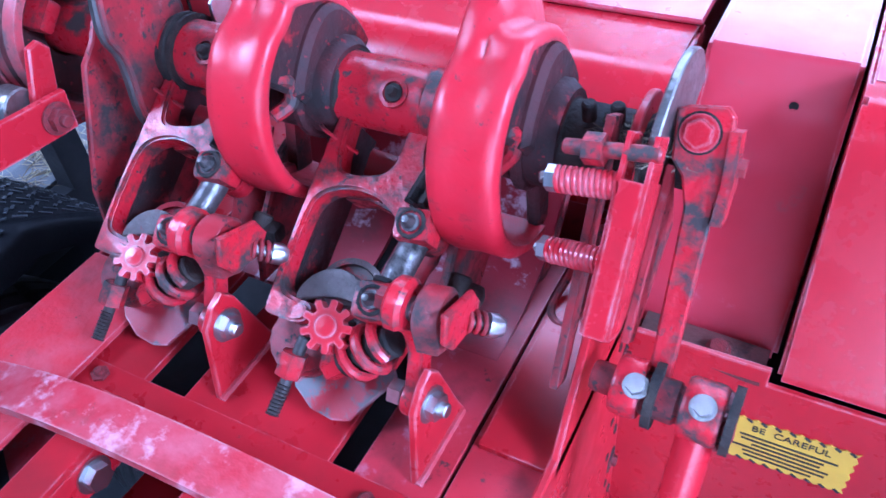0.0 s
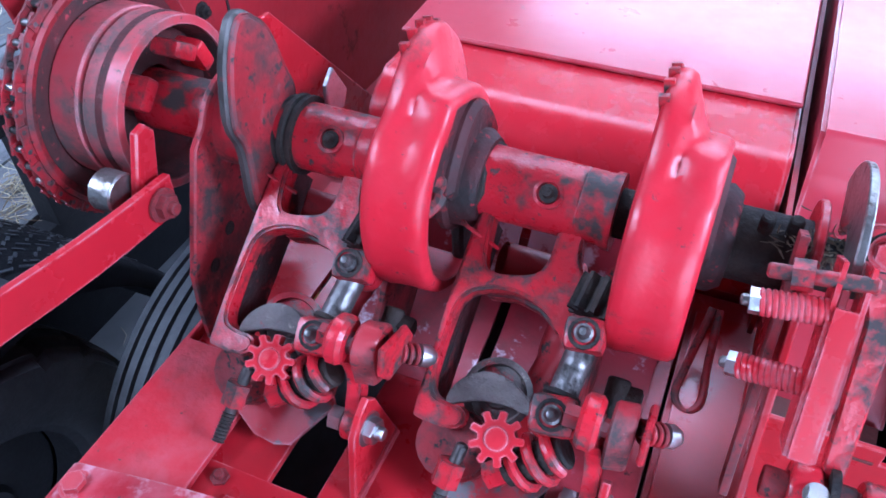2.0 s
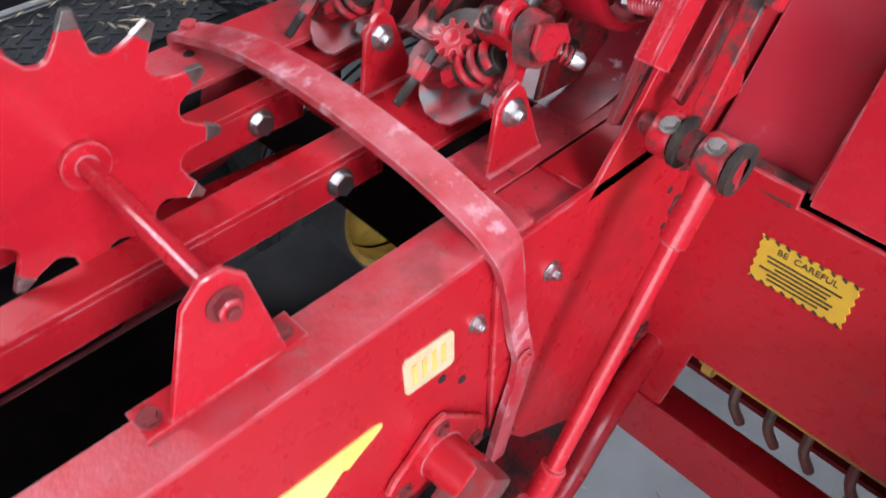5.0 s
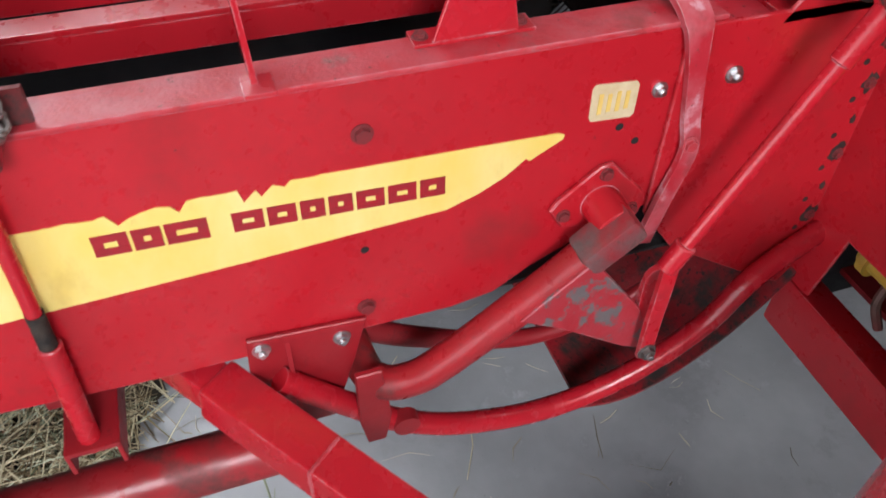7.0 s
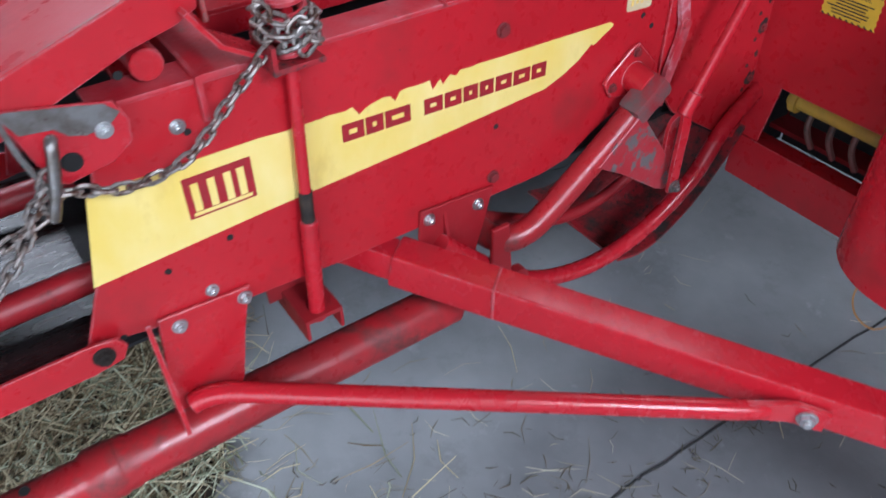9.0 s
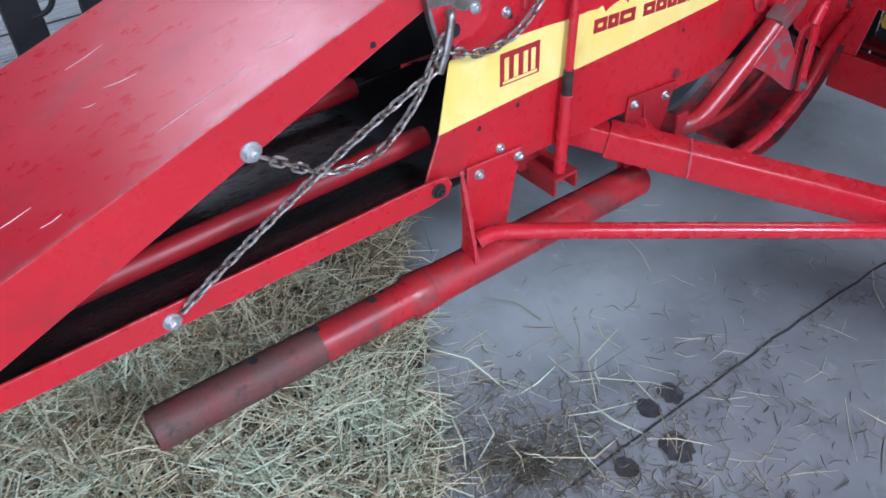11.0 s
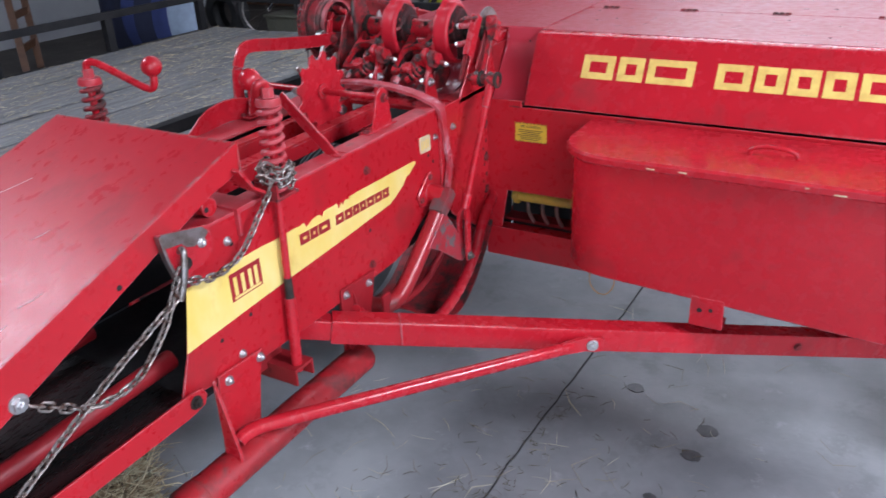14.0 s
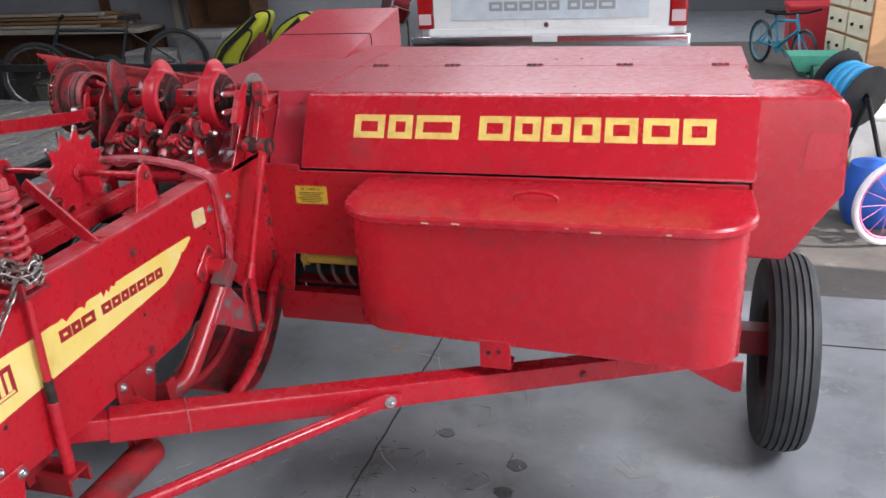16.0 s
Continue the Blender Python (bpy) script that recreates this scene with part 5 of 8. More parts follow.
for x0, x1, y0, y1 in ((-0.292, -0.150, -0.272, -0.06), (-0.475, -0.405, -0.27, 0.12), (-0.40, -0.335, -0.262, 0.10), (-0.128, -0.062, -0.272, 0.05), (-0.059, 0.0, -0.272, 0.10)):
    bm = B()
    add_box(bm, ((x0 + x1) / 2, (y0 + y1) / 2, 1.076), (x1 - x0, y1 - y0, 0.008), bevel=0.0015)
    if deck is None:
        deck = part("knotter_deck", bm, red_panel, baler, "red deck plates with needle slots below the knotters")
    else:
        part("deck_plate", bm, deck_sheen if x0 > -0.2 else red_panel, deck)
# black sheet stands in for the shade seen through the needle slots
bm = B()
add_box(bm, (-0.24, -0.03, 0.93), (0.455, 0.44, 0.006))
part("slot_shade_sheet", bm, hole_shade, deck)
for x0, x1 in ((-0.348, -0.224), (-0.214, -0.075)):
    bm = B()
    path = smooth_path([((x0 + x1) / 2, -0.10, 1.078), ((x0 + x1) / 2, -0.05, 1.082), ((x0 + x1) / 2, 0.0, 1.10), ((x0 + x1) / 2, 0.05, 1.15), ((x0 + x1) / 2, 0.065, 1.19)], 5)
    add_bar(bm, path, x1 - x0, 0.005, (1, 0, 0))
    part("breast_plate", bm, rubbed_sheen, deck, "curved rubbed breast plate with pale patches for its glints")
for hx, hy in ((-0.086, 0.0), (-0.042, -0.035), (-0.267, 0.0)):
    bm = B()
    add_tube(bm, smooth_path([(hx, hy + 0.07, 1.13), (hx - 0.008, hy + 0.03, 1.10), (hx - 0.012, hy, 1.088), (hx, hy - 0.012, 1.084), (hx + 0.01, hy, 1.088), (hx + 0.008, hy + 0.03, 1.10), (hx + 0.006, hy + 0.07, 1.13)], 5), 0.0035, 8)
    part("twine_hook", bm, red_grimy, deck)
for x, y in ((-0.43, -0.255), (-0.37, -0.25), (-0.105, -0.255)):
    bolt(deck, (x, y, 1.08), (0, 0, 1), 0.008, red_grimy, "deck_bolt")

# cross shaft, collars and outer end
bm = B()
add_cyl(bm, (-0.62, CY, CZ), (0.05, CY, CZ), 0.019, 24)
shaft = part("knotter_shaft", bm, grease, baler, "greasy knotter drive shaft")
bm = B()
add_lathe(bm, [(0.019, 0), (0.030, 0), (0.030, 0.018), (0.027, 0.02), (0.027, 0.075), (0.019, 0.075)], (-0.066, CY, CZ), (1, 0, 0), 28)
part("end_collar", bm, grease, shaft, "black greasy collar")
for x, r, w in ((-0.075, 0.034, 0.012), (-0.252, 0.034, 0.016), (-0.405, 0.034, 0.012)):
    bm = B()
    add_lathe(bm, [(0.019, 0), (r, 0), (r, w * 0.3), (r - 0.003, w * 0.4), (r - 0.003, w * 0.6), (r, w * 0.7), (r, w), (0.019, w)], (x, CY, CZ), (1, 0, 0), 28)
    part("thrust_washer", bm, grease, shaft)
for x, y, z in ((-0.03, -0.035, 1.288), (-0.012, -0.03, 1.287)):
    bm = B()
    add_cyl(bm, (x, y, z - 0.004), (x, y - 0.003, z + 0.012), 0.005, 10)
    part("set_screw", bm, grease, shaft)


def cam(x):
    """Knotter cam: a wide smooth rim in front, a tall nose with small teeth, a greasy face with a window and a hub inside."""
    def r_out(deg):
        nose = math.exp(-((deg - 102) / 24) ** 2) * 0.016
        dip = -math.exp(-((deg - 60) / 13) ** 2) * 0.007
        back = -max(0.0, (deg - 125) / 75) ** 1.2 * 0.045
        return 0.098 + nose + dip + back

    def r_side(deg):
        """The inner, narrower lobe: full radius in front, rounding off into the hub."""
        t = min(1.0, max(0.0, (deg - 30) / 115))
        return 0.096 - 0.044 * t ** 1.7 + 0.007 * math.exp(-((deg - 66) / 12) ** 2)
    bm = B()
    ts = list(range(-86, 216, 4))
    rows = []
    for deg in ts:
        ro, rr = r_out(deg), min(r_side(deg), r_out(deg))
        g = math.exp(-((deg - 78) / 30) ** 2)
        edge = 0.0045 * math.sin(radians(deg * 5)) * g
        rib = 0.0030 * math.sin(radians(deg * 9 + 40)) * g
        sag = 0.004 * math.exp(-((deg + 80) / 16) ** 2)
        secs = [(0.0, ro - 0.020), (0.0, ro - 0.004), (0.003, ro), (0.010, ro + 0.001 + rib * 0.3), (0.016, ro * 0.92 + rr * 0.08 + edge * 0.5 - rib), (0.021, ro * 0.66 + rr * 0.34 + edge + rib), (0.026, ro * 0.30 + rr * 0.70 + edge - rib * 0.6),
                (0.032, rr + 0.0006 + edge * 0.3), (0.039, rr + 0.0008), (0.046, rr - sag * 0.5), (0.050, rr - 0.004), (0.050, rr - 0.0105), (0.030, rr - 0.0115), (0.010, min(rr, ro) - 0.0115),
                (0.008, ro - 0.020 if ro - 0.020 < rr - 0.013 else rr - 0.013)]
        row = []
        for dx, r in secs:
            y, z = ring_pt(deg, r)
            row.append(bm.verts.new((x + dx, y, z)))
        rows.append(row)
    for a, b in zip(rows, rows[1:]):
        for k in range(len(a)):
            bm.faces.new((a[k], a[(k + 1) % len(a)], b[(k + 1) % len(b)], b[k]))
    bm.faces.new(rows[0][::-1])
    bm.faces.new(rows[-1])
    root = part("knotter_cam", bm, red_smooth, baler, "smooth red knotter cam wheel with toothed nose", 55)
    bm = B()
    web = [ring_pt(d, r_out(d) - 0.016) for d in range(40, 216, 8)] + [ring_pt(d, 0.03) for d in (230, 260, 290, 320, 350, 10, 30)]
    add_plate(bm, web, "x", x + 0.001, 0.010, 0.002)
    for d, w in ((-78, 0.02), (14, 0.024)):
        p0, p1 = ring_pt(d, 0.025), ring_pt(d, 0.092)
        add_bar(bm, [(x + 0.006, *p0), (x + 0.006, *p1)], w, 0.010, (0, -math.sin(radians(d)), -math.cos(radians(d))))
    part("cam_web", bm, red_grimy, root)
    # the outer face: closed behind and above, with an oval window in front below
    bm = B()
    face = [ring_pt(d, r_side(d) - 0.006) for d in range(30, 217, 7)] + [ring_pt(d, 0.046) for d in (225, 240, 255)] + [ring_pt(d, 0.092) for d in (262, 270, 276)] + [ring_pt(d, 0.046) for d in (286, 300, 320, 340, 360, 376)]
    add_plate(bm, face, "x", x + 0.035, 0.011, 0.003)
    part("cam_face", bm, greased, root, "black greasy face of the cam")
    bm = B()
    sh = [ring_pt(d, 0.054 + 0.012 * math.exp(-((d - 95) / 30) ** 2)) for d in range(20, 172, 8)] + [ring_pt(d, 0.036) for d in range(180, 380, 20)]
    add_plate(bm, sh, "x", x + 0.040, 0.014, 0.005)
    add_lathe(bm, [(0.019, 0), (0.040, 0), (0.040, 0.054), (0.034, 0.062), (0.019, 0.062)], (x + 0.004, CY, CZ), (1, 0, 0), 28)
    part("cam_hub", bm, greased, root, "stepped cam hub with grease")
    bm = B()
    boss_y, boss_z = ring_pt(18, 0.060)
    add_tube(bm, smooth_path([(x + 0.030, boss_y - 0.012, boss_z + 0.016), (x + 0.040, boss_y - 0.004, boss_z + 0.018), (x + 0.043, boss_y + 0.010, boss_z + 0.008), (x + 0.042, boss_y + 0.008, boss_z - 0.008), (x + 0.034, boss_y - 0.006, boss_z - 0.014)], 4), 0.006, 8)
    part("cam_lug", bm, red_worn, root)
    for k in range(5):
        bm = B()
        d = 86 + 7 * k
        p0, p1 = ring_pt(d, r_out(d) - 0.010), ring_pt(d, r_out(d) + 0.0025)
        add_bar(bm, [(x + 0.003, *p0), (x + 0.0005, *p1)], [0.0062, 0.0042], 0.007, (0, math.sin(radians(d)), math.cos(radians(d))))
        part("cam_tooth", bm, red_worn, root)
    return root


cam(-0.296)
cam(-0.113)


def star_gear(parent, at, axis, r, teeth, mat, thick=0.012):
    u, v, w = basis(axis)
    out = []
    for k in range(teeth):
        for da, rr in ((-0.5, 0.66), (-0.30, 0.68), (-0.20, 0.97), (0, 1.0), (0.20, 0.97), (0.30, 0.68)):
            a = 2 * math.pi * (k + da) / teeth
            out.append((r * rr * math.cos(a), r * rr * math.sin(a)))
    bm = B()
    o = Vector(at)
    add_prism(bm, out, o, o + w * thick)
    add_lathe(bm, [(r * 0.42, 0), (r * 0.40, 0.002), (0, 0.0028)], o + w * thick, w, 20)
    return part("star_gear", bm, mat, parent, "small bright red star gear")


DOWN, OUT = Vector((0, -0.827, -0.562)), Vector((0, -0.562, 0.827))
HUB = Vector((0, CY, CZ))


def knotter(o):
    """One knotter: cast frame on the shaft with its small gears, fingers and bolts; o moves it along the shaft.
    K(x, s, h): along the shaft, down the sloping frame, and out of the frame's plane."""
    def P(x, y, z):
        return Vector((x + o, y, z))

    def K(x, s, h=0.0):
        return HUB + DOWN * s + OUT * h + Vector((x + o, 0, 0))

    def slab(bm, outline, h0, h1, bevel=0.002):
        a, b = [bm.verts.new(K(x, s, h0)) for x, s in outline], [bm.verts.new(K(x, s, h1)) for x, s in outline]
        n = len(a)
        fa, fb = bm.faces.new(a), bm.faces.new(b[::-1])
        sides = [bm.faces.new((a[i], b[i], b[(i + 1) % n], a[(i + 1) % n])) for i in range(n)]
        bmesh.ops.recalc_face_normals(bm, faces=[fa, fb, *sides])
        bmesh.ops.bevel(bm, geom=list({e for f in (fa, fb) for e in f.edges}), offset=bevel, segments=2, affect="EDGES", clamp_overlap=True)

    def round_block(bm, c, size, turn, bevel):
        m = Matrix((Vector((1, 0, 0)), DOWN, -OUT)).transposed() @ Euler(turn).to_matrix()
        add_box(bm, c, size, m, bevel)

    # sleeve, then the open frame with its deep arm
    bm = B()
    add_lathe(bm, [(0.019, 0), (0.029, 0), (0.0305, 0.004), (0.029, 0.010), (0.0285, 0.080), (0.0275, 0.0815), (0.0285, 0.083), (0.028, 0.100), (0.030, 0.102), (0.030, 0.108), (0.019, 0.108)], P(-0.237, CY, CZ), (1, 0, 0), 32)
    root = part("knotter", bm, red_worn, baler, "cast red knotter frame, paint flaked and greasy", 50)
    rng = random.Random(5 + int(-100 * o))
    for bx in (-0.238,):
        bm = B()
        n = 36
        rows = []
        lefts = [0.002 * math.sin(0.7 * k + o * 20) + rng.uniform(-0.0008, 0.0008) for k in range(n)]
        rights = [0.010 + 0.003 * math.sin(2 * math.pi * 3 * k / n + o * 9) + rng.uniform(-0.001, 0.001) for k in range(n)]
        for k in range(n):
            a = 2 * math.pi * k / n
            rows.append([bm.verts.new(P(bx + dx, CY + rr * math.cos(a), CZ + rr * math.sin(a)))
                         for dx, rr in ((lefts[k], 0.0282), (lefts[k] + 0.002, 0.0318), (rights[k] - 0.002, 0.0312), (rights[k], 0.0282))])
        for k in range(n):
            for q in range(3):
                bm.faces.new((rows[k][q], rows[k][q + 1], rows[(k + 1) % n][q + 1], rows[(k + 1) % n][q]))
        part("grease_band", bm, grease, root)
    bm = B()
    slab(bm, rounded([(-0.231, 0.012), (-0.231, 0.186), (-0.226, 0.190), (-0.192, 0.190), (-0.190, 0.172), (-0.212, 0.172), (-0.221, 0.168), (-0.2235, 0.155), (-0.2240, 0.106), (-0.219, 0.091), (-0.205, 0.083),
              (-0.187, 0.0795), (-0.166, 0.083), (-0.148, 0.095), (-0.137, 0.112), (-0.113, 0.110), (-0.110, 0.086), (-0.132, 0.064), (-0.143, 0.048), (-0.147, 0.030), (-0.145, 0.012),
              (-0.168, 0.012), (-0.166, 0.045), (-0.170, 0.060), (-0.180, 0.066), (-0.204, 0.071), (-0.213, 0.066), (-0.217, 0.036), (-0.217, 0.012)]), -0.014, 0.008, 0.0030)
    part("frame_casting", bm, red_worn, root, "", 50)
    # recessed wall coloured much darker than the frame's red rim
    bm = B()
    slab(bm, [(-0.2305, 0.026), (-0.2305, 0.184), (-0.221, 0.184), (-0.220, 0.026)], -0.048, -0.010, 0.0015)
    part("arm_web", bm, greased, root)
    bm = B()
    slab(bm, [(-0.222, 0.182), (-0.222, 0.172), (-0.16, 0.176), (-0.155, 0.186), (-0.18, 0.188)], -0.046, -0.012, 0.0015)
    part("arm_foot", bm, red_grimy, root)
    bm = B()
    slab(bm, [(-0.208, 0.086), (-0.187, 0.082), (-0.166, 0.086), (-0.150, 0.097), (-0.146, 0.093), (-0.164, 0.077), (-0.187, 0.073), (-0.208, 0.077)], -0.038, -0.012, 0.0012)
    part("bridge_web", bm, red_worn, root)

    # lugs with the bare shaft between, and the pinion above
    for c, size in (((-0.124, 0.098, 0.022), (0.029, 0.025, 0.029)), ((-0.128, 0.157, 0.028), (0.032, 0.028, 0.032))):
        bm = B()
        round_block(bm, K(*c), size, (0, 0, radians(-8)), 0.007)
        part("bearing_lug", bm, red_worn, root)
        bm = B()
        top = K(c[0], c[1], c[2] + size[2] / 2 - 0.001)
        add_lathe(bm, [(0.0068, 0), (0.0068, 0.003), (0.0050, 0.004), (0.0042, 0.008), (0.0026, 0.010), (0.0026, 0.0115), (0, 0.012)], top, OUT, 12)
        part("grease_nipple", bm, grimy_steel, root)
        bm = B()
        add_lathe(bm, [(0.0115, -0.001), (0.011, 0.0015), (0.0085, 0.002)], top, OUT, 14)
        part("nipple_grime", bm, grease, root)
    bm = B()
    add_cyl(bm, K(-0.124, 0.106, 0.018), K(-0.128, 0.150, 0.024), 0.0105, 24)
    part("hook_shaft", bm, grimy_steel, root, "bare steel shaft with dark grime")
    bm = B()
    add_lathe(bm, [(0.0105, 0), (0.0135, 0.001), (0.014, 0.004), (0.0105, 0.006)], K(-0.1272, 0.140, 0.0225), K(0, 0.044, 0.006) - K(0.004, 0, 0), 22)
    part("shaft_collar", bm, grease, root)
    bm = B()
    pin = []
    for k in range(9):
        for da, rr in ((-0.5, 0.0105), (-0.30, 0.0115), (-0.16, 0.0175), (0.12, 0.0175), (0.26, 0.0115)):
            a = 2 * math.pi * (k + da) / 9
            pin.append((rr * math.cos(a), rr * math.sin(a)))
    add_prism(bm, pin, K(-0.122, 0.056, 0.012), K(-0.126, 0.084, 0.016))
    part("bevel_pinion", bm, grease, root, "greasy ridged pinion")
    bm = B()
    add_cyl(bm, K(-0.095, 0.116, -0.016), K(-0.095, 0.146, -0.016), 0.0085, 14)
    add_box(bm, K(-0.088, 0.128, -0.020), (0.024, 0.015, 0.015), None, 0.004)
    part("hook_block", bm, grease, root)
    bm = B()
    add_lathe(bm, [(0.0072, 0), (0.0072, 0.003), (0.0045, 0.004), (0.0035, 0.010), (0, 0.011)], P(-0.178, -0.042, 1.276), (0, -0.7, 0.75), 12)
    part("grease_nipple", bm, grease, root)
    bm = B()
    add_lathe(bm, [(0.0115, -0.004), (0.0115, 0.0025), (0.0085, 0.003), (0.0075, -0.002)], P(-0.178, -0.042, 1.276), (0, -0.7, 0.75), 18)
    part("nipple_boss", bm, red_worn, root)

    # star gear, its bracket and the worm
    star_gear(root, K(-0.162, 0.184, 0.020), OUT + V(0.12, 0, 0), 0.0195, 9, red_clean, 0.011)
    bm = B()
    add_cyl(bm, K(-0.163, 0.184, -0.006), K(-0.162, 0.184, 0.022), 0.011, 16)
    part("star_shaft", bm, grease, root)
    bm = B()
    slab(bm, [(-0.196 + 0.030 * math.cos(a), 0.200 + 0.027 * math.sin(a)) for a in [2 * math.pi * k / 18 for k in range(18)]], -0.022, -0.006, 0.003)
    part("bracket_disc", bm, red_grimy, root)
    ax0, ax1 = K(-0.114, 0.176, 0.016), K(-0.152, 0.203, 0.002)
    bm = B()
    add_cyl(bm, ax0, ax1, 0.0125, 18)
    part("worm_core", bm, grease, root)
    bm = B()
    add_spring(bm, ax0.lerp(ax1, 0.10), ax0.lerp(ax1, 0.92), 0.0165, 0.0042, 2.7, 8)
    part("worm", bm, red_worn, root, "worn worm thread with greasy flanks")
    bm = B()
    add_prism(bm, hexagon(0.0105), ax1, K(-0.164, 0.212, -0.002))
    part("worm_nut", bm, red_worn, root)

    # twine disc in the big window
    bm = B()
    tilt = (OUT + V(0.25, 0, 0)).normalized()
    add_lathe(bm, [(0, 0), (0.025, 0), (0.027, 0.003), (0.027, 0.007), (0.022, 0.009), (0.021, 0.006), (0.012, 0.006), (0.011, 0.013), (0, 0.013)], K(-0.180, 0.154, -0.026), tilt, 30)
    part("twine_disc", bm, dusty_grease, root, "grimy round twine disc")
    bm = B()
    slab(bm, rounded([(-0.212, 0.176), (-0.208, 0.156), (-0.192, 0.142), (-0.172, 0.140), (-0.150, 0.152), (-0.146, 0.164), (-0.166, 0.160), (-0.190, 0.164)]), -0.006, 0.002, 0.001)
    part("cleaner_finger", bm, dusty_grease, root)

    # tucker clevis: two rounded lobes, the front one running down to the gusset bolt
    cy, cz = -0.178, 1.214
    bm = B()
    add_plate(bm, [(cy + 0.0195 * math.cos(a) + (0.003 if math.sin(a) < -0.3 else 0), cz + 0.0195 * math.sin(a)) for a in [2 * math.pi * k / 26 for k in range(26)]], "x", -0.109 + o, 0.014, 0.003)
    tuck = part("tucker_clevis", bm, red_worn, root, "rounded cast clevis with pivot bolt")
    bm = B()
    add_bar(bm, smooth_path([P(-0.102, cy + 0.002, cz - 0.006), P(-0.098, -0.172, 1.192), P(-0.095, -0.176, 1.170), P(-0.093, -0.187, 1.152), P(-0.092, -0.197, 1.136)], 5), [0.030 - 0.016 * min(1, k / 9) for k in range(21)], 0.011, (0, 1, -0.4))
    add_lathe(bm, [(0, 0), (0.012, 0), (0.013, 0.002), (0.013, 0.009), (0.012, 0.011), (0, 0.011)], P(-0.098, -0.195, 1.139), (1, 0, 0), 20)
    part("clevis_arm", bm, red_worn, root)
    bm = B()
    add_plate(bm, [(cy + 0.004 + 0.0185 * math.cos(a), cz - 0.003 + 0.0185 * math.sin(a)) for a in [math.pi * k / 12 for k in range(13)]] + [(cy - 0.012, 1.186), (cy + 0.004, 1.178), (cy + 0.024, 1.180)],
              "x", -0.090 + o, 0.016, 0.002)
    for v_ in bm.verts:
        if v_.co.x > -0.080 + o:
            v_.co.z, v_.co.y = v_.co.z - 0.004, v_.co.y + 0.005
    part("spring_lobe", bm, red_grimy, root)
    bm = B()
    add_plate(bm, [(cy - 0.008, 1.228), (cy + 0.030, 1.214), (cy + 0.038, 1.196), (cy + 0.022, 1.184), (cy - 0.004, 1.190), (cy - 0.014, 1.206)], "x", -0.069 + o, 0.005, 0.0015)
    part("clevis_cheek", bm, red_worn, root)
    bolt(root, P(-0.095, cy, cz), (1, -0.1, 0.05), 0.0062, zinc, "pivot_bolt")
    bm = B()
    add_prism(bm, hexagon(0.0085), P(-0.119, cy, cz), P(-0.109, cy, cz))
    part("pivot_nut", bm, red_grimy, root)
    bm = B()
    add_cyl(bm, P(-0.072, -0.160, 1.196), P(-0.049, -0.145, 1.182), 0.0045, 10)
    part("spring_bolt", bm, steel, root, "bolt with a short coil spring")
    bm = B()
    add_spring(bm, P(-0.072, -0.160, 1.196), P(-0.056, -0.1495, 1.186), 0.0070, 0.0018, 4)
    part("bolt_spring", bm, red_grimy, root)
    bm = B()
    add_lathe(bm, [(0, 0), (0.0085, 0), (0.0085, 0.007), (0.006, 0.012), (0, 0.014)], P(-0.056, -0.1495, 1.186), (0.75, 0.5, -0.45), 14)
    part("acorn_nut", bm, zinc, root)

    # gusset welded to the deck, with its big bolt
    bm = B()
    add_plate(bm, [(-0.226, 1.079), (-0.150, 1.079), (-0.156, 1.092), (-0.178, 1.156), (-0.188, 1.168), (-0.200, 1.164), (-0.214, 1.150)], "x", -0.086 + o, 0.006, 0.001)
    gus = part("gusset_plate", bm, red_panel, root, "welded gusset plate")
    bm = B()
    add_tube(bm, [P(-0.079, y, 1.0805 + 0.001 * (k % 2)) for k, y in enumerate([-0.226 + 0.0055 * q for q in range(14)])], 0.0032, 6)
    part("weld_bead", bm, red_dusty, gus)
    bolt(root, P(-0.080, -0.195, 1.140), (1, -0.1, 0.05), 0.0105, zinc, "gusset_bolt")
    bm = B()
    add_cyl(bm, P(-0.112, -0.195, 1.139), P(-0.08, -0.195, 1.140), 0.006, 12)
    add_prism(bm, hexagon(0.010), P(-0.110, -0.195, 1.139), P(-0.100, -0.195, 1.1395))
    part("gusset_nut", bm, zinc, root)

    # lower sheet, stud nut and stud
    bm = B()
    slab(bm, [(-0.205, 0.188), (-0.213, 0.203), (-0.211, 0.220), (-0.199, 0.236), (-0.180, 0.247), (-0.160, 0.249), (-0.146, 0.245), (-0.120, 0.204), (-0.132, 0.188)], -0.030, -0.0265, 0.0008)
    part("stripper_sheet", bm, red_sheet, root, "rounded red sheet scuffed to bare metal")
    bm = B()
    add_prism(bm, hexagon(0.0105), K(-0.190, 0.210, 0.006), K(-0.192, 0.228, 0.002))
    part("stud_nut", bm, red_worn, root)
    bm = B()
    add_cyl(bm, K(-0.186, 0.196, 0.008), K(-0.196, 0.258, -0.004), 0.0048, 12)
    for k in range(9):
        q = K(-0.1925, 0.235, 0.001).lerp(K(-0.196, 0.258, -0.004), k / 8)
        add_lathe(bm, [(0.0048, 0), (0.0058, 0.0007), (0.0048, 0.0014)], q, DOWN, 12)
    part("threaded_stud", bm, dark_iron, root)
    # wire and twine arm behind the window
    bm = B()
    add_tube(bm, smooth_path([P(-0.246, -0.05, 1.243), P(-0.236, -0.062, 1.244), P(-0.222, -0.064, 1.238), P(-0.210, -0.058, 1.224)], 5), 0.0018, 6)
    part("cotter_wire", bm, red_worn, root)
    bm = B()
    add_tube(bm, [P(-0.208, -0.052, 1.206), P(-0.150, -0.030, 1.182)], [0.016, 0.017], 18, False)
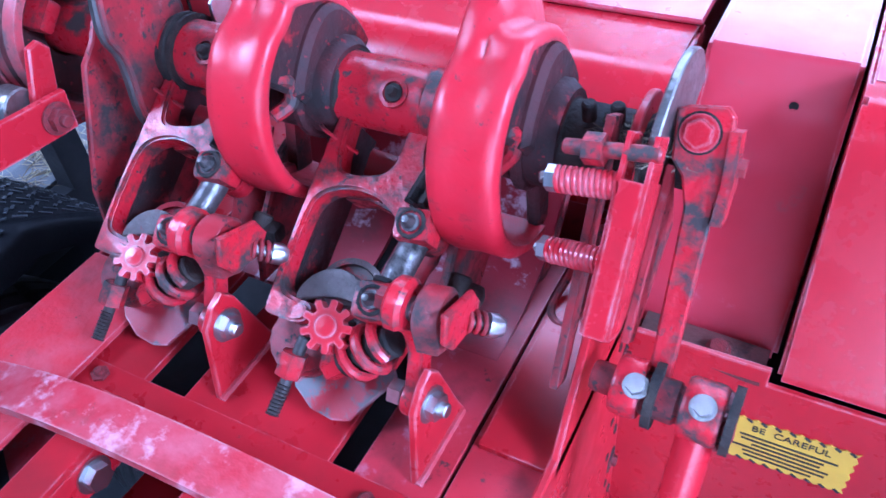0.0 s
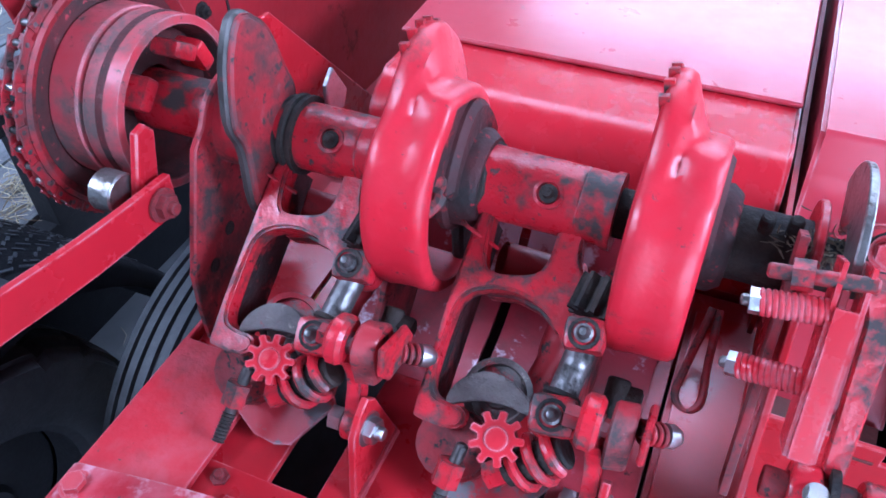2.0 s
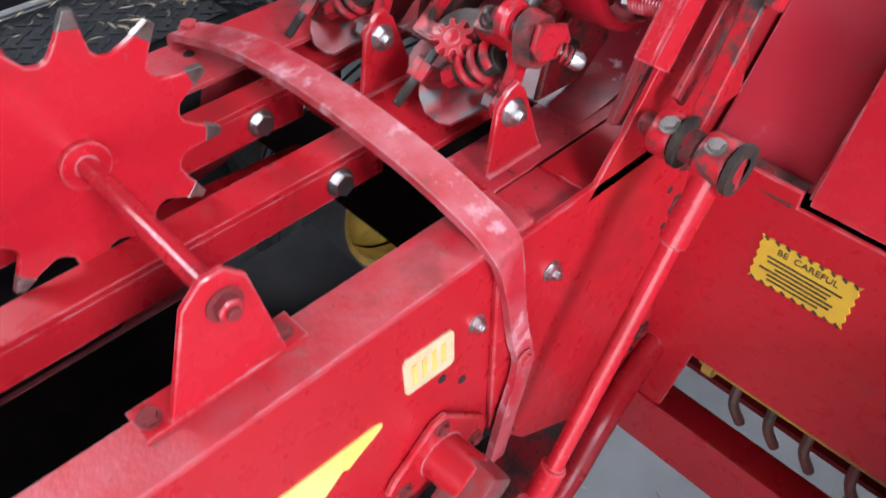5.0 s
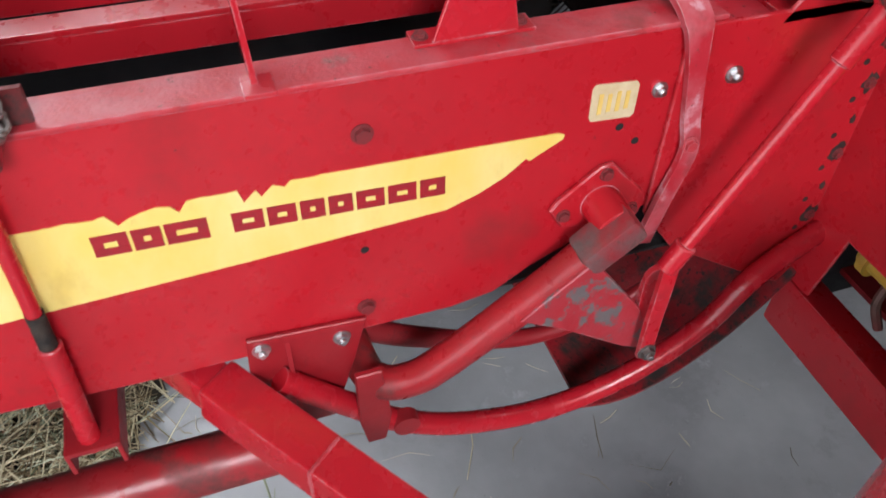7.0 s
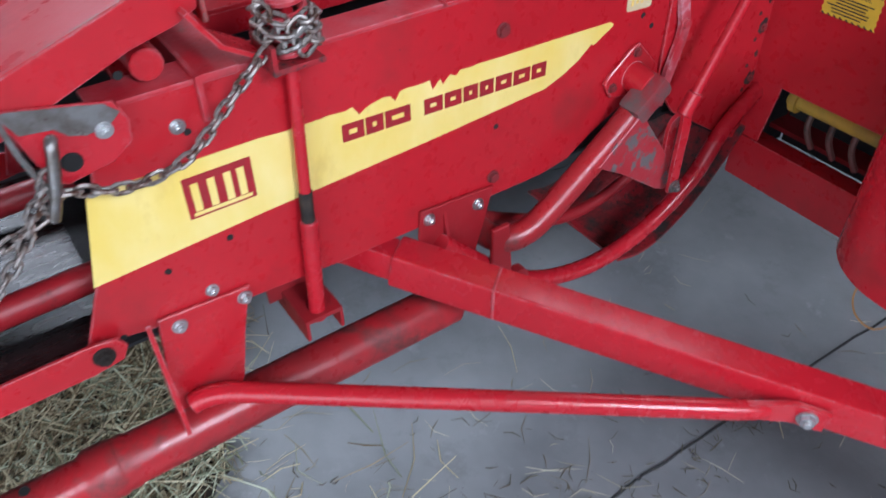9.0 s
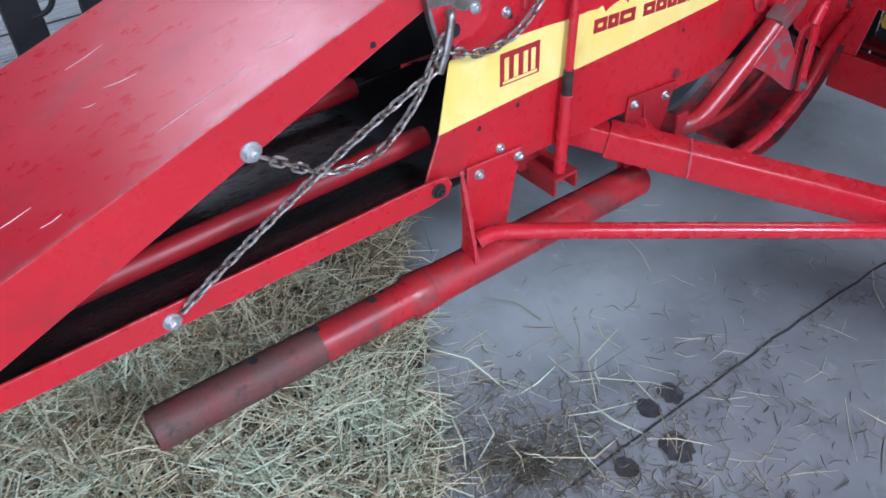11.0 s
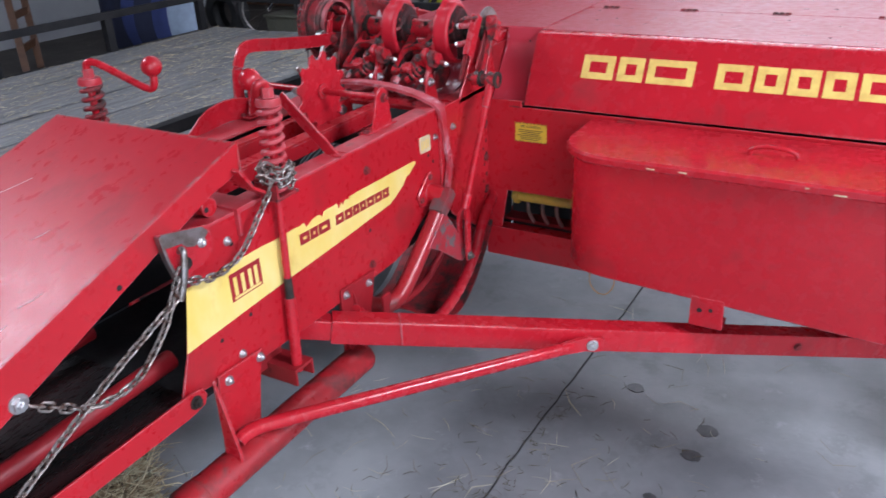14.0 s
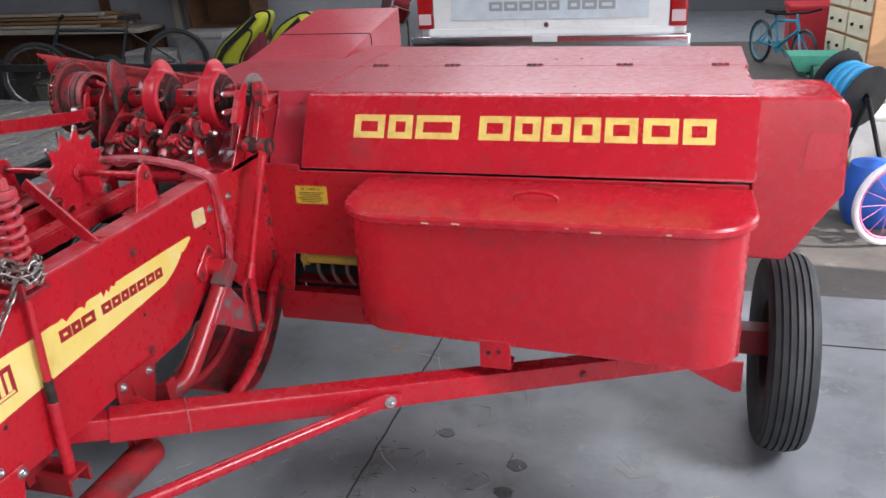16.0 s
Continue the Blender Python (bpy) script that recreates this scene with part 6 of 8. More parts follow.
    add_tube(bm, [P(-0.209, -0.052, 1.206), P(-0.150, -0.030, 1.182)], [0.0135, 0.0145], 18, False)
    part("roller_tube", bm, red_shaded, root)
    bm = B()
    add_tube(bm, smooth_path([P(-0.155, -0.04, 1.20), P(-0.15, -0.06, 1.16), P(-0.16, -0.09, 1.12), P(-0.175, -0.10, 1.09)], 5), [0.014] * 8 + [0.011] * 8, 10)
    part("bill_hook", bm, red_grimy, root)
    bm = B()
    add_plate(bm, [(-0.02, 1.20), (-0.05, 1.19), (-0.10, 1.13), (-0.11, 1.09), (-0.04, 1.085), (0.0, 1.12)], "x", -0.128 + o, 0.008, 0.002)
    part("tucker_finger", bm, red_grimy, root)


knotter(0.0)
knotter(-0.181)

# end plates carrying the shaft
bm = B()
pl = [(-0.185, 1.079), (-0.17, 1.10), (-0.125, 1.16), (-0.085, 1.22)] + [ring_pt(d, 0.043) for d in range(-10, 200, 15)] + [(0.03, 1.20), (0.06, 1.13), (0.07, 1.079)]
add_plate(bm, pl, "x", 0.001, 0.006, 0.001)
add_box(bm, (-0.026, -0.055, 1.083), (0.055, 0.25, 0.006), bevel=0.001)
endp = part("knotter_end_plate", bm, red_panel, baler, "flared red end plate carrying the knotter shaft")
bm = B()
add_box(bm, (-0.008, -0.096, 1.22), (0.006, 0.022, 0.19), Euler((radians(-28), 0, 0)).to_matrix(), 0.001)
part("adjuster_strip", bm, red_grimy, endp, "thin worn adjuster strip")
bm = B()
pl = [(-0.13, 1.072), (-0.02, 1.08), (0.03, 1.13), (0.03, 1.23)] + [ring_pt(d, 0.05) for d in range(190, 15, -15)] + [(-0.084, 1.265), (-0.11, 1.20), (-0.126, 1.158), (-0.130, 1.116)]
add_plate(bm, pl[::-1], "x", -0.470, 0.007, 0.0015)
farp = part("knotter_end_plate", bm, red_grimy, baler, "tall red plate behind the trip lever")
for y, z in ((-0.10, 1.15), (-0.07, 1.17), (-0.045, 1.12)):
    dot(farp, (-0.4628, y, z), (1, 0, 0), 0.006, grease, "plate_hole")
bm = B()
add_lathe(bm, [(0.019, 0), (0.040, 0), (0.038, 0.02), (0.030, 0.026), (0.019, 0.026)], (-0.463, CY, CZ), (1, 0, 0), 26)
part("bearing_boss", bm, red_grimy, farp)

# oval tucker cam at the far end of the knotters
bm = B()
ov = [(p.x, p.y) for p in smooth_path([(-0.044, 1.378, 0), (-0.024, 1.357, 0), (-0.010, 1.315, 0), (-0.002, 1.289, 0), (-0.014, 1.272, 0), (-0.042, 1.256, 0), (-0.060, 1.212, 0), (-0.074, 1.204, 0), (-0.084, 1.225, 0),
                                       (-0.082, 1.275, 0), (-0.090, 1.305, 0), (-0.080, 1.350, 0), (-0.064, 1.377, 0), (-0.052, 1.381, 0)], 4)]
add_plate(bm, ov, "x", -0.4245, 0.0085, 0.002)
tuck = part("tucker_cam", bm, dark_iron, shaft, "flat oval cam plate with dark rubbed edge")
mid_y, mid_z = sum(p[0] for p in ov) / len(ov), sum(p[1] for p in ov) / len(ov)
bm = B()
add_plate(bm, [(mid_y + (y - mid_y) * 0.96, mid_z + (z - mid_z) * 0.98) for y, z in ov], "x", -0.4162, 0.0045, 0.0035)
part("cam_face", bm, red_grimy, tuck, "red painted face with black grime")
bm = B()
add_plate(bm, [(0.004, 1.292), (0.018, 1.302), (0.036, 1.272), (0.028, 1.258), (0.004, 1.266)], "x", -0.392, 0.005, 0.001)
part("grease_tab", bm, zinc, shaft, "bare galvanised tab")

# drums and chain sprocket
bm = B()
add_lathe(bm, [(0.02, 0), (0.076, 0), (0.079, 0.003), (0.079, 0.031), (0.0775, 0.0325), (0.060, 0.033), (0.060, 0.0365), (0.0765, 0.037), (0.078, 0.0385), (0.078, 0.074), (0.070, 0.074), (0.066, 0.046), (0.03, 0.042)],
          (-0.60, CY, CZ), (1, 0, 0), 48)
drum = part("clutch_drum", bm, red_drum, baler, "open red clutch drum with a dark rubbed band")
bm = B()
add_lathe(bm, [(0.0778, 0.051), (0.0785, 0.0515), (0.0785, 0.0585), (0.0778, 0.059)], (-0.60, CY, CZ), (1, 0, 0), 48)
part("rubbed_band", bm, grimy_brown, drum, "dark rubbed band")
# inside of the drum coloured darker than its outer face
bm = B()
add_lathe(bm, [(0.030, 0.044), (0.0655, 0.048), (0.0692, 0.072), (0.0688, 0.073), (0.0640, 0.050), (0.030, 0.047)], (-0.60, CY, CZ), (1, 0, 0), 48)
part("drum_inside", bm, grimy_brown, drum, "dark brown inside of the drum")
bm = B()
add_cyl(bm, (-0.56, CY, CZ), (-0.47, CY, CZ), 0.027, 24)
part("clutch_sleeve", bm, red_worn, drum)
for d, r in ((118, 0.046), (150, 0.050), (40, 0.044)):
    bm = B()
    dy, dz = ring_pt(d, r)
    add_box(bm, (-0.538, dy, dz), (0.030, 0.016, 0.030), Euler((radians(-d - 8), 0, 0)).to_matrix(), 0.005)
    part("clutch_dog", bm, red_worn, drum)
bm = B()
out = []
NT = 36
for k in range(NT):
    for da, r in ((-0.5, 0.104), (-0.2, 0.113), (0.2, 0.113), (0.5, 0.104)):
        a = 2 * math.pi * (k + da) / NT
        out.append((CY + r * math.cos(a), CZ + r * math.sin(a)))
add_plate(bm, out, "x", -0.602, 0.006, 0.001)
add_lathe(bm, [(0.094, 0.004), (0.098, 0.010), (0.104, 0.012), (0.1075, 0.010), (0.1085, 0.004), (0.1085, 0.0)], (-0.600, CY, CZ), (1, 0, 0), 60)
spr = part("sprocket", bm, red_grimy, baler, "red sprocket wrapped by a roller chain")
# disc coloured darker than the red rim around it
bm = B()
add_lathe(bm, [(0.02, 0), (0.094, 0), (0.097, 0.003), (0.096, 0.007), (0.088, 0.007), (0.080, 0.004), (0.02, 0.004)], (-0.600, CY, CZ), (1, 0, 0), 60)
part("sprocket_disc", bm, grimy_brown, spr, "dark brown dished disc")


def roller_chain(parent, pts, x):
    """A roller chain along points in the y-z plane: side links in pairs, with rollers."""
    for i in range(len(pts) - 1):
        (y0, z0), (y1, z1) = pts[i], pts[i + 1]
        d = Vector((0, y1 - y0, z1 - z0)).normalized()
        bm = B()
        w = 0.0055 if i % 2 else 0.0075
        for s in (-1, 1):
            add_bar(bm, [Vector((x + s * w, y0, z0)) - d * 0.005, Vector((x + s * w, (y0 + y1) / 2, (z0 + z1) / 2)), Vector((x + s * w, y1, z1)) + d * 0.005],
                    [0.0100, 0.0066, 0.0100], 0.0018, (0, -d.z, d.y))
        part("chain_link", bm, red_grimy, parent)
        bm = B()
        add_cyl(bm, (x - 0.0085, y0, z0), (x + 0.0085, y0, z0), 0.0031, 10)
        part("chain_roller", bm, steel if i % 5 == 0 else grimy_steel, parent)


ch = [(CY + 0.1125 * math.cos(radians(a)), CZ + 0.1125 * math.sin(radians(a))) for a in range(285, 75, -9)]
y_end, z_end = ch[-1]
ch += [(y_end + 0.018 * k, z_end - 0.00504 * k) for k in range(1, 33)]
roller_chain(spr, ch, -0.599)

# chain guard wall running forward from the sprocket
# guard takes the darker red for the shade along its inside
bm = B()
add_plate(bm, [(-0.073, 1.393), (-0.061, 1.33), (-0.01, 1.30), (0.10, 1.02), (1.45, 0.72), (1.45, 0.965), (0.75, 1.168), (0.235, 1.311), (0.05, 1.361)], "x", -0.646, 0.006, 0.001)
guard = part("chain_guard", bm, red_shaded, baler, "long red chain guard wall")
bm = B()
add_bar(bm, smooth_path([(-0.655, -0.078, 1.396), (-0.655, 0.05, 1.362), (-0.655, 0.42, 1.262), (-0.655, 0.95, 1.115)], 4), 0.024, 0.006, (1, 0, -0.5))
part("guard_lip", bm, red_panel, guard)
bm = B()
add_plate(bm, [(0.132, 1.264), (0.148, 1.263), (0.39, 0.995), (0.37, 0.985), (0.237, 1.045), (0.16, 1.15)], "x", -0.545, 0.005, 0.001)
part("guard_gusset", bm, red_panel, guard, "sloping red gusset plate")
bm = B()
add_bar(bm, [(-0.6395, 0.205, 1.315), (-0.6395, 0.205, 1.06)], 0.004, 0.0012, (0, 1, 0))
part("guard_seam", bm, grease, guard, "dark seam between the guard sheets")
bolt(guard, (-0.640, 0.16, 1.24), (1, 0, 0), 0.008, grease, "guard_bolt")
bolt(guard, (-0.640, 0.235, 1.295), (1, 0, 0), 0.008, grease, "guard_bolt")
bm = B()
add_box(bm, (-0.55, 0.75, 0.93), (0.20, 1.1, 0.02), bevel=0.002)
part("guard_floor", bm, red_shaded, guard)

# outer end: quadrant blade, hex pin, lever arm, clevis
bm = B()
q = [ring_pt(d, 0.074) for d in range(35, 165, 8)] + [ring_pt(d, 0.03) for d in range(170, 30, -20)]
add_plate(bm, q, "x", 0.020, 0.006, 0.001)
part("quadrant_blade", bm, steel, shaft, "bare steel quadrant blade")
ARM, ARM_X, ARM_N = Vector((0.053, -0.488, -0.871)), Vector((0.999, 0.026, 0.046)), Vector((0, -0.872, 0.489))


def arm_pt(x, s, h=0.0):
    return Vector((0.043, -0.045, 1.298)) + ARM_X * x + ARM * s + ARM_N * h


bm = B()
lo, hi = [], []
for x, s in ((-0.016, -0.013), (-0.010, -0.016), (0.014, -0.018), (0.019, -0.012), (0.021, 0.018), (0.017, 0.05), (0.012, 0.168), (-0.003, 0.170), (-0.001, 0.048), (-0.006, 0.028), (-0.014, 0.018)):
    lo.append(bm.verts.new(arm_pt(x, s, -0.012)))
    hi.append(bm.verts.new(arm_pt(x, s, -0.002)))
f1, f2 = bm.faces.new(lo), bm.faces.new(hi[::-1])
for i in range(len(lo)):
    bm.faces.new((lo[i], hi[i], hi[(i + 1) % len(lo)], lo[(i + 1) % len(lo)]))
bmesh.ops.recalc_face_normals(bm, faces=bm.faces)
bmesh.ops.bevel(bm, geom=list({e for f in (f1, f2) for e in f.edges}), offset=0.0015, segments=1, affect="EDGES")
arm = part("lift_arm", bm, red_worn, baler, "flat red lift arm on the shaft end")
bm = B()
add_lathe(bm, [(0, 0), (0.0138, 0), (0.0134, 0.0012), (0, 0.0014)], arm_pt(0, 0, -0.0025), ARM_N, 24)
part("nut_grime", bm, grease, arm)
bolt(arm, arm_pt(0, 0, -0.002), ARM_N, 0.0090, red_clean, "arm_nut", False)
bm = B()
add_bar(bm, [arm_pt(0.021, -0.004, -0.014), arm_pt(0.022, 0.03, -0.014), arm_pt(0.020, 0.055, -0.014)], 0.030, 0.007, ARM_N)
part("side_strip", bm, red_worn, arm)
bolt(arm, arm_pt(0.0245, 0.018, -0.012), (1, 0, 0), 0.0065, red_worn, "arm_pin", False)
bm = B()
add_box(bm, arm_pt(-0.002, 0.002, -0.026), (0.024, 0.024, 0.026), None, 0.006)
part("arm_boss", bm, grease, arm)
bm = B()
add_plate(bm, [(-0.045, 1.27), (-0.02, 1.20), (-0.10, 1.155), (-0.115, 1.17)], "x", 0.026, 0.006, 0.001)
part("arm_rib", bm, red_grimy, arm)
bm = B()
add_lathe(bm, [(0, 0), (0.010, 0), (0.011, 0.002), (0.011, 0.020), (0.0145, 0.022), (0.015, 0.026), (0.015, 0.058), (0.013, 0.060), (0.013, 0.094), (0, 0.094)], (0.014, -0.130, 1.146), (1, -0.02, 0), 22)
part("arm_pivot", bm, red_grimy, arm, "greasy pivot barrel")
for px, pr, pw in ((0.030, 0.021, 0.020), (0.076, 0.0215, 0.026)):
    bm = B()
    add_lathe(bm, [(0.012, 0), (pr - 0.002, 0), (pr, 0.003), (pr, pw - 0.003), (pr - 0.002, pw), (0.012, pw)], (px, -0.130, 1.146), (1, -0.02, 0), 24)
    part("pivot_boss", bm, red_worn, arm)
for px in (0.054, 0.1045):
    bm = B()
    add_lathe(bm, [(0.012, 0), (0.0235, 0), (0.0235, 0.006), (0.012, 0.006)], (px, -0.130, 1.146), (1, -0.02, 0), 24)
    part("pivot_seal", bm, grease, arm)
bolt(arm, (0.046, -0.142, 1.164), (0, -0.4, 0.9), 0.0065, steel, "pivot_set_bolt", False)
bolt(arm, (0.089, -0.142, 1.165), (0, -0.4, 0.9), 0.0065, steel, "pivot_set_bolt", False)
bm = B()
add_cyl(bm, (0.094, -0.129, 1.160), (0.0955, -0.130, 1.125), 0.016, 16)
part("rod_eye", bm, red_grimy, arm)

# channel bracket with the two guide springs
bm = B()
n = Vector((0, -0.82, -0.57))
c0, c1 = Vector((0.0, -0.080, 1.315)), Vector((0.0, -0.148, 1.212))
add_bar(bm, [c0 + V(0.013, 0, 0), c1 + V(0.013, 0, 0)], 0.030, 0.003, (0, 0.82, -0.55))
chb = part("spring_channel", bm, red_clean, baler, "red channel bracket holding two springs")
bm = B()
add_bar(bm, [c0 + V(0.029, 0, 0), c1 + V(0.029, 0, 0)], 0.030, 0.003, (0, 0.82, -0.55))
part("channel_flange", bm, red_clean, chb)
bm = B()
w0 = c0.lerp(c1, 0.22)
add_bar(bm, [w0 + V(0.021, -0.0135, 0.009), c1 + V(0.021, -0.0135, 0.009)], 0.0135, 0.003, (1, 0, 0))
part("channel_web", bm, red_clean, chb)
for a, b in (((-0.036, -0.107, 1.287), (0.014, -0.104, 1.292)), ((-0.036, -0.114, 1.235), (0.014, -0.122, 1.246))):
    a, b = Vector(a), Vector(b)
    bm = B()
    add_cyl(bm, a, b, 0.0038, 10)
    part("spring_rod", bm, steel, chb)
    bm = B()
    add_spring(bm, a.lerp(b, 0.22), b, 0.0072, 0.0019, 11)
    part("guide_spring", bm, red_clean, chb, "red painted coil spring")
    bm = B()
    add_prism(bm, hexagon(0.0085), a.lerp(b, 0.10), a.lerp(b, 0.24))
    part("lock_nut", bm, zinc, chb)
bm = B()
add_cyl(bm, (-0.026, -0.094, 1.304), (0.034, -0.096, 1.314), 0.005, 12)
add_prism(bm, hexagon(0.010), (-0.012, -0.0943, 1.306), (0.0, -0.0945, 1.308))
part("guide_rod", bm, red_worn, chb)

# ---- bale chute at the rear ----
SL = math.atan2(1.235 - 0.845, 1.145)


def chute_z(y):
    return 1.238 - (-1.095 - y) * math.tan(SL)


bm = B()
add_plate(bm, [(-1.095, chute_z(-1.095)), (-2.25, chute_z(-2.25)), (-2.25, chute_z(-2.25) - 0.006), (-1.095, chute_z(-1.095) - 0.006)], "x", -0.530, 0.542, 0.0015)
add_plate(bm, [(-1.095, chute_z(-1.095)), (-1.089, chute_z(-1.095) - 0.004), (-1.089, 1.165), (-1.095, 1.165)], "x", -0.530, 0.542, 0.0015)
hoodc = part("bale_chute", bm, scuffed_red, baler, "sloping scratched red bale chute hood")
for x in (0.008, -0.530):
    bm = B()
    add_plate(bm, [(-1.092, 1.238), (-2.252, chute_z(-2.252)), (-2.262, 0.755), (-2.20, 0.735), (-2.06, 0.795), (-1.327, 1.100), (-1.18, 1.158), (-1.125, 1.172), (-1.10, 1.185)], "x", x, 0.006, 0.001)
    sd = part("chute_side", bm, red_panel, hoodc)
    bm = B()
    add_plate(bm, [(-1.29, 0.772), (-1.30, 0.79), (-1.33, 0.795), (-2.19, 0.778), (-2.26, 0.772), (-2.26, 0.735), (-2.19, 0.735), (-1.34, 0.745), (-1.30, 0.752)], "x", x + 0.008, 0.006, 0.001)
    lk = part("chute_link", bm, red_panel, hoodc, "flat red lower chute bar")
    if x > 0:
        bolt(sd, (x + 0.006, -1.640, 0.979), (1, 0, 0), 0.0125)
        bolt(lk, (x + 0.014, -1.822, 0.757), (1, 0, 0), 0.011)
        bolt(lk, (x + 0.014, -1.322, 0.771), (1, 0, 0), 0.011, grease, "link_bolt")
        bolt(sd, (x + 0.006, -2.215, 0.765), (1, 0, 0), 0.009, grease, "link_bolt")
        for y, z in ((-1.20, 1.135), (-1.42, 1.075), (-1.30, 1.10)):
            dot(sd, (x + 0.0062, y, z), (1, 0, 0), 0.005)
bm = B()
add_box(bm, (-0.26, -1.76, 0.742), (0.50, 0.94, 0.005), bevel=0.001)
part("chute_floor", bm, make("polished_dark_steel", (0.07, 0.068, 0.068), 0.28, 0.85, second=(0.03, 0.028, 0.028), scale=6, amount=0.8, third=(0.12, 0.05, 0.04), third_scale=14, third_cut=0.62, bump=0.1, stretch=(3, 0.6, 1)), hoodc, "dark polished steel chute floor")
for x in (-0.12, -0.38):
    bm = B()
    add_cyl(bm, (x, -1.25, 0.79), (x, -2.1, 0.765), 0.022, 14)
    part("chute_rail", bm, red_shaded, hoodc)
for x, s in ((0.0, -1), (-0.5, 1)):
    bm = B()
    add_bar(bm, [(x, -1.02, 1.10), (x + 0.01, -1.09, 1.145), (x + 0.01, -1.12, 1.19)], 0.05, 0.006, (1, 0, 0))
    part("chute_arm", bm, red_panel, hoodc)
bm = B()
add_cyl(bm, (-0.46, -1.16, 1.12), (-0.02, -1.16, 1.12), 0.02, 14)
part("cross_tube", bm, red_panel, hoodc)
# scratches in the chute paint
rng = random.Random(8)
for k in range(11):
    y, x = rng.uniform(-2.1, -1.35), rng.uniform(-0.45, -0.02)
    L = rng.choice((0.02, 0.03, 0.04, 0.05, 0.07, 0.16))
    a = Vector((x, y, chute_z(y) + 0.0006))
    skew = rng.uniform(-0.1, 0.9)
    b = Vector((x + L * skew, y + L, chute_z(y + L) + 0.0006))
    bm = B()
    add_bar(bm, [a, a.lerp(b, 0.5) + V(0.003, 0, 0), b], [0.0004, rng.uniform(0.0008, 0.0024), 0.0004], 0.0008, (0.9, -0.45, 0))
    part("scratch", bm, plain("pale_scratch", (0.75, 0.55, 0.55), 0.5), hoodc)

# hook plate at the rear top corner
bm = B()
add_plate(bm, [(-1.330, 1.136), (-1.215, 1.112), (-1.203, 1.085), (-1.207, 1.058), (-1.232, 1.040), (-1.285, 1.030), (-1.300, 1.04)], "x", 0.0145, 0.006, 0.001)
add_box(bm, (0.007, -1.225, 1.075), (0.015, 0.035, 0.05), None, 0.002)
hk = part("hook_plate", bm, red_clean, baler, "red hook plate with bare metal edge")
bm = B()
add_bar(bm, [(0.022, -1.328, 1.134), (0.023, -1.322, 1.09), (0.025, -1.306, 1.028)], 0.012, 0.006, (1, 0, 0))
part("edge_bar", bm, steel, hk, "thin bare steel edge bar")
bm = B()
add_plate(bm, [(-1.327, 1.130), (-1.318, 1.1335), (-1.225, 1.1125), (-1.210, 1.098), (-1.222, 1.088), (-1.250, 1.082), (-1.268, 1.088), (-1.280, 1.100), (-1.313, 1.104)], "x", 0.0204, 0.001)
part("bare_edge", bm, steel, hk, "bright bare metal along the plate's top")
dot(hk, (0.0205, -1.274, 1.056), (1, 0, 0), 0.011)
bolt(hk, (0.0212, -1.232, 1.082), (1, 0, 0), 0.0075)
bm = B()
add_tube(bm, smooth_path([(0.014, -1.285, 1.085), (0.032, -1.288, 1.092), (0.036, -1.293, 1.07), (0.034, -1.303, 1.03), (0.030, -1.313, 1.0)], 6), 0.007, 10)
part("hook_rod", bm, steel, hk, "rusty bent hook")

# chain hanging from the crank to the chute
def chain(path, link=0.026, wire=0.0028, wide=0.0080):
    pts = smooth_path(path, 12)
    res, acc = [pts[0]], 0.0
    for a, b in zip(pts, pts[1:]):
        seg = (b - a).length
        while acc + seg >= link * 0.74:
            t = (link * 0.74 - acc) / seg
            a = a.lerp(b, t)
            res.append(a)
            seg = (b - a).length
            acc = 0.0
        acc += seg
    out = []
    for i in range(len(res) - 1):
        a, b = res[i], res[i + 1]
        d = (b - a).normalized()
        u, v, w = basis(d)
        s = u if i % 2 else v
        s = (s + (v if i % 2 else u) * 0.25).normalized()
        c = (a + b) / 2
        h = link / 2 - wide
        loop = []
        for k in range(14):
            an = 2 * math.pi * k / 14
            off = h if math.cos(an) > 0 else -h
            loop.append(c + d * (off + wide * math.cos(an)) + s * wide * math.sin(an))
        bm = B()
        add_tube(bm, loop, wire, 6, closed=True)
        out.append(bm)
    return out


chain_ob = thing("chain", (0.03, -1.33, 1.0), "loose rusty steel chain looped from crank to chute", "chain")
coil = [(0.016 + 0.034 * math.cos(a), -1.000 + 0.034 * math.sin(a), 1.118 + 0.050 * k / 40 + 0.008 * math.sin(3 * a)) for k, a in [(k, 0.47 * k) for k in range(41)]]
for path in (coil, [(0.032, -1.035, 1.125), (0.036, -1.085, 1.085), (0.035, -1.148, 1.027), (0.030, -1.20, 1.008), (0.030, -1.246, 1.012), (0.03, -1.297, 1.030), (0.03, -1.325, 1.01)],
             [(0.03, -1.30, 1.06), (0.033, -1.33, 1.02), (0.035, -1.356, 0.978), (0.035, -1.40, 0.935), (0.034, -1.438, 0.908), (0.032, -1.49, 0.898), (0.03, -1.542, 0.909), (0.028, -1.60, 0.95), (0.026, -1.638, 0.978)],
             [(0.032, -1.32, 1.01), (0.033, -1.512, 0.930), (0.033, -1.725, 0.822), (0.032, -1.815, 0.768)]):
    for lb in chain(path):
        part("chain_link", lb, rusty, chain_ob)

# ---- trailer standing alongside ----
trailer = thing("flatbed_trailer", (-2.7, -0.2, 0), "black steel trailer with weathered grey board deck and straw", "trailer")
TX0, TX1, TY0, TY1, TZ = -4.02, -1.34, -2.9, 2.84, 0.585
NB = 13
bw = (TX1 - TX0) / NB
rng = random.Random(21)
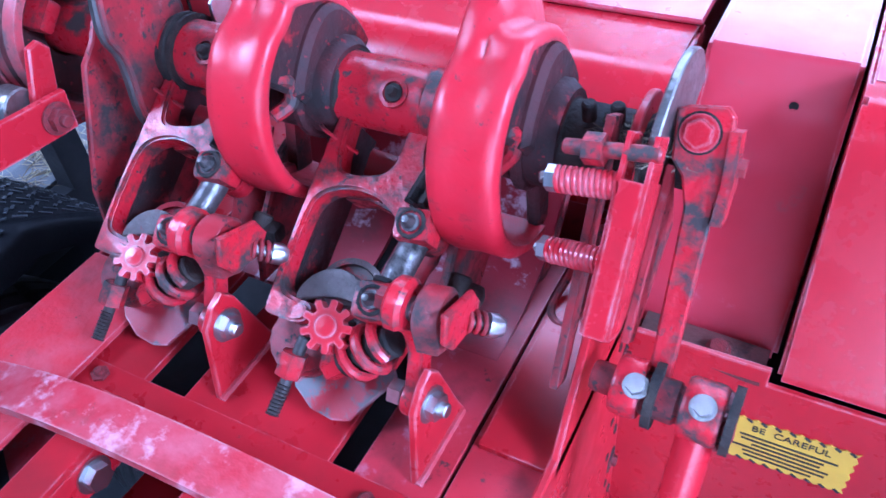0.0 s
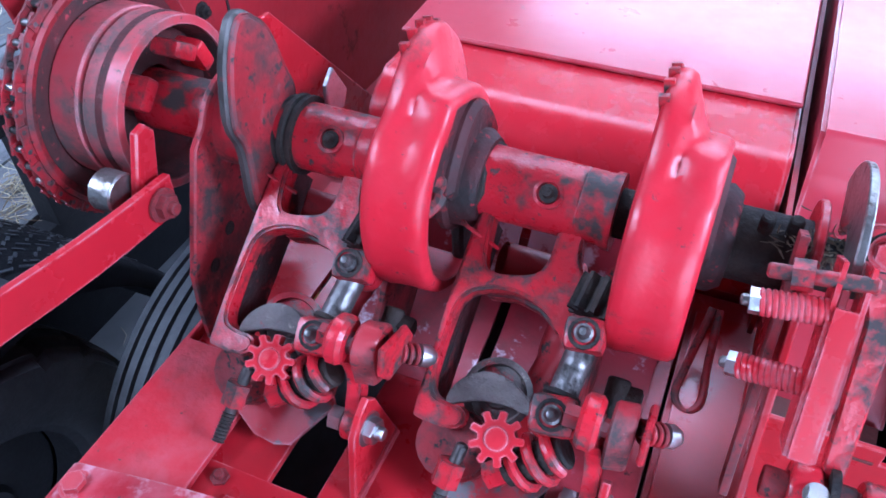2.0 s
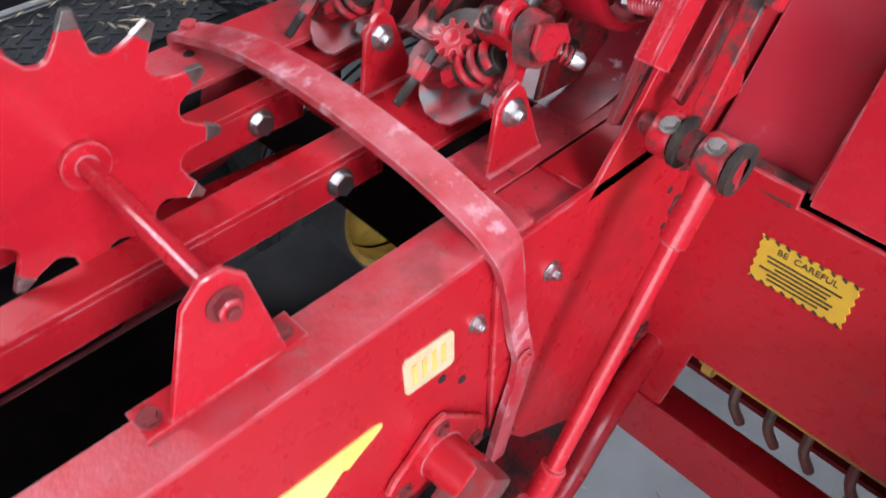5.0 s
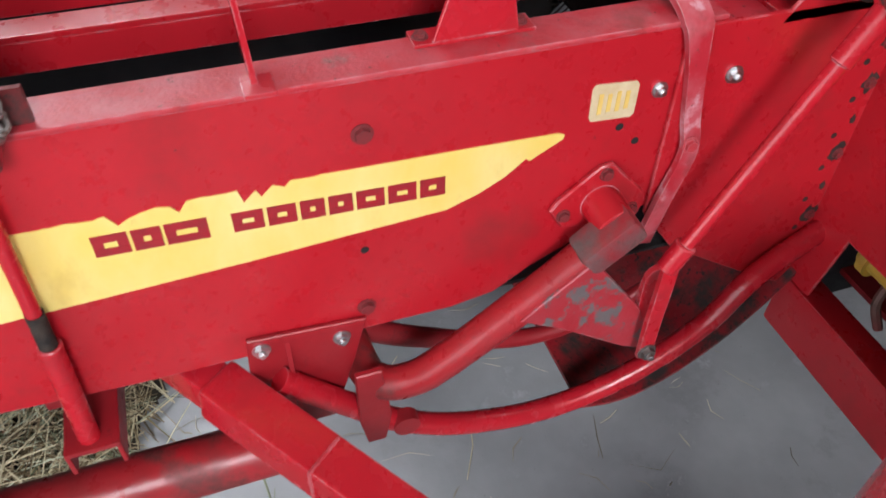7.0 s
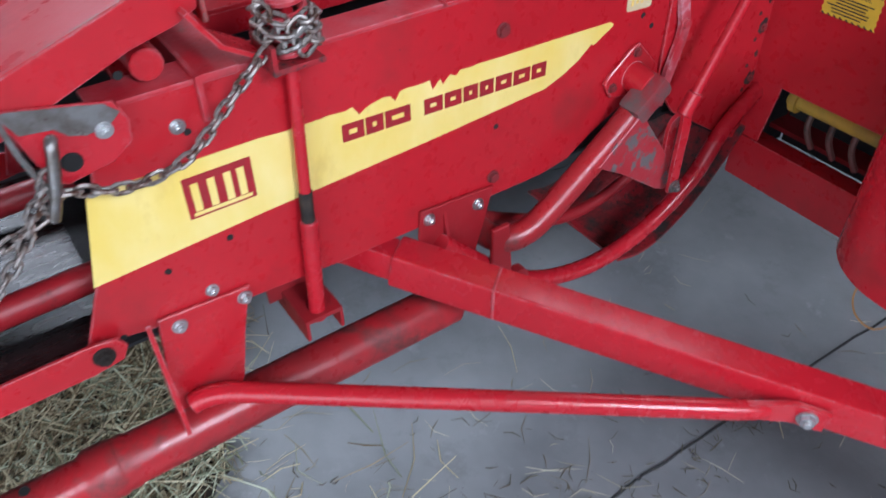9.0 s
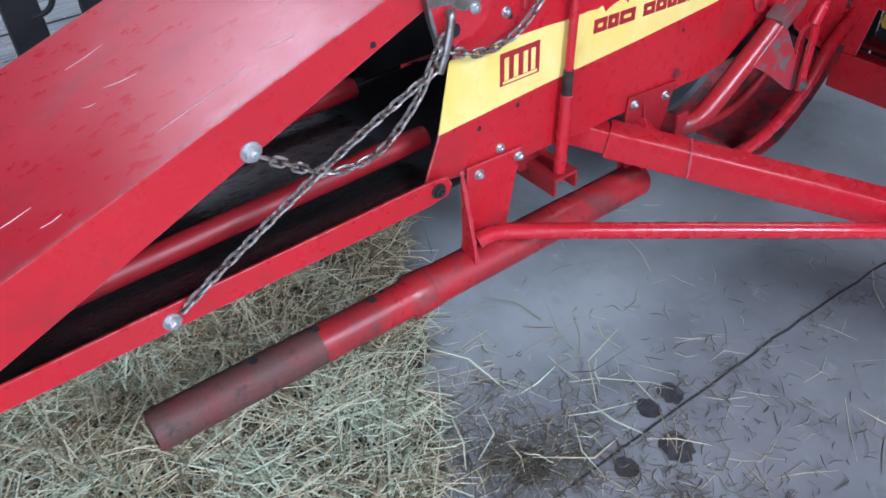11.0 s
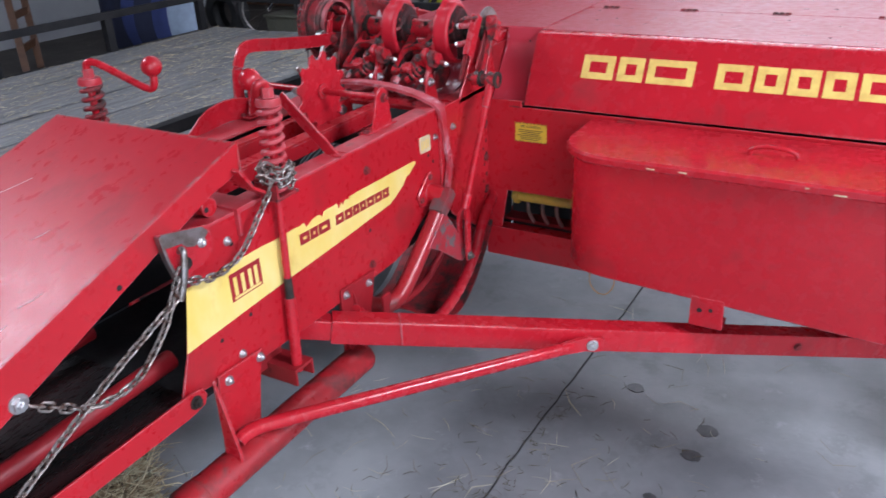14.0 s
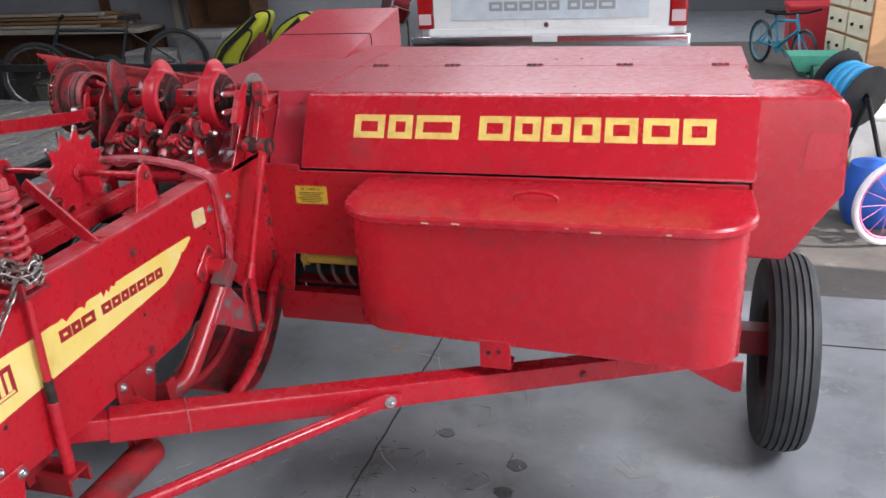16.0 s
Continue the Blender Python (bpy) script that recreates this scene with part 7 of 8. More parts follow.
for k in range(NB):
    bm = B()
    gap = rng.uniform(0.006, 0.014)
    add_box(bm, (TX0 + bw * (k + 0.5), (TY0 + TY1) / 2 + rng.uniform(-0.01, 0.01), TZ - 0.02 + rng.uniform(-0.004, 0.004)), (bw - gap, TY1 - TY0, 0.04), Euler((0, radians(rng.uniform(-0.8, 0.8)), 0)).to_matrix(), 0.004)
    part("deck_board", bm, wood_grey, trailer)
bm = B()
for x in (TX0 - 0.03, TX1 + 0.03):
    add_box(bm, (x, (TY0 + TY1) / 2, TZ - 0.06), (0.05, TY1 - TY0, 0.12), bevel=0.004)
for y in (TY0, -1.5, 0.0, 1.4, TY1 + 0.03):
    add_box(bm, ((TX0 + TX1) / 2, y, TZ - 0.085), (TX1 - TX0, 0.05, 0.08), bevel=0.003)
part("trailer_frame", bm, black_steel, trailer)
# black plates added to stand in for the shade under the deck
for x in (TX0 - 0.01, TX1 + 0.012):
    bm = B()
    add_box(bm, (x, -0.02, 0.40), (0.008, 2.1, 0.34), bevel=0.002)
    part("shade_skirt", bm, fender_black, trailer)
for x, y0, y1 in ((TX0 - 0.02, TY0, TY1 + 0.05), (TX1 + 0.035, TY0 + 1.35, TY1 + 0.05)):
    bm = B()
    add_box(bm, (x, (y0 + y1) / 2, 0.845), (0.05, y1 - y0, 0.05), bevel=0.004)
    part("side_rail", bm, black_steel, trailer)
    y = y0 + 0.03
    while y < y1:
        bm = B()
        add_box(bm, (x, y, 0.703), (0.055, 0.065, 0.24), bevel=0.004)
        part("rail_post", bm, black_steel, trailer)
        y += 0.93
bm = B()
add_box(bm, ((TX0 + TX1) / 2, TY1 + 0.04, 0.825), (TX1 - TX0, 0.05, 0.05), bevel=0.004)
part("front_rail", bm, black_steel, trailer)
for x in (TX1 + 0.02, TX0):
    bm = B()
    add_box(bm, (x, -1.70, 0.85), (0.07, 0.09, 0.55), bevel=0.005)
    add_tube(bm, smooth_path([(x + 0.03, -1.70, 1.02), (x + 0.06, -1.64, 1.0), (x + 0.05, -1.60, 0.9), (x + 0.04, -1.63, 0.8), (x + 0.03, -1.68, 0.78)], 6), 0.008, 8)
    part("ramp_upright", bm, black_steel, trailer)
# fender: treadplate top with sloping ends, over the wheel
prof = [(-0.94, 0.38), (-0.82, 0.66), (-0.62, 0.80), (-0.58, 0.8045), (-0.52, 0.8045), (-0.26, 0.8045), (-0.02, 0.8045), (0.05, 0.8045), (0.18, 0.715), (0.29, 0.56), (0.33, 0.42)]
bm = B()
rows = []
for x in (-1.27, -0.99):
    rows.append([bm.verts.new((x, p.y, p.z)) for p in smooth_path([(0, *q) for q in prof], 4)])
lowr = [bm.verts.new((-0.974, v.co.y, v.co.z - 0.020)) for v in rows[1]]
lip = [bm.verts.new((-0.972, v.co.y, v.co.z - 0.065)) for v in rows[1]]
lip_in = [bm.verts.new((-0.978, v.co.y, v.co.z - 0.065)) for v in rows[1]]
lowl = [bm.verts.new((-1.27, v.co.y, v.co.z - 0.012)) for v in rows[0]]
inr = [bm.verts.new((-1.0, v.co.y, v.co.z - 0.012)) for v in rows[1]]
for a, b in ((rows[0], rows[1]), (rows[1], lowr), (lowr, lip), (lip, lip_in), (lip_in, inr), (inr, lowl)):
    for k in range(len(a) - 1):
        bm.faces.new((a[k], a[k + 1], b[k + 1], b[k]))
fend = part("fender", bm, fender_black, trailer, "black treadplate trailer fender", 60)
bm = B()
add_box(bm, (-1.133, -0.27, 0.8068), (0.27, 0.62, 0.003), bevel=0.001)
part("tread_top", bm, make("tread_sheet", (0.018, 0.019, 0.022), 0.40, 0.3, second=(0.040, 0.042, 0.046), scale=9, amount=0.8, third=(0.20, 0.19, 0.17), third_scale=60, third_cut=0.66, bump=0.2, bump_scale=90), fend, "worn grey treadplate")
crest = smooth_path([(0, *q) for q in prof], 4)
run = [0.0]
for a, b in zip(crest, crest[1:]):
    run.append(run[-1] + (b - a).length)
bm = B()
for j in range(60):
    at_run = 0.12 + j * 0.023
    k = max(q for q in range(len(run)) if run[q] <= at_run) if at_run < run[-1] else None
    if k is None or k >= len(crest) - 1:
        continue
    step = crest[k + 1] - crest[k]
    p = crest[k] + step * ((at_run - run[k]) / max(1e-6, run[k + 1] - run[k]))
    tip = math.atan2(step.z, step.y)
    lift = Vector((0, -math.sin(tip), math.cos(tip))) * (0.0055 if 0.803 < p.z else 0.002)
    for i in range(13):
        x = -1.375 + i * 0.034 + (0.017 if j % 2 else 0)
        if -1.26 < x < -1.0:
            add_box(bm, (x, p.y + lift.y, p.z + lift.z), (0.022, 0.0055, 0.0022), Matrix.Rotation(tip, 3, "X") @ Matrix.Rotation(radians(45 if (i + j) % 2 else -45), 3, "Z"))
tagged(part("tread_pattern", bm, plain("tread_metal", (0.07, 0.073, 0.08), 0.3, 0.6), fend), kind="stuff")
tyre("trailer_wheel", -1.115, -0.19, 0.355, 0.355, 0.22, 5, plain("black_rim", (0.016, 0.016, 0.018), 0.6, 0.0), trailer, True)


# ---- straw and hay ----
def blades(name, spots, mat, label, category="straw", lo=0.03, hi=0.12, wid=0.0016, tilt=0.25, seed=1):
    """Many thin stalks in one mesh: each a bent three-sided sliver."""
    rng = np.random.default_rng(seed)
    n = len(spots)
    P0 = np.array(spots, float)
    L = rng.uniform(lo, hi, n)
    yaw = rng.uniform(0, 2 * np.pi, n)
    up = rng.normal(0, tilt, n)
    d = np.stack([np.cos(yaw) * np.cos(up), np.sin(yaw) * np.cos(up), np.abs(np.sin(up))], 1)
    side = np.stack([-np.sin(yaw), np.cos(yaw), 0 * yaw], 1)
    bend = side * rng.normal(0, 0.14, n)[:, None] * L[:, None]
    upv = np.cross(d, side) * -1
    w = wid * rng.uniform(0.6, 1.5, n)[:, None]
    rows = []
    for t, k in ((-0.5, 0.6), (0.0, 1.0), (0.5, 0.4)):
        c = P0 + d * (L * t)[:, None] + bend * (1 - 4 * t * t)
        rows += [c + side * w * k, c - side * w * k, c + np.array([0, 0, 1]) * w * k * 1.2]
    verts = np.stack(rows, 1).reshape(-1, 3)
    faces = []
    base = [(0, 1, 4, 3), (1, 2, 5, 4), (2, 0, 3, 5), (3, 4, 7, 6), (4, 5, 8, 7), (5, 3, 6, 8)]
    for i in range(n):
        o = 9 * i
        faces += [tuple(o + q for q in f) for f in base]
    me = bpy.data.meshes.new(name)
    me.from_pydata(verts.tolist(), [], faces)
    me.materials.append(mat)
    return tagged(new(name, me), label, category, kind="stuff")


rs = np.random.default_rng(5)


def hay_h(x, y):
    d = -0.95 - 0.56 * (x + 0.73) - y + 0.05 * noise.noise(Vector((x * 5, y * 5, 2)))
    side = min(1.0, max(0.0, (0.16 - x) / 0.35)) * min(1.0, max(0.0, (x + 1.08) / 0.2))
    return 0.20 * min(1.0, max(0.0, d) / 0.5) ** 0.75 * side ** 0.7 + 0.03 * max(0.0, noise.noise(Vector((x * 7, y * 7, 5)))) * min(1.0, max(0.0, d) / 0.2) * side


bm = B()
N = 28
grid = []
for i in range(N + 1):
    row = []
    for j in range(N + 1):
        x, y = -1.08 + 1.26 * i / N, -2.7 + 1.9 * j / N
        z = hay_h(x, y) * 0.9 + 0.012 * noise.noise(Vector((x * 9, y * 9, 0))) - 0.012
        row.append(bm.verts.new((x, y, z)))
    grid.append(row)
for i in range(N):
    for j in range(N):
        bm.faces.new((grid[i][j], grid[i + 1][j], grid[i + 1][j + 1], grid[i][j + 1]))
solo("hay_pile_base", bm, hay_brown, "matted hay base under the chute, darkened for shade between stalks", "hay", kind="stuff")
pts = []
while len(pts) < 17000:
    x, y = rs.uniform(-1.08, 0.24), rs.uniform(-2.7, -0.82)
    h = hay_h(x, y)
    tuft = noise.noise(Vector((x * 11, y * 11, 4)))
    if h > 0.008 and tuft + rs.uniform(-0.35, 0.75) > 0 or rs.random() < 0.012:
        pts.append((x, y, h + rs.uniform(0.0, 0.03) + 0.03 * max(0.0, tuft)))
clumps = {"straw": [], "green": [], "brown": []}
for p in pts:
    patch = 1.3 * noise.noise(Vector((p[0] * 4.5, p[1] * 4.5, 9))) + 1.5 * (p[0] + 0.34)
    k = rs.random()
    clumps["brown" if k < 0.26 - 0.34 * patch else "straw" if k < 0.62 - 0.55 * patch else "green"].append(p)
blades("hay", clumps["straw"], straw_mat, "loose yellow straw heaped under the chute", "hay", 0.06, 0.30, 0.0018, 0.42, 2)
blades("hay", clumps["green"], hay_green, "loose pale green hay on the floor under the chute", "hay", 0.05, 0.26, 0.0019, 0.42, 3)
blades("hay", clumps["brown"], stalk_brown, "loose brown hay stalks under the chute", "hay", 0.04, 0.22, 0.0018, 0.4, 4)
pts = []
for cx, cy, sx, sy, n in ((-0.05, -1.30, 0.22, 0.18, 200), (0.10, -1.35, 0.16, 0.22, 260), (0.45, -0.75, 0.28, 0.30, 90), (0.40, -1.2, 0.25, 0.35, 90), (0.6, -0.1, 0.5, 0.5, 60), (0.0, -0.3, 0.4, 0.4, 40), (-1.0, 0.5, 0.3, 0.6, 120)):
    for _ in range(n):
        pts.append((rs.normal(cx, sx), rs.normal(cy, sy), 0.003))
blades("straw_litter", pts, stalk_pale, "scattered straw stalks on the concrete floor", "straw", 0.02, 0.13, 0.0011, 0.04, 6)
pts = []
for cx, cy, sx, sy, n in ((0.02, -1.28, 0.10, 0.12, 260), (0.38, -0.62, 0.15, 0.10, 60), (0.28, -1.0, 0.2, 0.2, 160), (0.30, -0.75, 0.05, 0.4, 160), (0.55, -0.5, 0.3, 0.35, 150), (0.15, -1.15, 0.12, 0.2, 260), (0.12, -1.22, 0.05, 0.06, 240), (0.20, -1.12, 0.04, 0.05, 160), (0.44, -1.0, 0.05, 0.04, 120), (0.62, -0.86, 0.06, 0.04, 110)):
    for _ in range(n):
        pts.append((rs.normal(cx, sx), rs.normal(cy, sy), 0.003 + abs(rs.normal(0, 0.006))))
straws = [(rs.normal(0.42, 0.30), rs.normal(-1.0, 0.38), 0.004) for _ in range(70)]
blades("long_straw", straws, straw_mat, "long pale straw stalks lying on the concrete", "straw", 0.08, 0.22, 0.0013, 0.03, 17)
blades("chaff", pts, plain("dark_chaff", (0.09, 0.075, 0.05), 0.9), "dark chaff and hay crumbs on the concrete", "straw", 0.01, 0.05, 0.0012, 0.15, 7)
pts = []
for cx, cy, sx, sy, n in ((-2.2, 0.9, 0.6, 0.7, 420), (-2.9, 2.1, 0.6, 0.4, 700), (-2.3, -0.5, 0.7, 0.8, 200), (-3.5, 0.4, 0.3, 1.0, 350), (-1.55, 0.55, 0.08, 0.2, 90), (-2.3, 2.3, 0.6, 0.3, 400)):
    for _ in range(n):
        x, y = rs.normal(cx, sx), rs.normal(cy, sy)
        if TX0 < x < TX1 and TY0 < y < TY1:
            pts.append((x, y, TZ + 0.004 + abs(rs.normal(0, 0.004))))
flecks = []
for _ in range(9500):
    x, y = rs.uniform(TX0, TX1), rs.uniform(TY0, TY1)
    if noise.noise(Vector((x * 1.6, y * 1.3, 3))) + rs.uniform(-0.5, 0.5) > -0.05:
        flecks.append((x, y, TZ + 0.004 + abs(rs.normal(0, 0.003))))
for _ in range(170):
    pts.append((min(TX1 - 0.01, rs.normal(-1.40, 0.04)), rs.normal(0.37, 0.045), TZ + abs(rs.normal(0.01, 0.015))))
blades("straw_flecks", flecks, straw_mat, "short pale straw flecks strewn over the trailer boards", "straw", 0.008, 0.035, 0.0013, 0.05, 19)
blades("deck_straw", pts, straw_mat, "loose straw strewn over the trailer boards", "straw", 0.02, 0.09, 0.0012, 0.06, 8)

pts = []
for cx, cy, sx, sy, n in ((-1.20, -0.05, 0.10, 0.10, 70), (-1.22, -0.35, 0.12, 0.16, 60), (-1.12, 0.0, 0.05, 0.03, 60)):
    for _ in range(n):
        x, y = rs.normal(cx, sx), rs.normal(cy, sy)
        if -1.26 < x < -1.06 and -0.6 < y < 0.02:
            pts.append((x, y, 0.8125 + abs(rs.normal(0, 0.002))))
blades("fender_straw", pts, straw_mat, "straw bits lying on the trailer fender", "straw", 0.010, 0.035, 0.0010, 0.05, 14)
pts = []
for cx, cy, cz, s, n in ((0.012, -0.030, 1.276, 0.013, 150), (-0.004, -0.036, 1.280, 0.008, 60)):
    for _ in range(n):
        pts.append((rs.normal(cx, s), rs.normal(cy, s), cz + abs(rs.normal(0, 0.004))))
blades("hay_fluff", pts, plain("grey_chaff", (0.22, 0.18, 0.12), 0.9), "small dusty hay tufts caught on the knotters", "hay", 0.004, 0.014, 0.0006, 0.4, 11)

# loose twine ends by the twine box
for k, path in enumerate(([(0.325, -0.03, 0.972), (0.318, -0.035, 0.95), (0.305, -0.04, 0.93), (0.312, -0.03, 0.90)], [(0.332, -0.03, 0.972), (0.34, -0.05, 0.955), (0.325, -0.055, 0.925), (0.335, -0.05, 0.89)],
                          [(0.46, -0.27, 0.672), (0.462, -0.28, 0.64), (0.48, -0.285, 0.615), (0.51, -0.285, 0.61), (0.53, -0.28, 0.635), (0.53, -0.27, 0.672)])):
    bm = B()
    add_tube(bm, smooth_path(path, 6), 0.0016, 6)
    solo("twine", bm, plain("orange_twine", (0.42, 0.22, 0.08), 0.8), "frayed orange end of baler twine", "twine", "twine ends")

# ---- back of the shed ----
# pickup truck seen from behind
truck = thing("pickup_truck", (0.4, 4.3, 0), "white pickup truck seen from its tailgate", "truck")
bm = B()
add_box(bm, (0.385, 3.52, 1.16), (1.63, 0.05, 0.46), bevel=0.012)
gate = part("tailgate", bm, white_paint, truck, "white embossed tailgate")
bm = B()
add_box(bm, (0.385, 3.494, 1.125), (1.36, 0.012, 0.17), bevel=0.005)
part("embossed_panel", bm, plain("pale_blue_white", (0.58, 0.63, 0.66), 0.35), gate, "pale recessed panel")
letter_bars(gate, "letter_bar", (-0.02, 3.4875, 1.10), (1, 0, 0), (0, 0, 1), (0, -1, 0), (0.095, 0.095, 0.095, 0.085, 0.075, -0.03, 0.085, 0.10, 0.11), 0.062, 0.012, grey_letter, 0.022)
bm = B()
add_cyl(bm, (0.385, 3.50, 1.005), (0.385, 3.47, 1.005), 0.018, 18)
part("tailgate_lock", bm, chrome, gate)
bm = B()
add_box(bm, (0.385, 4.6, 0.98), (1.86, 2.12, 0.70), bevel=0.05)
add_box(bm, (0.385, 6.3, 1.25), (1.82, 1.5, 1.25), bevel=0.12)
part("truck_bed", bm, white_paint, truck)
for x in (-0.49, 1.26):
    bm = B()
    add_box(bm, (x, 3.52, 1.20), (0.115, 0.06, 0.44), bevel=0.015)
    lampb = part("tail_lamp", bm, lamp_red, truck, "tall red tail lamp")
    bm = B()
    add_box(bm, (x, 3.486, 1.05), (0.09, 0.012, 0.075), bevel=0.004)
    part("reverse_lens", bm, lamp_white, lampb)
bm = B()
add_box(bm, (0.385, 3.46, 0.895), (1.92, 0.14, 0.10), bevel=0.02)
bmp = part("rear_bumper", bm, chrome, truck, "pale step bumper")
bm = B()
add_box(bm, (0.385, 3.50, 0.955), (1.70, 0.04, 0.055), bevel=0.006)
part("sill_panel", bm, white_paint, truck)
bm = B()
add_box(bm, (0.385, 3.385, 0.925), (0.17, 0.012, 0.045), bevel=0.004)
part("number_plate", bm, plain("blank_plate", (0.72, 0.72, 0.70), 0.4), bmp)
for x in (-0.35, 1.12):
    for y in (4.5, 7.1):
        bm = B()
        add_cyl(bm, (x - 0.12, y, 0.36), (x + 0.12, y, 0.36), 0.36, 40, 0.03)
        part("truck_wheel", bm, rubber, truck)


def bicycle(name, at, turn, R, base, tyre_mat, frame_mat, label, rim_mat, lean=0, parts=True):
    """A bicycle: two spoked wheels, frame tubes, saddle and bars; built along x, then turned and set down."""
    ob = thing(name, (0, 0, 0), label, "bicycle")
    made = []

    def add(nm, bm, mat):
        made.append(part(nm, bm, mat, ob))
    for cx in (0, base):
        bm = B()
        add_tube(bm, [(cx + R * 0.93 * math.cos(a), 0, R + R * 0.93 * math.sin(a)) for a in [2 * math.pi * k / 36 for k in range(36)]], R * 0.075, 8, closed=True)
        add("bicycle_tyre", bm, tyre_mat)
        bm = B()
        add_tube(bm, [(cx + R * 0.83 * math.cos(a), 0, R + R * 0.83 * math.sin(a)) for a in [2 * math.pi * k / 36 for k in range(36)]], R * 0.035, 6, closed=True)
        for k in range(14):
            a = 2 * math.pi * k / 14
            add_tube(bm, [(cx, 0.02 * (-1) ** k, R), (cx + R * 0.82 * math.cos(a), 0, R + R * 0.82 * math.sin(a))], 0.0018, 4)
        add_cyl(bm, (cx, -0.04, R), (cx, 0.04, R), 0.02, 10)
        add("bicycle_rim", bm, rim_mat)
    H = R * 2.25
    bb, seat, head, hlow = (base * 0.42, 0, R * 0.95), (base * 0.33, 0, H * 0.92), (base * 0.80, 0, H), (base * 0.84, 0, H * 0.84)
    bm = B()
    for a, b, r in ((bb, seat, 0.016), (bb, hlow, 0.02), (seat, head, 0.016), (head, hlow, 0.018), ((0, 0.03, R), bb, 0.010), ((0, -0.03, R), bb, 0.010), ((0, 0.03, R), seat, 0.008),
                    ((0, -0.03, R), seat, 0.008), (hlow, (base, 0.04, R), 0.013), (hlow, (base, -0.04, R), 0.013), (seat, (base * 0.30, 0, H * 1.06), 0.012), (head, (base * 0.77, 0, H * 1.14), 0.012)):
        add_tube(bm, [a, b], r, 8)
    add("bicycle_frame", bm, frame_mat)
    bm = B()
    add_tube(bm, smooth_path([(base * 0.74, -0.28, H * 1.18), (base * 0.77, -0.12, H * 1.14), (base * 0.77, 0, H * 1.14), (base * 0.77, 0.12, H * 1.14), (base * 0.74, 0.28, H * 1.18)], 4), 0.012, 8)
    add("handlebar", bm, black_steel)
    bm = B()
    add_box(bm, (base * 0.29, 0, H * 1.09), (0.24, 0.13, 0.05), bevel=0.02)
    add("saddle", bm, black_steel)
    bm = B()
    add_lathe(bm, [(0.0, -0.003), (0.08, -0.003), (0.08, 0.003), (0, 0.003)], bb, (0, 1, 0), 24)
    add_tube(bm, [(bb[0], 0.04, bb[2]), (bb[0] + 0.12, 0.05, bb[2] - 0.1)], 0.01, 8)
    add_tube(bm, [(bb[0], -0.04, bb[2]), (bb[0] - 0.12, -0.05, bb[2] + 0.1)], 0.01, 8)
    add("crankset", bm, rim_mat)
    ob.matrix_basis = Matrix.Translation(at) @ Matrix.Rotation(radians(turn), 4, "Z") @ Matrix.Rotation(radians(lean), 4, "X")
    return ob


bicycle("bicycle", (-4.165, 5.856, 0), 219.5, 0.36, 1.45, plain("bike_rubber", (0.025, 0.025, 0.027), 0.7), plain("black_frame", (0.02, 0.022, 0.03), 0.35), "dark mountain bicycle leaning by the wall", steel, 6)
bicycle("bicycle", (2.225, 7.70, 0), -68, 0.24, 0.92, plain("bike_rubber", (0.025, 0.025, 0.027), 0.7), plain("turquoise_frame", (0.03, 0.28, 0.42), 0.35), "small turquoise and purple bicycle", plain("blue_rim", (0.06, 0.30, 0.40), 0.4))
bicycle("bicycle", (2.38, 2.22, 0), 25, 0.235, 0.70, plain("white_tyre", (0.68, 0.64, 0.65), 0.6), plain("pink_frame", (0.62, 0.03, 0.12), 0.35), "pink and white small bicycle in the light", plain("pink_rim", (0.55, 0.12, 0.25), 0.4))

# shelves with lumber on the partition wall
rack = thing("lumber_shelf", (-6.3, 7.0, 0), "wall shelf stacked with rough lumber", "shelf")
bm = B()
add_box(bm, (-6.7, 6.95, 0.60), (3.0, 0.55, 0.06), bevel=0.004)
part("shelf_board", bm, light_board, rack)
bm = B()
add_box(bm, (-6.7, 7.2, 0.30), (3.0, 0.10, 0.60), bevel=0.004)
part("shelf_back", bm, brown_wood, rack)
rng = random.Random(31)
for k in range(14):
    bm = B()
    add_box(bm, (-6.8 + rng.uniform(-0.15, 0.15), 6.80 + 0.09 * (k % 4), 0.655 + 0.05 * (k // 4)), (2.5 + rng.uniform(-0.4, 0.3), 0.08, 0.035), bevel=0.003)
    part("board", bm, pine if k % 3 else light_board, rack)
for x in (-7.9, -5.6):
    bm = B()
    add_box(bm, (x, 7.02, 0.30), (0.09, 0.09, 0.60), bevel=0.003)
    part("shelf_leg", bm, brown_wood, rack)
for x in (-6.05, -4.95):
    bm = B()
    add_box(bm, (x, 7.24, 1.5), (0.10, 0.09, 3.0), bevel=0.004)
    solo("wall_stud", bm, brown_wood if x < -5.5 else light_board, "upright timber stud against the wall", "stud")

cab = thing("brown_cabinet", (-4.0, 6.9, 0), "open brown wooden cabinet with shelves", "cabinet")
for nm, c, s in (("side_panel", (-4.45, 6.9, 0.75), (0.04, 0.4, 1.5)), ("side_panel", (-3.6, 6.9, 0.75), (0.04, 0.4, 1.5)), ("back_panel", (-4.02, 7.1, 0.75), (0.82, 0.02, 1.5)),
                 ("shelf", (-4.02, 6.9, 0.10), (0.82, 0.36, 0.03)), ("shelf", (-4.02, 6.9, 0.62), (0.82, 0.36, 0.03)), ("shelf", (-4.02, 6.9, 1.1), (0.82, 0.36, 0.03)), ("top", (-4.02, 6.9, 1.5), (0.9, 0.42, 0.04))):
    bm = B()
    add_box(bm, c, s, bevel=0.004)
    part(nm, bm, brown_wood, cab)


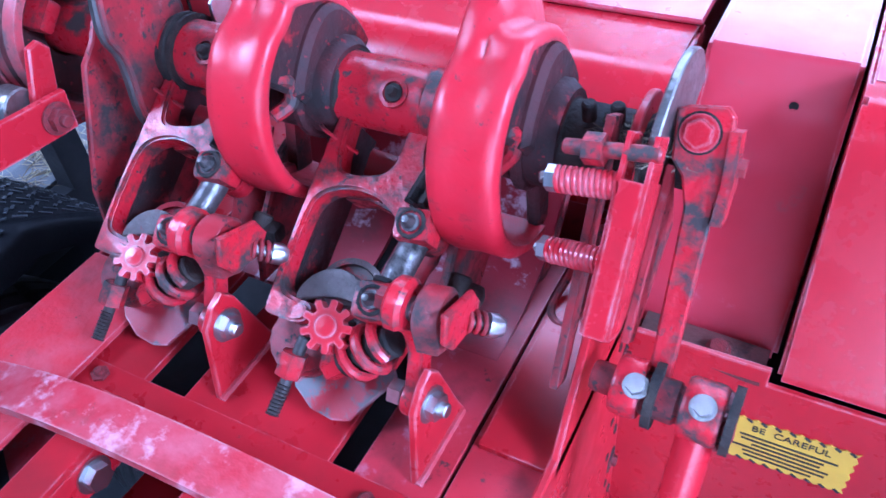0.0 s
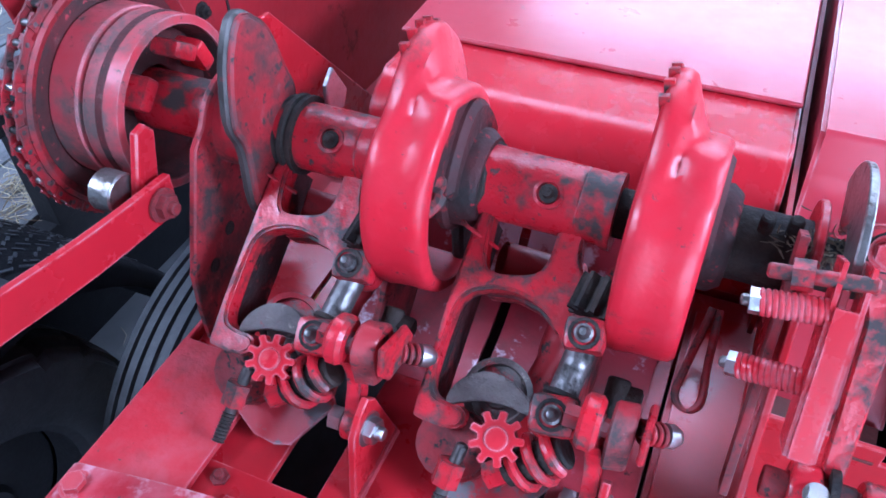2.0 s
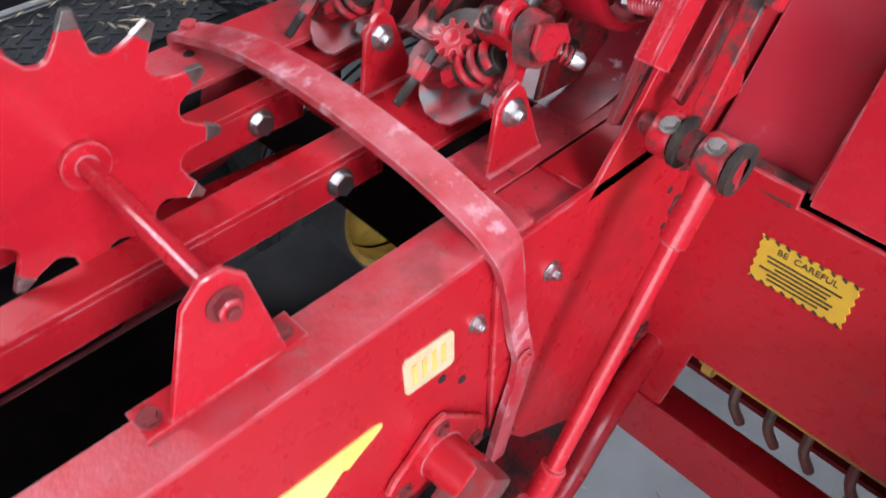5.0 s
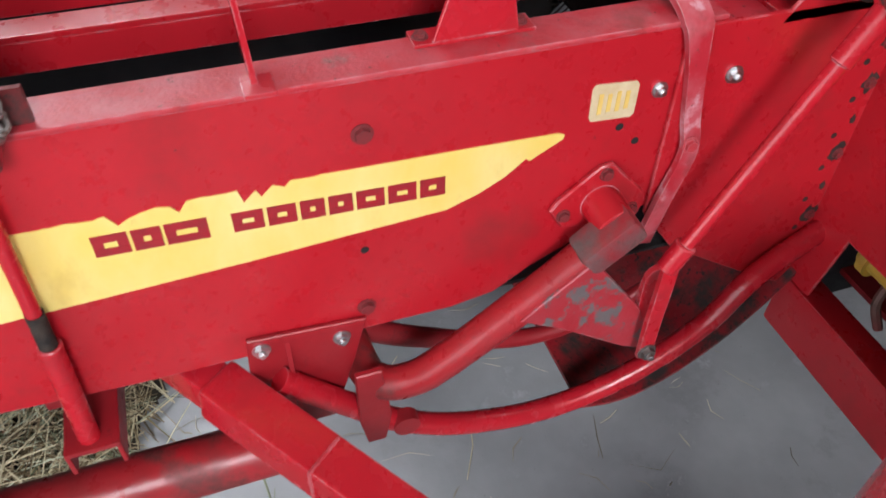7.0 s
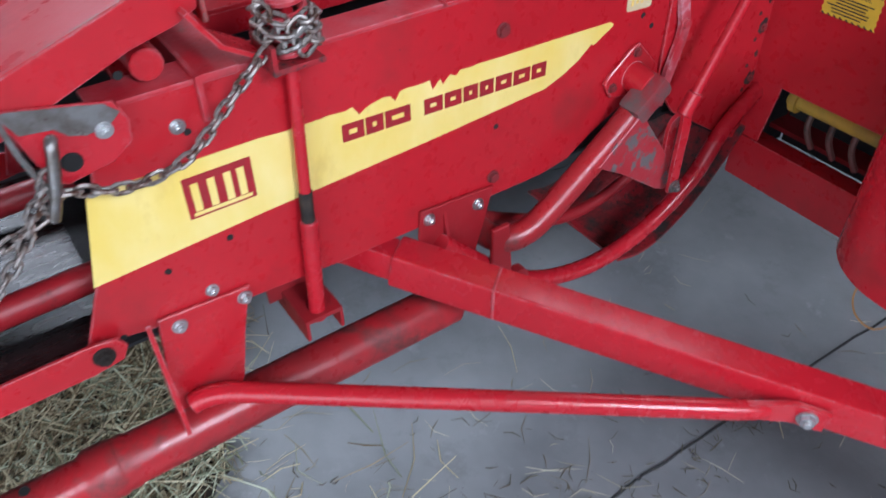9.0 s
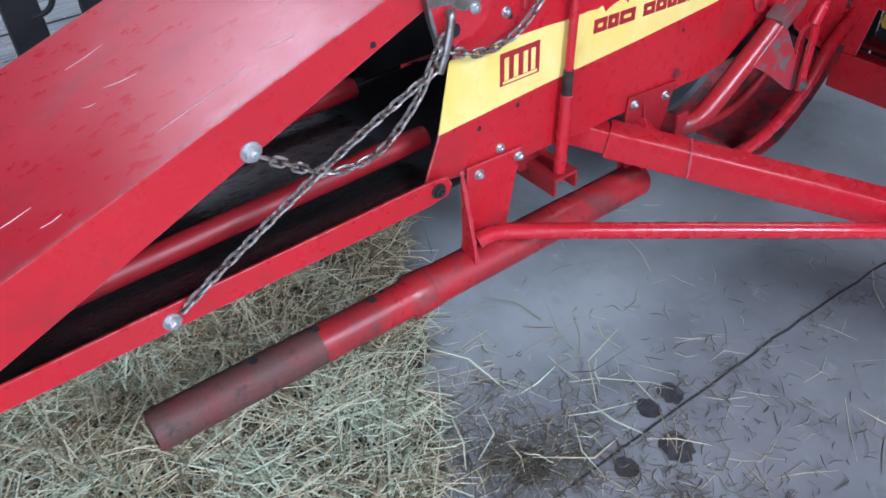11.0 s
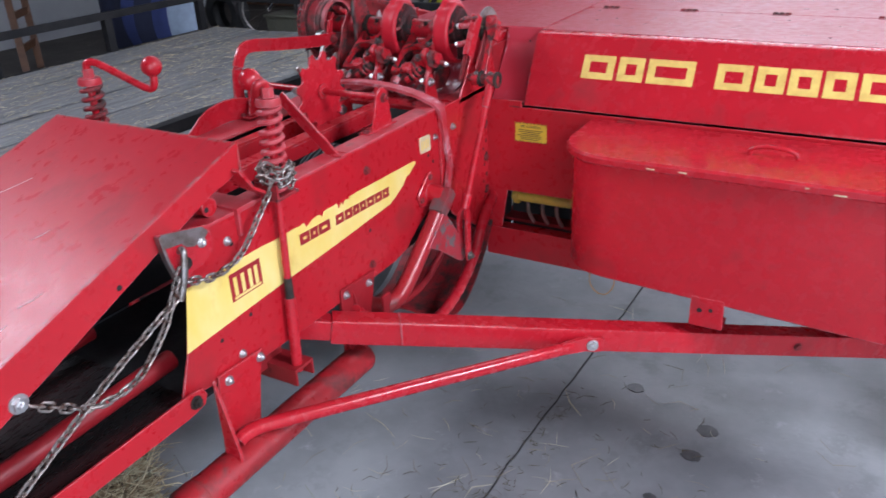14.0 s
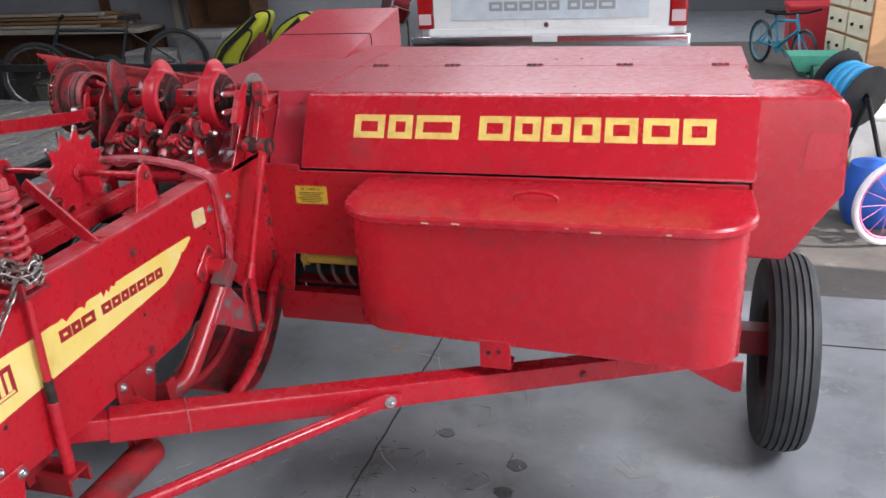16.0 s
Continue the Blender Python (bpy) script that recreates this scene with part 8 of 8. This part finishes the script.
def tote(x, y, z, s, mat, label, name="storage_box"):
    bm = B()
    A, C = [], []
    for r, zz in ((0.90, 0), (1.0, s[2] * 0.9)):
        ring = [bm.verts.new((x + sx * s[0] / 2 * r, y + sy * s[1] / 2 * r, z + zz)) for sx, sy in ((-1, -1), (1, -1), (1, 1), (-1, 1))]
        A.append(ring)
    for k in range(4):
        bm.faces.new((A[0][k], A[0][(k + 1) % 4], A[1][(k + 1) % 4], A[1][k]))
    bm.faces.new(A[0][::-1])
    bm.faces.new(A[1])
    bmesh.ops.bevel(bm, geom=bm.edges[:], offset=0.015, segments=2, affect="EDGES")
    add_box(bm, (x, y, z + s[2] * 0.95), (s[0] * 1.06, s[1] * 1.06, s[2] * 0.1), bevel=0.01)
    return solo(name, bm, mat, label, "box")


tote(-4.10, 6.45, 0, (0.62, 0.4, 0.62), plain("grey_tote", (0.40, 0.40, 0.40), 0.5), "pale grey plastic storage box on the floor")
tote(-4.75, 6.3, 0, (0.6, 0.4, 0.42), plain("pale_tote", (0.52, 0.52, 0.50), 0.5), "pale lidded storage box on the floor")
tote(-3.0, 6.3, 0, (0.55, 0.4, 0.5), plain("dull_tote", (0.22, 0.21, 0.2), 0.5), "dull grey storage box by the wall")
tote(-5.2, 5.2, 0, (0.5, 0.35, 0.28), plain("dull_olive", (0.16, 0.16, 0.12), 0.6), "low olive crate on the floor")

# cloths and bags
def draped(name, c, w, h, d, mats, label, category, stripes=1, seed=0, lean=0.0):
    """A hanging or slumped soft thing with folds; stripes alternate two materials part by part."""
    ob = thing(name, (c[0], c[1], c[2]), label, category)
    rng = random.Random(seed)
    for s in range(stripes):
        bm = B()
        nx, nz = max(4, 18 // stripes + 2), 12
        g = []
        for i in range(nx + 1):
            u = (s + i / nx) / stripes
            row = []
            for j in range(nz + 1):
                v = j / nz
                fold = math.sin(u * 17 + v * 2 + seed) * 0.25 + math.sin(u * 31 + seed * 2) * 0.12
                bulge = math.sin(math.pi * min(1, max(0, u))) ** 0.6 * math.sin(math.pi * (0.08 + 0.84 * v)) ** 0.6
                row.append((c[0] + (u - 0.5) * w + lean * (v - 0.5), c[1] - d * (bulge * 0.8 + 0.2 * fold), c[2] + (v - 0.5) * h))
            g.append(row)
        F = [[bm.verts.new(p) for p in r] for r in g]
        K = [[bm.verts.new((p[0], p[1] + 0.02 + d * 0.4, p[2])) for p in r] for r in g]
        for q, flip in ((F, 1), (K, 0)):
            for i in range(nx):
                for j in range(nz):
                    f = (q[i][j], q[i + 1][j], q[i + 1][j + 1], q[i][j + 1])
                    bm.faces.new(f if flip else f[::-1])
        for i in range(nx):
            bm.faces.new((F[i][0], K[i][0], K[i + 1][0], F[i + 1][0]))
            bm.faces.new((F[i][nz], F[i + 1][nz], K[i + 1][nz], K[i][nz]))
        for j in range(nz):
            bm.faces.new((F[0][j], F[0][j + 1], K[0][j + 1], K[0][j]))
            bm.faces.new((F[nx][j], K[nx][j], K[nx][j + 1], F[nx][j + 1]))
        part("panel" if stripes == 1 else "stripe", bm, mats[s % len(mats)], ob)
    return ob


white_cloth, red_cloth = plain("white_cloth", (0.6, 0.55, 0.55), 0.9), plain("red_cloth", (0.42, 0.04, 0.06), 0.9)
blue_cloth, yel_cloth, blk_cloth = plain("blue_cloth", (0.045, 0.065, 0.21), 0.8), plain("yellow_bag_cloth", (0.50, 0.52, 0.03), 0.7), plain("black_cloth", (0.02, 0.02, 0.022), 0.85)
draped("striped_towel", (-4.65, 6.75, 1.20), 0.75, 0.45, 0.14, (red_cloth, white_cloth), "red and white striped towel hanging", "towel", 9, 2)
pale_blue, navy = plain("pale_blue_cloth", (0.30, 0.38, 0.50), 0.7), plain("navy_cloth", (0.020, 0.026, 0.060), 0.85)
draped("blue_tarp", (-6.25, 4.0, 0.376), 1.45, 0.75, 0.3, (navy, navy, navy, blue_cloth, navy, blue_cloth, pale_blue), "folded dark blue tarpaulin with a pale blue stripe beside the trailer", "tarpaulin", 7, 4)


def sports_bag(at, outline, fold, label):
    """A slumped yellow bag seen broadside: a bulging body with black piping, a zip line and carrying straps."""
    ob = thing("sports_bag", at, label, "bag")
    ring = rounded(outline, 2)
    cx, cz = sum(p[0] for p in ring) / len(ring), sum(p[1] for p in ring) / len(ring)

    def shrink(k, d):
        return [Vector((at[0] + cx + (x - cx) * k, at[1] + d, at[2] + cz + (z - cz) * k)) for x, z in ring]
    bm = B()
    loops = [[bm.verts.new(p) for p in shrink(k, d)] for k, d in ((0.9, 0.14), (1.0, 0.10), (1.0, -0.02), (0.90, -0.10), (0.62, -0.16), (0.25, -0.18))]
    for a, b in zip(loops, loops[1:]):
        for q in range(len(a)):
            bm.faces.new((a[q], a[(q + 1) % len(a)], b[(q + 1) % len(b)], b[q]))
    bm.faces.new(loops[0][::-1])
    bm.faces.new(loops[-1])
    body = part("bag_body", bm, yel_cloth, ob)
    for k, d, r in ((1.0, -0.02, 0.016), (0.56, -0.168, 0.011)):
        bm = B()
        add_tube(bm, shrink(k, d), r, 6, closed=True)
        part("piping", bm, blk_cloth, body)
    bm = B()
    add_bar(bm, smooth_path([Vector((at[0] + x, at[1] - 0.19 - 0.02 * (q % 2), at[2] + z)) for q, (x, z) in enumerate(fold)], 5), 0.055, 0.006, (0.6, 0, 0.8))
    part("strap", bm, blk_cloth, body)
    return ob


sports_bag((-3.30, 5.6, 0.0), [(-0.26, 0.02), (-0.24, 0.48), (0.20, 0.80), (0.40, 0.93), (0.53, 0.90), (0.42, 0.70), (0.18, 0.42), (0.08, 0.02)], [(-0.14, 0.30), (0.02, 0.55), (0.26, 0.74), (0.44, 0.88)],
           "yellow sports bag with black piping, leaning upright")
sports_bag((-2.72, 5.7, 0.0), [(-0.30, 0.02), (-0.28, 0.40), (-0.06, 0.72), (0.10, 0.82), (0.30, 0.90), (0.38, 0.82), (0.30, 0.62), (0.02, 0.40), (-0.02, 0.02)], [(-0.20, 0.30), (-0.05, 0.55), (0.12, 0.70), (0.30, 0.84)],
           "yellow sports bag with black piping beside another")
draped("mesh_sack", (-3.02, 5.52, 0.36), 0.30, 0.70, 0.10, (plain("maroon_mesh", (0.16, 0.02, 0.03), 0.9),), "dark red mesh sack between two bags", "sack", 1, 15)
draped("cushion", (-3.62, 5.5, 0.205), 0.4, 0.41, 0.2, (red_cloth,), "crumpled red cloth bundle", "cloth", 1, 12)

# ladder leaning on the long wall
ladder = thing("ladder", (-6.6, 2.8, 0), "brown wooden ladder leaning against the wall", "ladder")
for dx, dy in ((0, 0), (-0.30, 0.36)):
    bm = B()
    add_bar(bm, [(-6.5 + dx, 2.61 + dy, 0.0), (-8.0 + dx * 0.65, 3.55 + dy, 3.2)], 0.07, 0.035, (0.6, 0.8, 0.05))
    part("stile", bm, brown_wood, ladder)
for k in range(10):
    f = 0.08 + 0.095 * k
    bm = B()
    a = Vector((-6.5, 2.61, 0)).lerp(Vector((-8.0, 3.55, 3.2)), f)
    b = Vector((-6.8, 2.97, 0)).lerp(Vector((-8.195, 3.91, 3.2)), f)
    add_bar(bm, [a, b], 0.07, 0.03, (0, 0, 1))
    part("rung", bm, brown_wood, ladder)

# small car wheels and trims behind the trailer
for x, y, r in ((-5.9, 4.9, 0.30), (-4.6, 5.2, 0.27)):
    bm = B()
    add_lathe(bm, [(r * 0.55, -0.09), (r * 0.9, -0.1), (r, -0.06), (r, 0.06), (r * 0.9, 0.1), (r * 0.55, 0.09)], (x, y, r), (0.1, 1, 0), 40)
    solo("spare_tyre", bm, rubber, "spare black tyre standing against boxes", "tyre", "spare tyres")

# dresser with pale drawers
dr = thing("dresser", (3.1, 6.2, 0), "pine dresser with cream drawer fronts", "dresser")
bm = B()
add_box(bm, (3.20, 6.32, 0.50), (0.98, 0.5, 1.0), bevel=0.006)
part("carcass", bm, pine, dr)
for r in range(4):
    for c in range(2):
        bm = B()
        add_box(bm, (2.965 + 0.47 * c, 6.062, 0.14 + 0.235 * r), (0.43, 0.02, 0.205), bevel=0.006)
        dw = part("drawer_front", bm, cream_paint, dr, "cream drawer front")
        for q in (-0.1, 0.1):
            bm = B()
            add_cyl(bm, (2.965 + 0.47 * c + q, 6.055, 0.14 + 0.235 * r), (2.965 + 0.47 * c + q, 6.03, 0.14 + 0.235 * r), 0.016, 12)
            part("drawer_knob", bm, black_steel, dw)
bm = B()
add_box(bm, (3.20, 6.30, 1.015), (1.04, 0.56, 0.03), bevel=0.008)
part("dresser_top", bm, pine, dr)
turn = Matrix.Translation((3.1, 6.4, 0)) @ Matrix.Rotation(radians(-78), 4, "Z") @ Matrix.Translation((-3.2, -6.32, 0))
dr.matrix_basis = turn @ dr.matrix_basis
bm = B()
add_box(bm, (4.05, 6.0, 0.55), (0.6, 0.5, 1.1), bevel=0.01)
solo("plywood_crate", bm, pine, "tall plywood crate beside the dresser", "crate")

# wheelbarrow toy, reel and drum on the bright side
reel = thing("hose_reel", (2.34, 2.98, 0), "black hose reel with bright blue hose on a stand", "hose reel")
RC, RA = Vector((2.34, 2.98, 0.62)), Vector((-0.62, 0.76, 0.18)).normalized()
u, v, w = basis(RA)
for d, r in ((0.0, 0.185), (0.22, 0.215)):
    bm = B()
    add_lathe(bm, [(0.03, 0), (r, 0), (r + 0.006, 0.005), (r, 0.012), (0.03, 0.014)], RC + w * d, RA, 36)
    part("reel_flange", bm, black_steel, reel)
bm = B()
for k in range(7):
    rr = 0.150 + 0.012 * (k % 2)
    add_tube(bm, [RC + w * (0.03 + 0.026 * k) + (u * math.cos(a) + v * math.sin(a)) * rr for a in [2 * math.pi * q / 24 for q in range(24)]], 0.014, 8, closed=True)
part("coiled_hose", bm, plain("blue_hose", (0.03, 0.32, 0.60), 0.4), reel)
bm = B()
for d in (-0.02, 0.25):
    a = RC + w * d
    for foot in ((-0.14, 0.05), (0.18, -0.08)):
        add_tube(bm, [a, (a.x + foot[0], a.y + foot[1], 0.012)], 0.014, 8)
part("reel_stand", bm, black_steel, reel)
bm = B()
add_lathe(bm, [(0, 0), (0.13, 0), (0.16, 0.08), (0.165, 0.22), (0.13, 0.34), (0, 0.36)], (2.36, 2.58, 0), (0, 0, 1), 30)
solo("plastic_drum", bm, plain("blue_plastic", (0.03, 0.12, 0.50), 0.4), "small blue plastic drum on the floor", "drum")
barrow = thing("toy_wheelbarrow", (2.57, 6.3, 0), "small mint green toy wheelbarrow on the floor", "wheelbarrow")
bm = B()
ringa = [bm.verts.new((2.57 + sx * 0.14, 6.25 + sy * 0.10, 0.18)) for sx, sy in ((-1, -1), (1, -1), (1, 1), (-1, 1))]
ringb = [bm.verts.new((2.57 + sx * 0.24, 6.25 + sy * 0.17, 0.34)) for sx, sy in ((-1, -1), (1, -1), (1, 1), (-1, 1))]
for k in range(4):
    bm.faces.new((ringa[k], ringa[(k + 1) % 4], ringb[(k + 1) % 4], ringb[k]))
bm.faces.new(ringa[::-1])
part("tray", bm, plain("mint_plastic", (0.10, 0.42, 0.30), 0.4), barrow)
bm = B()
add_cyl(bm, (2.54, 6.05, 0.13), (2.62, 6.05, 0.13), 0.13, 24)
part("barrow_wheel", bm, plain("green_wheel", (0.02, 0.10, 0.07), 0.5), barrow)
bm = B()
for s in (-1, 1):
    add_tube(bm, [(2.57 + s * 0.05, 6.05, 0.13), (2.57 + s * 0.15, 6.3, 0.2), (2.57 + s * 0.2, 6.75, 0.36)], 0.012, 8)
part("barrow_frame", bm, plain("green_wheel", (0.02, 0.10, 0.07), 0.5), barrow)
tote(2.9, 8.6, 0, (0.6, 0.5, 0.55), plain("red_plastic", (0.50, 0.03, 0.04), 0.4), "bright red plastic bin on the floor")
tote(3.5, 8.2, 0, (0.5, 0.5, 0.5), plain("dark_green_bin", (0.015, 0.07, 0.035), 0.4), "dark green plastic bin on the floor")
# white boxes added to stand in for the glare of sunlit clutter
for k, (x, y, z, c) in enumerate(((2.86, 3.35, 0.0, (0.70, 0.67, 0.63)), (2.62, 3.85, 0.0, (0.74, 0.72, 0.68)), (3.0, 4.35, 0.0, (0.70, 0.68, 0.64)))):
    tote(x, y, z, (0.36, 0.32, 0.30 + 0.05 * k), plain("glare_box_%s" % "abc"[k], c, 0.5), "white box added for the glare beside the hose reel")
# snare drum on its stand behind the sloping cover, dark clutter beside it
kit = thing("drum", (-1.62, 6.5, 0), "dark red drum with chrome rims on a stand", "drum")
u, v, w = basis((-0.75, -0.55, 0.35))
c0 = Vector((-1.62, 6.5, 0.80))
bm = B()
add_lathe(bm, [(0.0, 0), (0.17, 0), (0.17, 0.22), (0.0, 0.22)], c0, (-0.75, -0.55, 0.35), 32)
part("shell", bm, plain("dark_red_lacquer", (0.16, 0.01, 0.015), 0.2), kit)
for d in (0.0, 0.21):
    bm = B()
    add_lathe(bm, [(0.165, -0.006), (0.18, -0.006), (0.18, 0.014), (0.165, 0.014)], c0 + w * d, (-0.75, -0.55, 0.35), 32)
    part("rim", bm, chrome, kit)
for q in range(6):
    a = 2 * math.pi * q / 6
    bm = B()
    p = c0 + (u * math.cos(a) + v * math.sin(a)) * 0.183
    add_cyl(bm, p, p + w * 0.21, 0.007, 8)
    part("tension_rod", bm, chrome, kit)
bm = B()
add_cyl(bm, (-1.60, 6.5, 0.0), (-1.60, 6.5, 0.72), 0.014, 8)
for a in (0.3, 2.4, 4.5):
    add_tube(bm, [(-1.60, 6.5, 0.30), (-1.60 + 0.28 * math.cos(a), 6.5 + 0.28 * math.sin(a), 0.012)], 0.010, 8)
part("stand", bm, chrome, kit)
bm = B()
add_lathe(bm, [(0, 0), (0.2, 0), (0.24, 0.6), (0.25, 0.62), (0, 0.64)], (-0.95, 5.6, 0), (0, 0, 1), 28)
solo("steel_drum", bm, plain("dark_drum", (0.05, 0.02, 0.02), 0.4), "dark metal drum behind the baler", "drum")
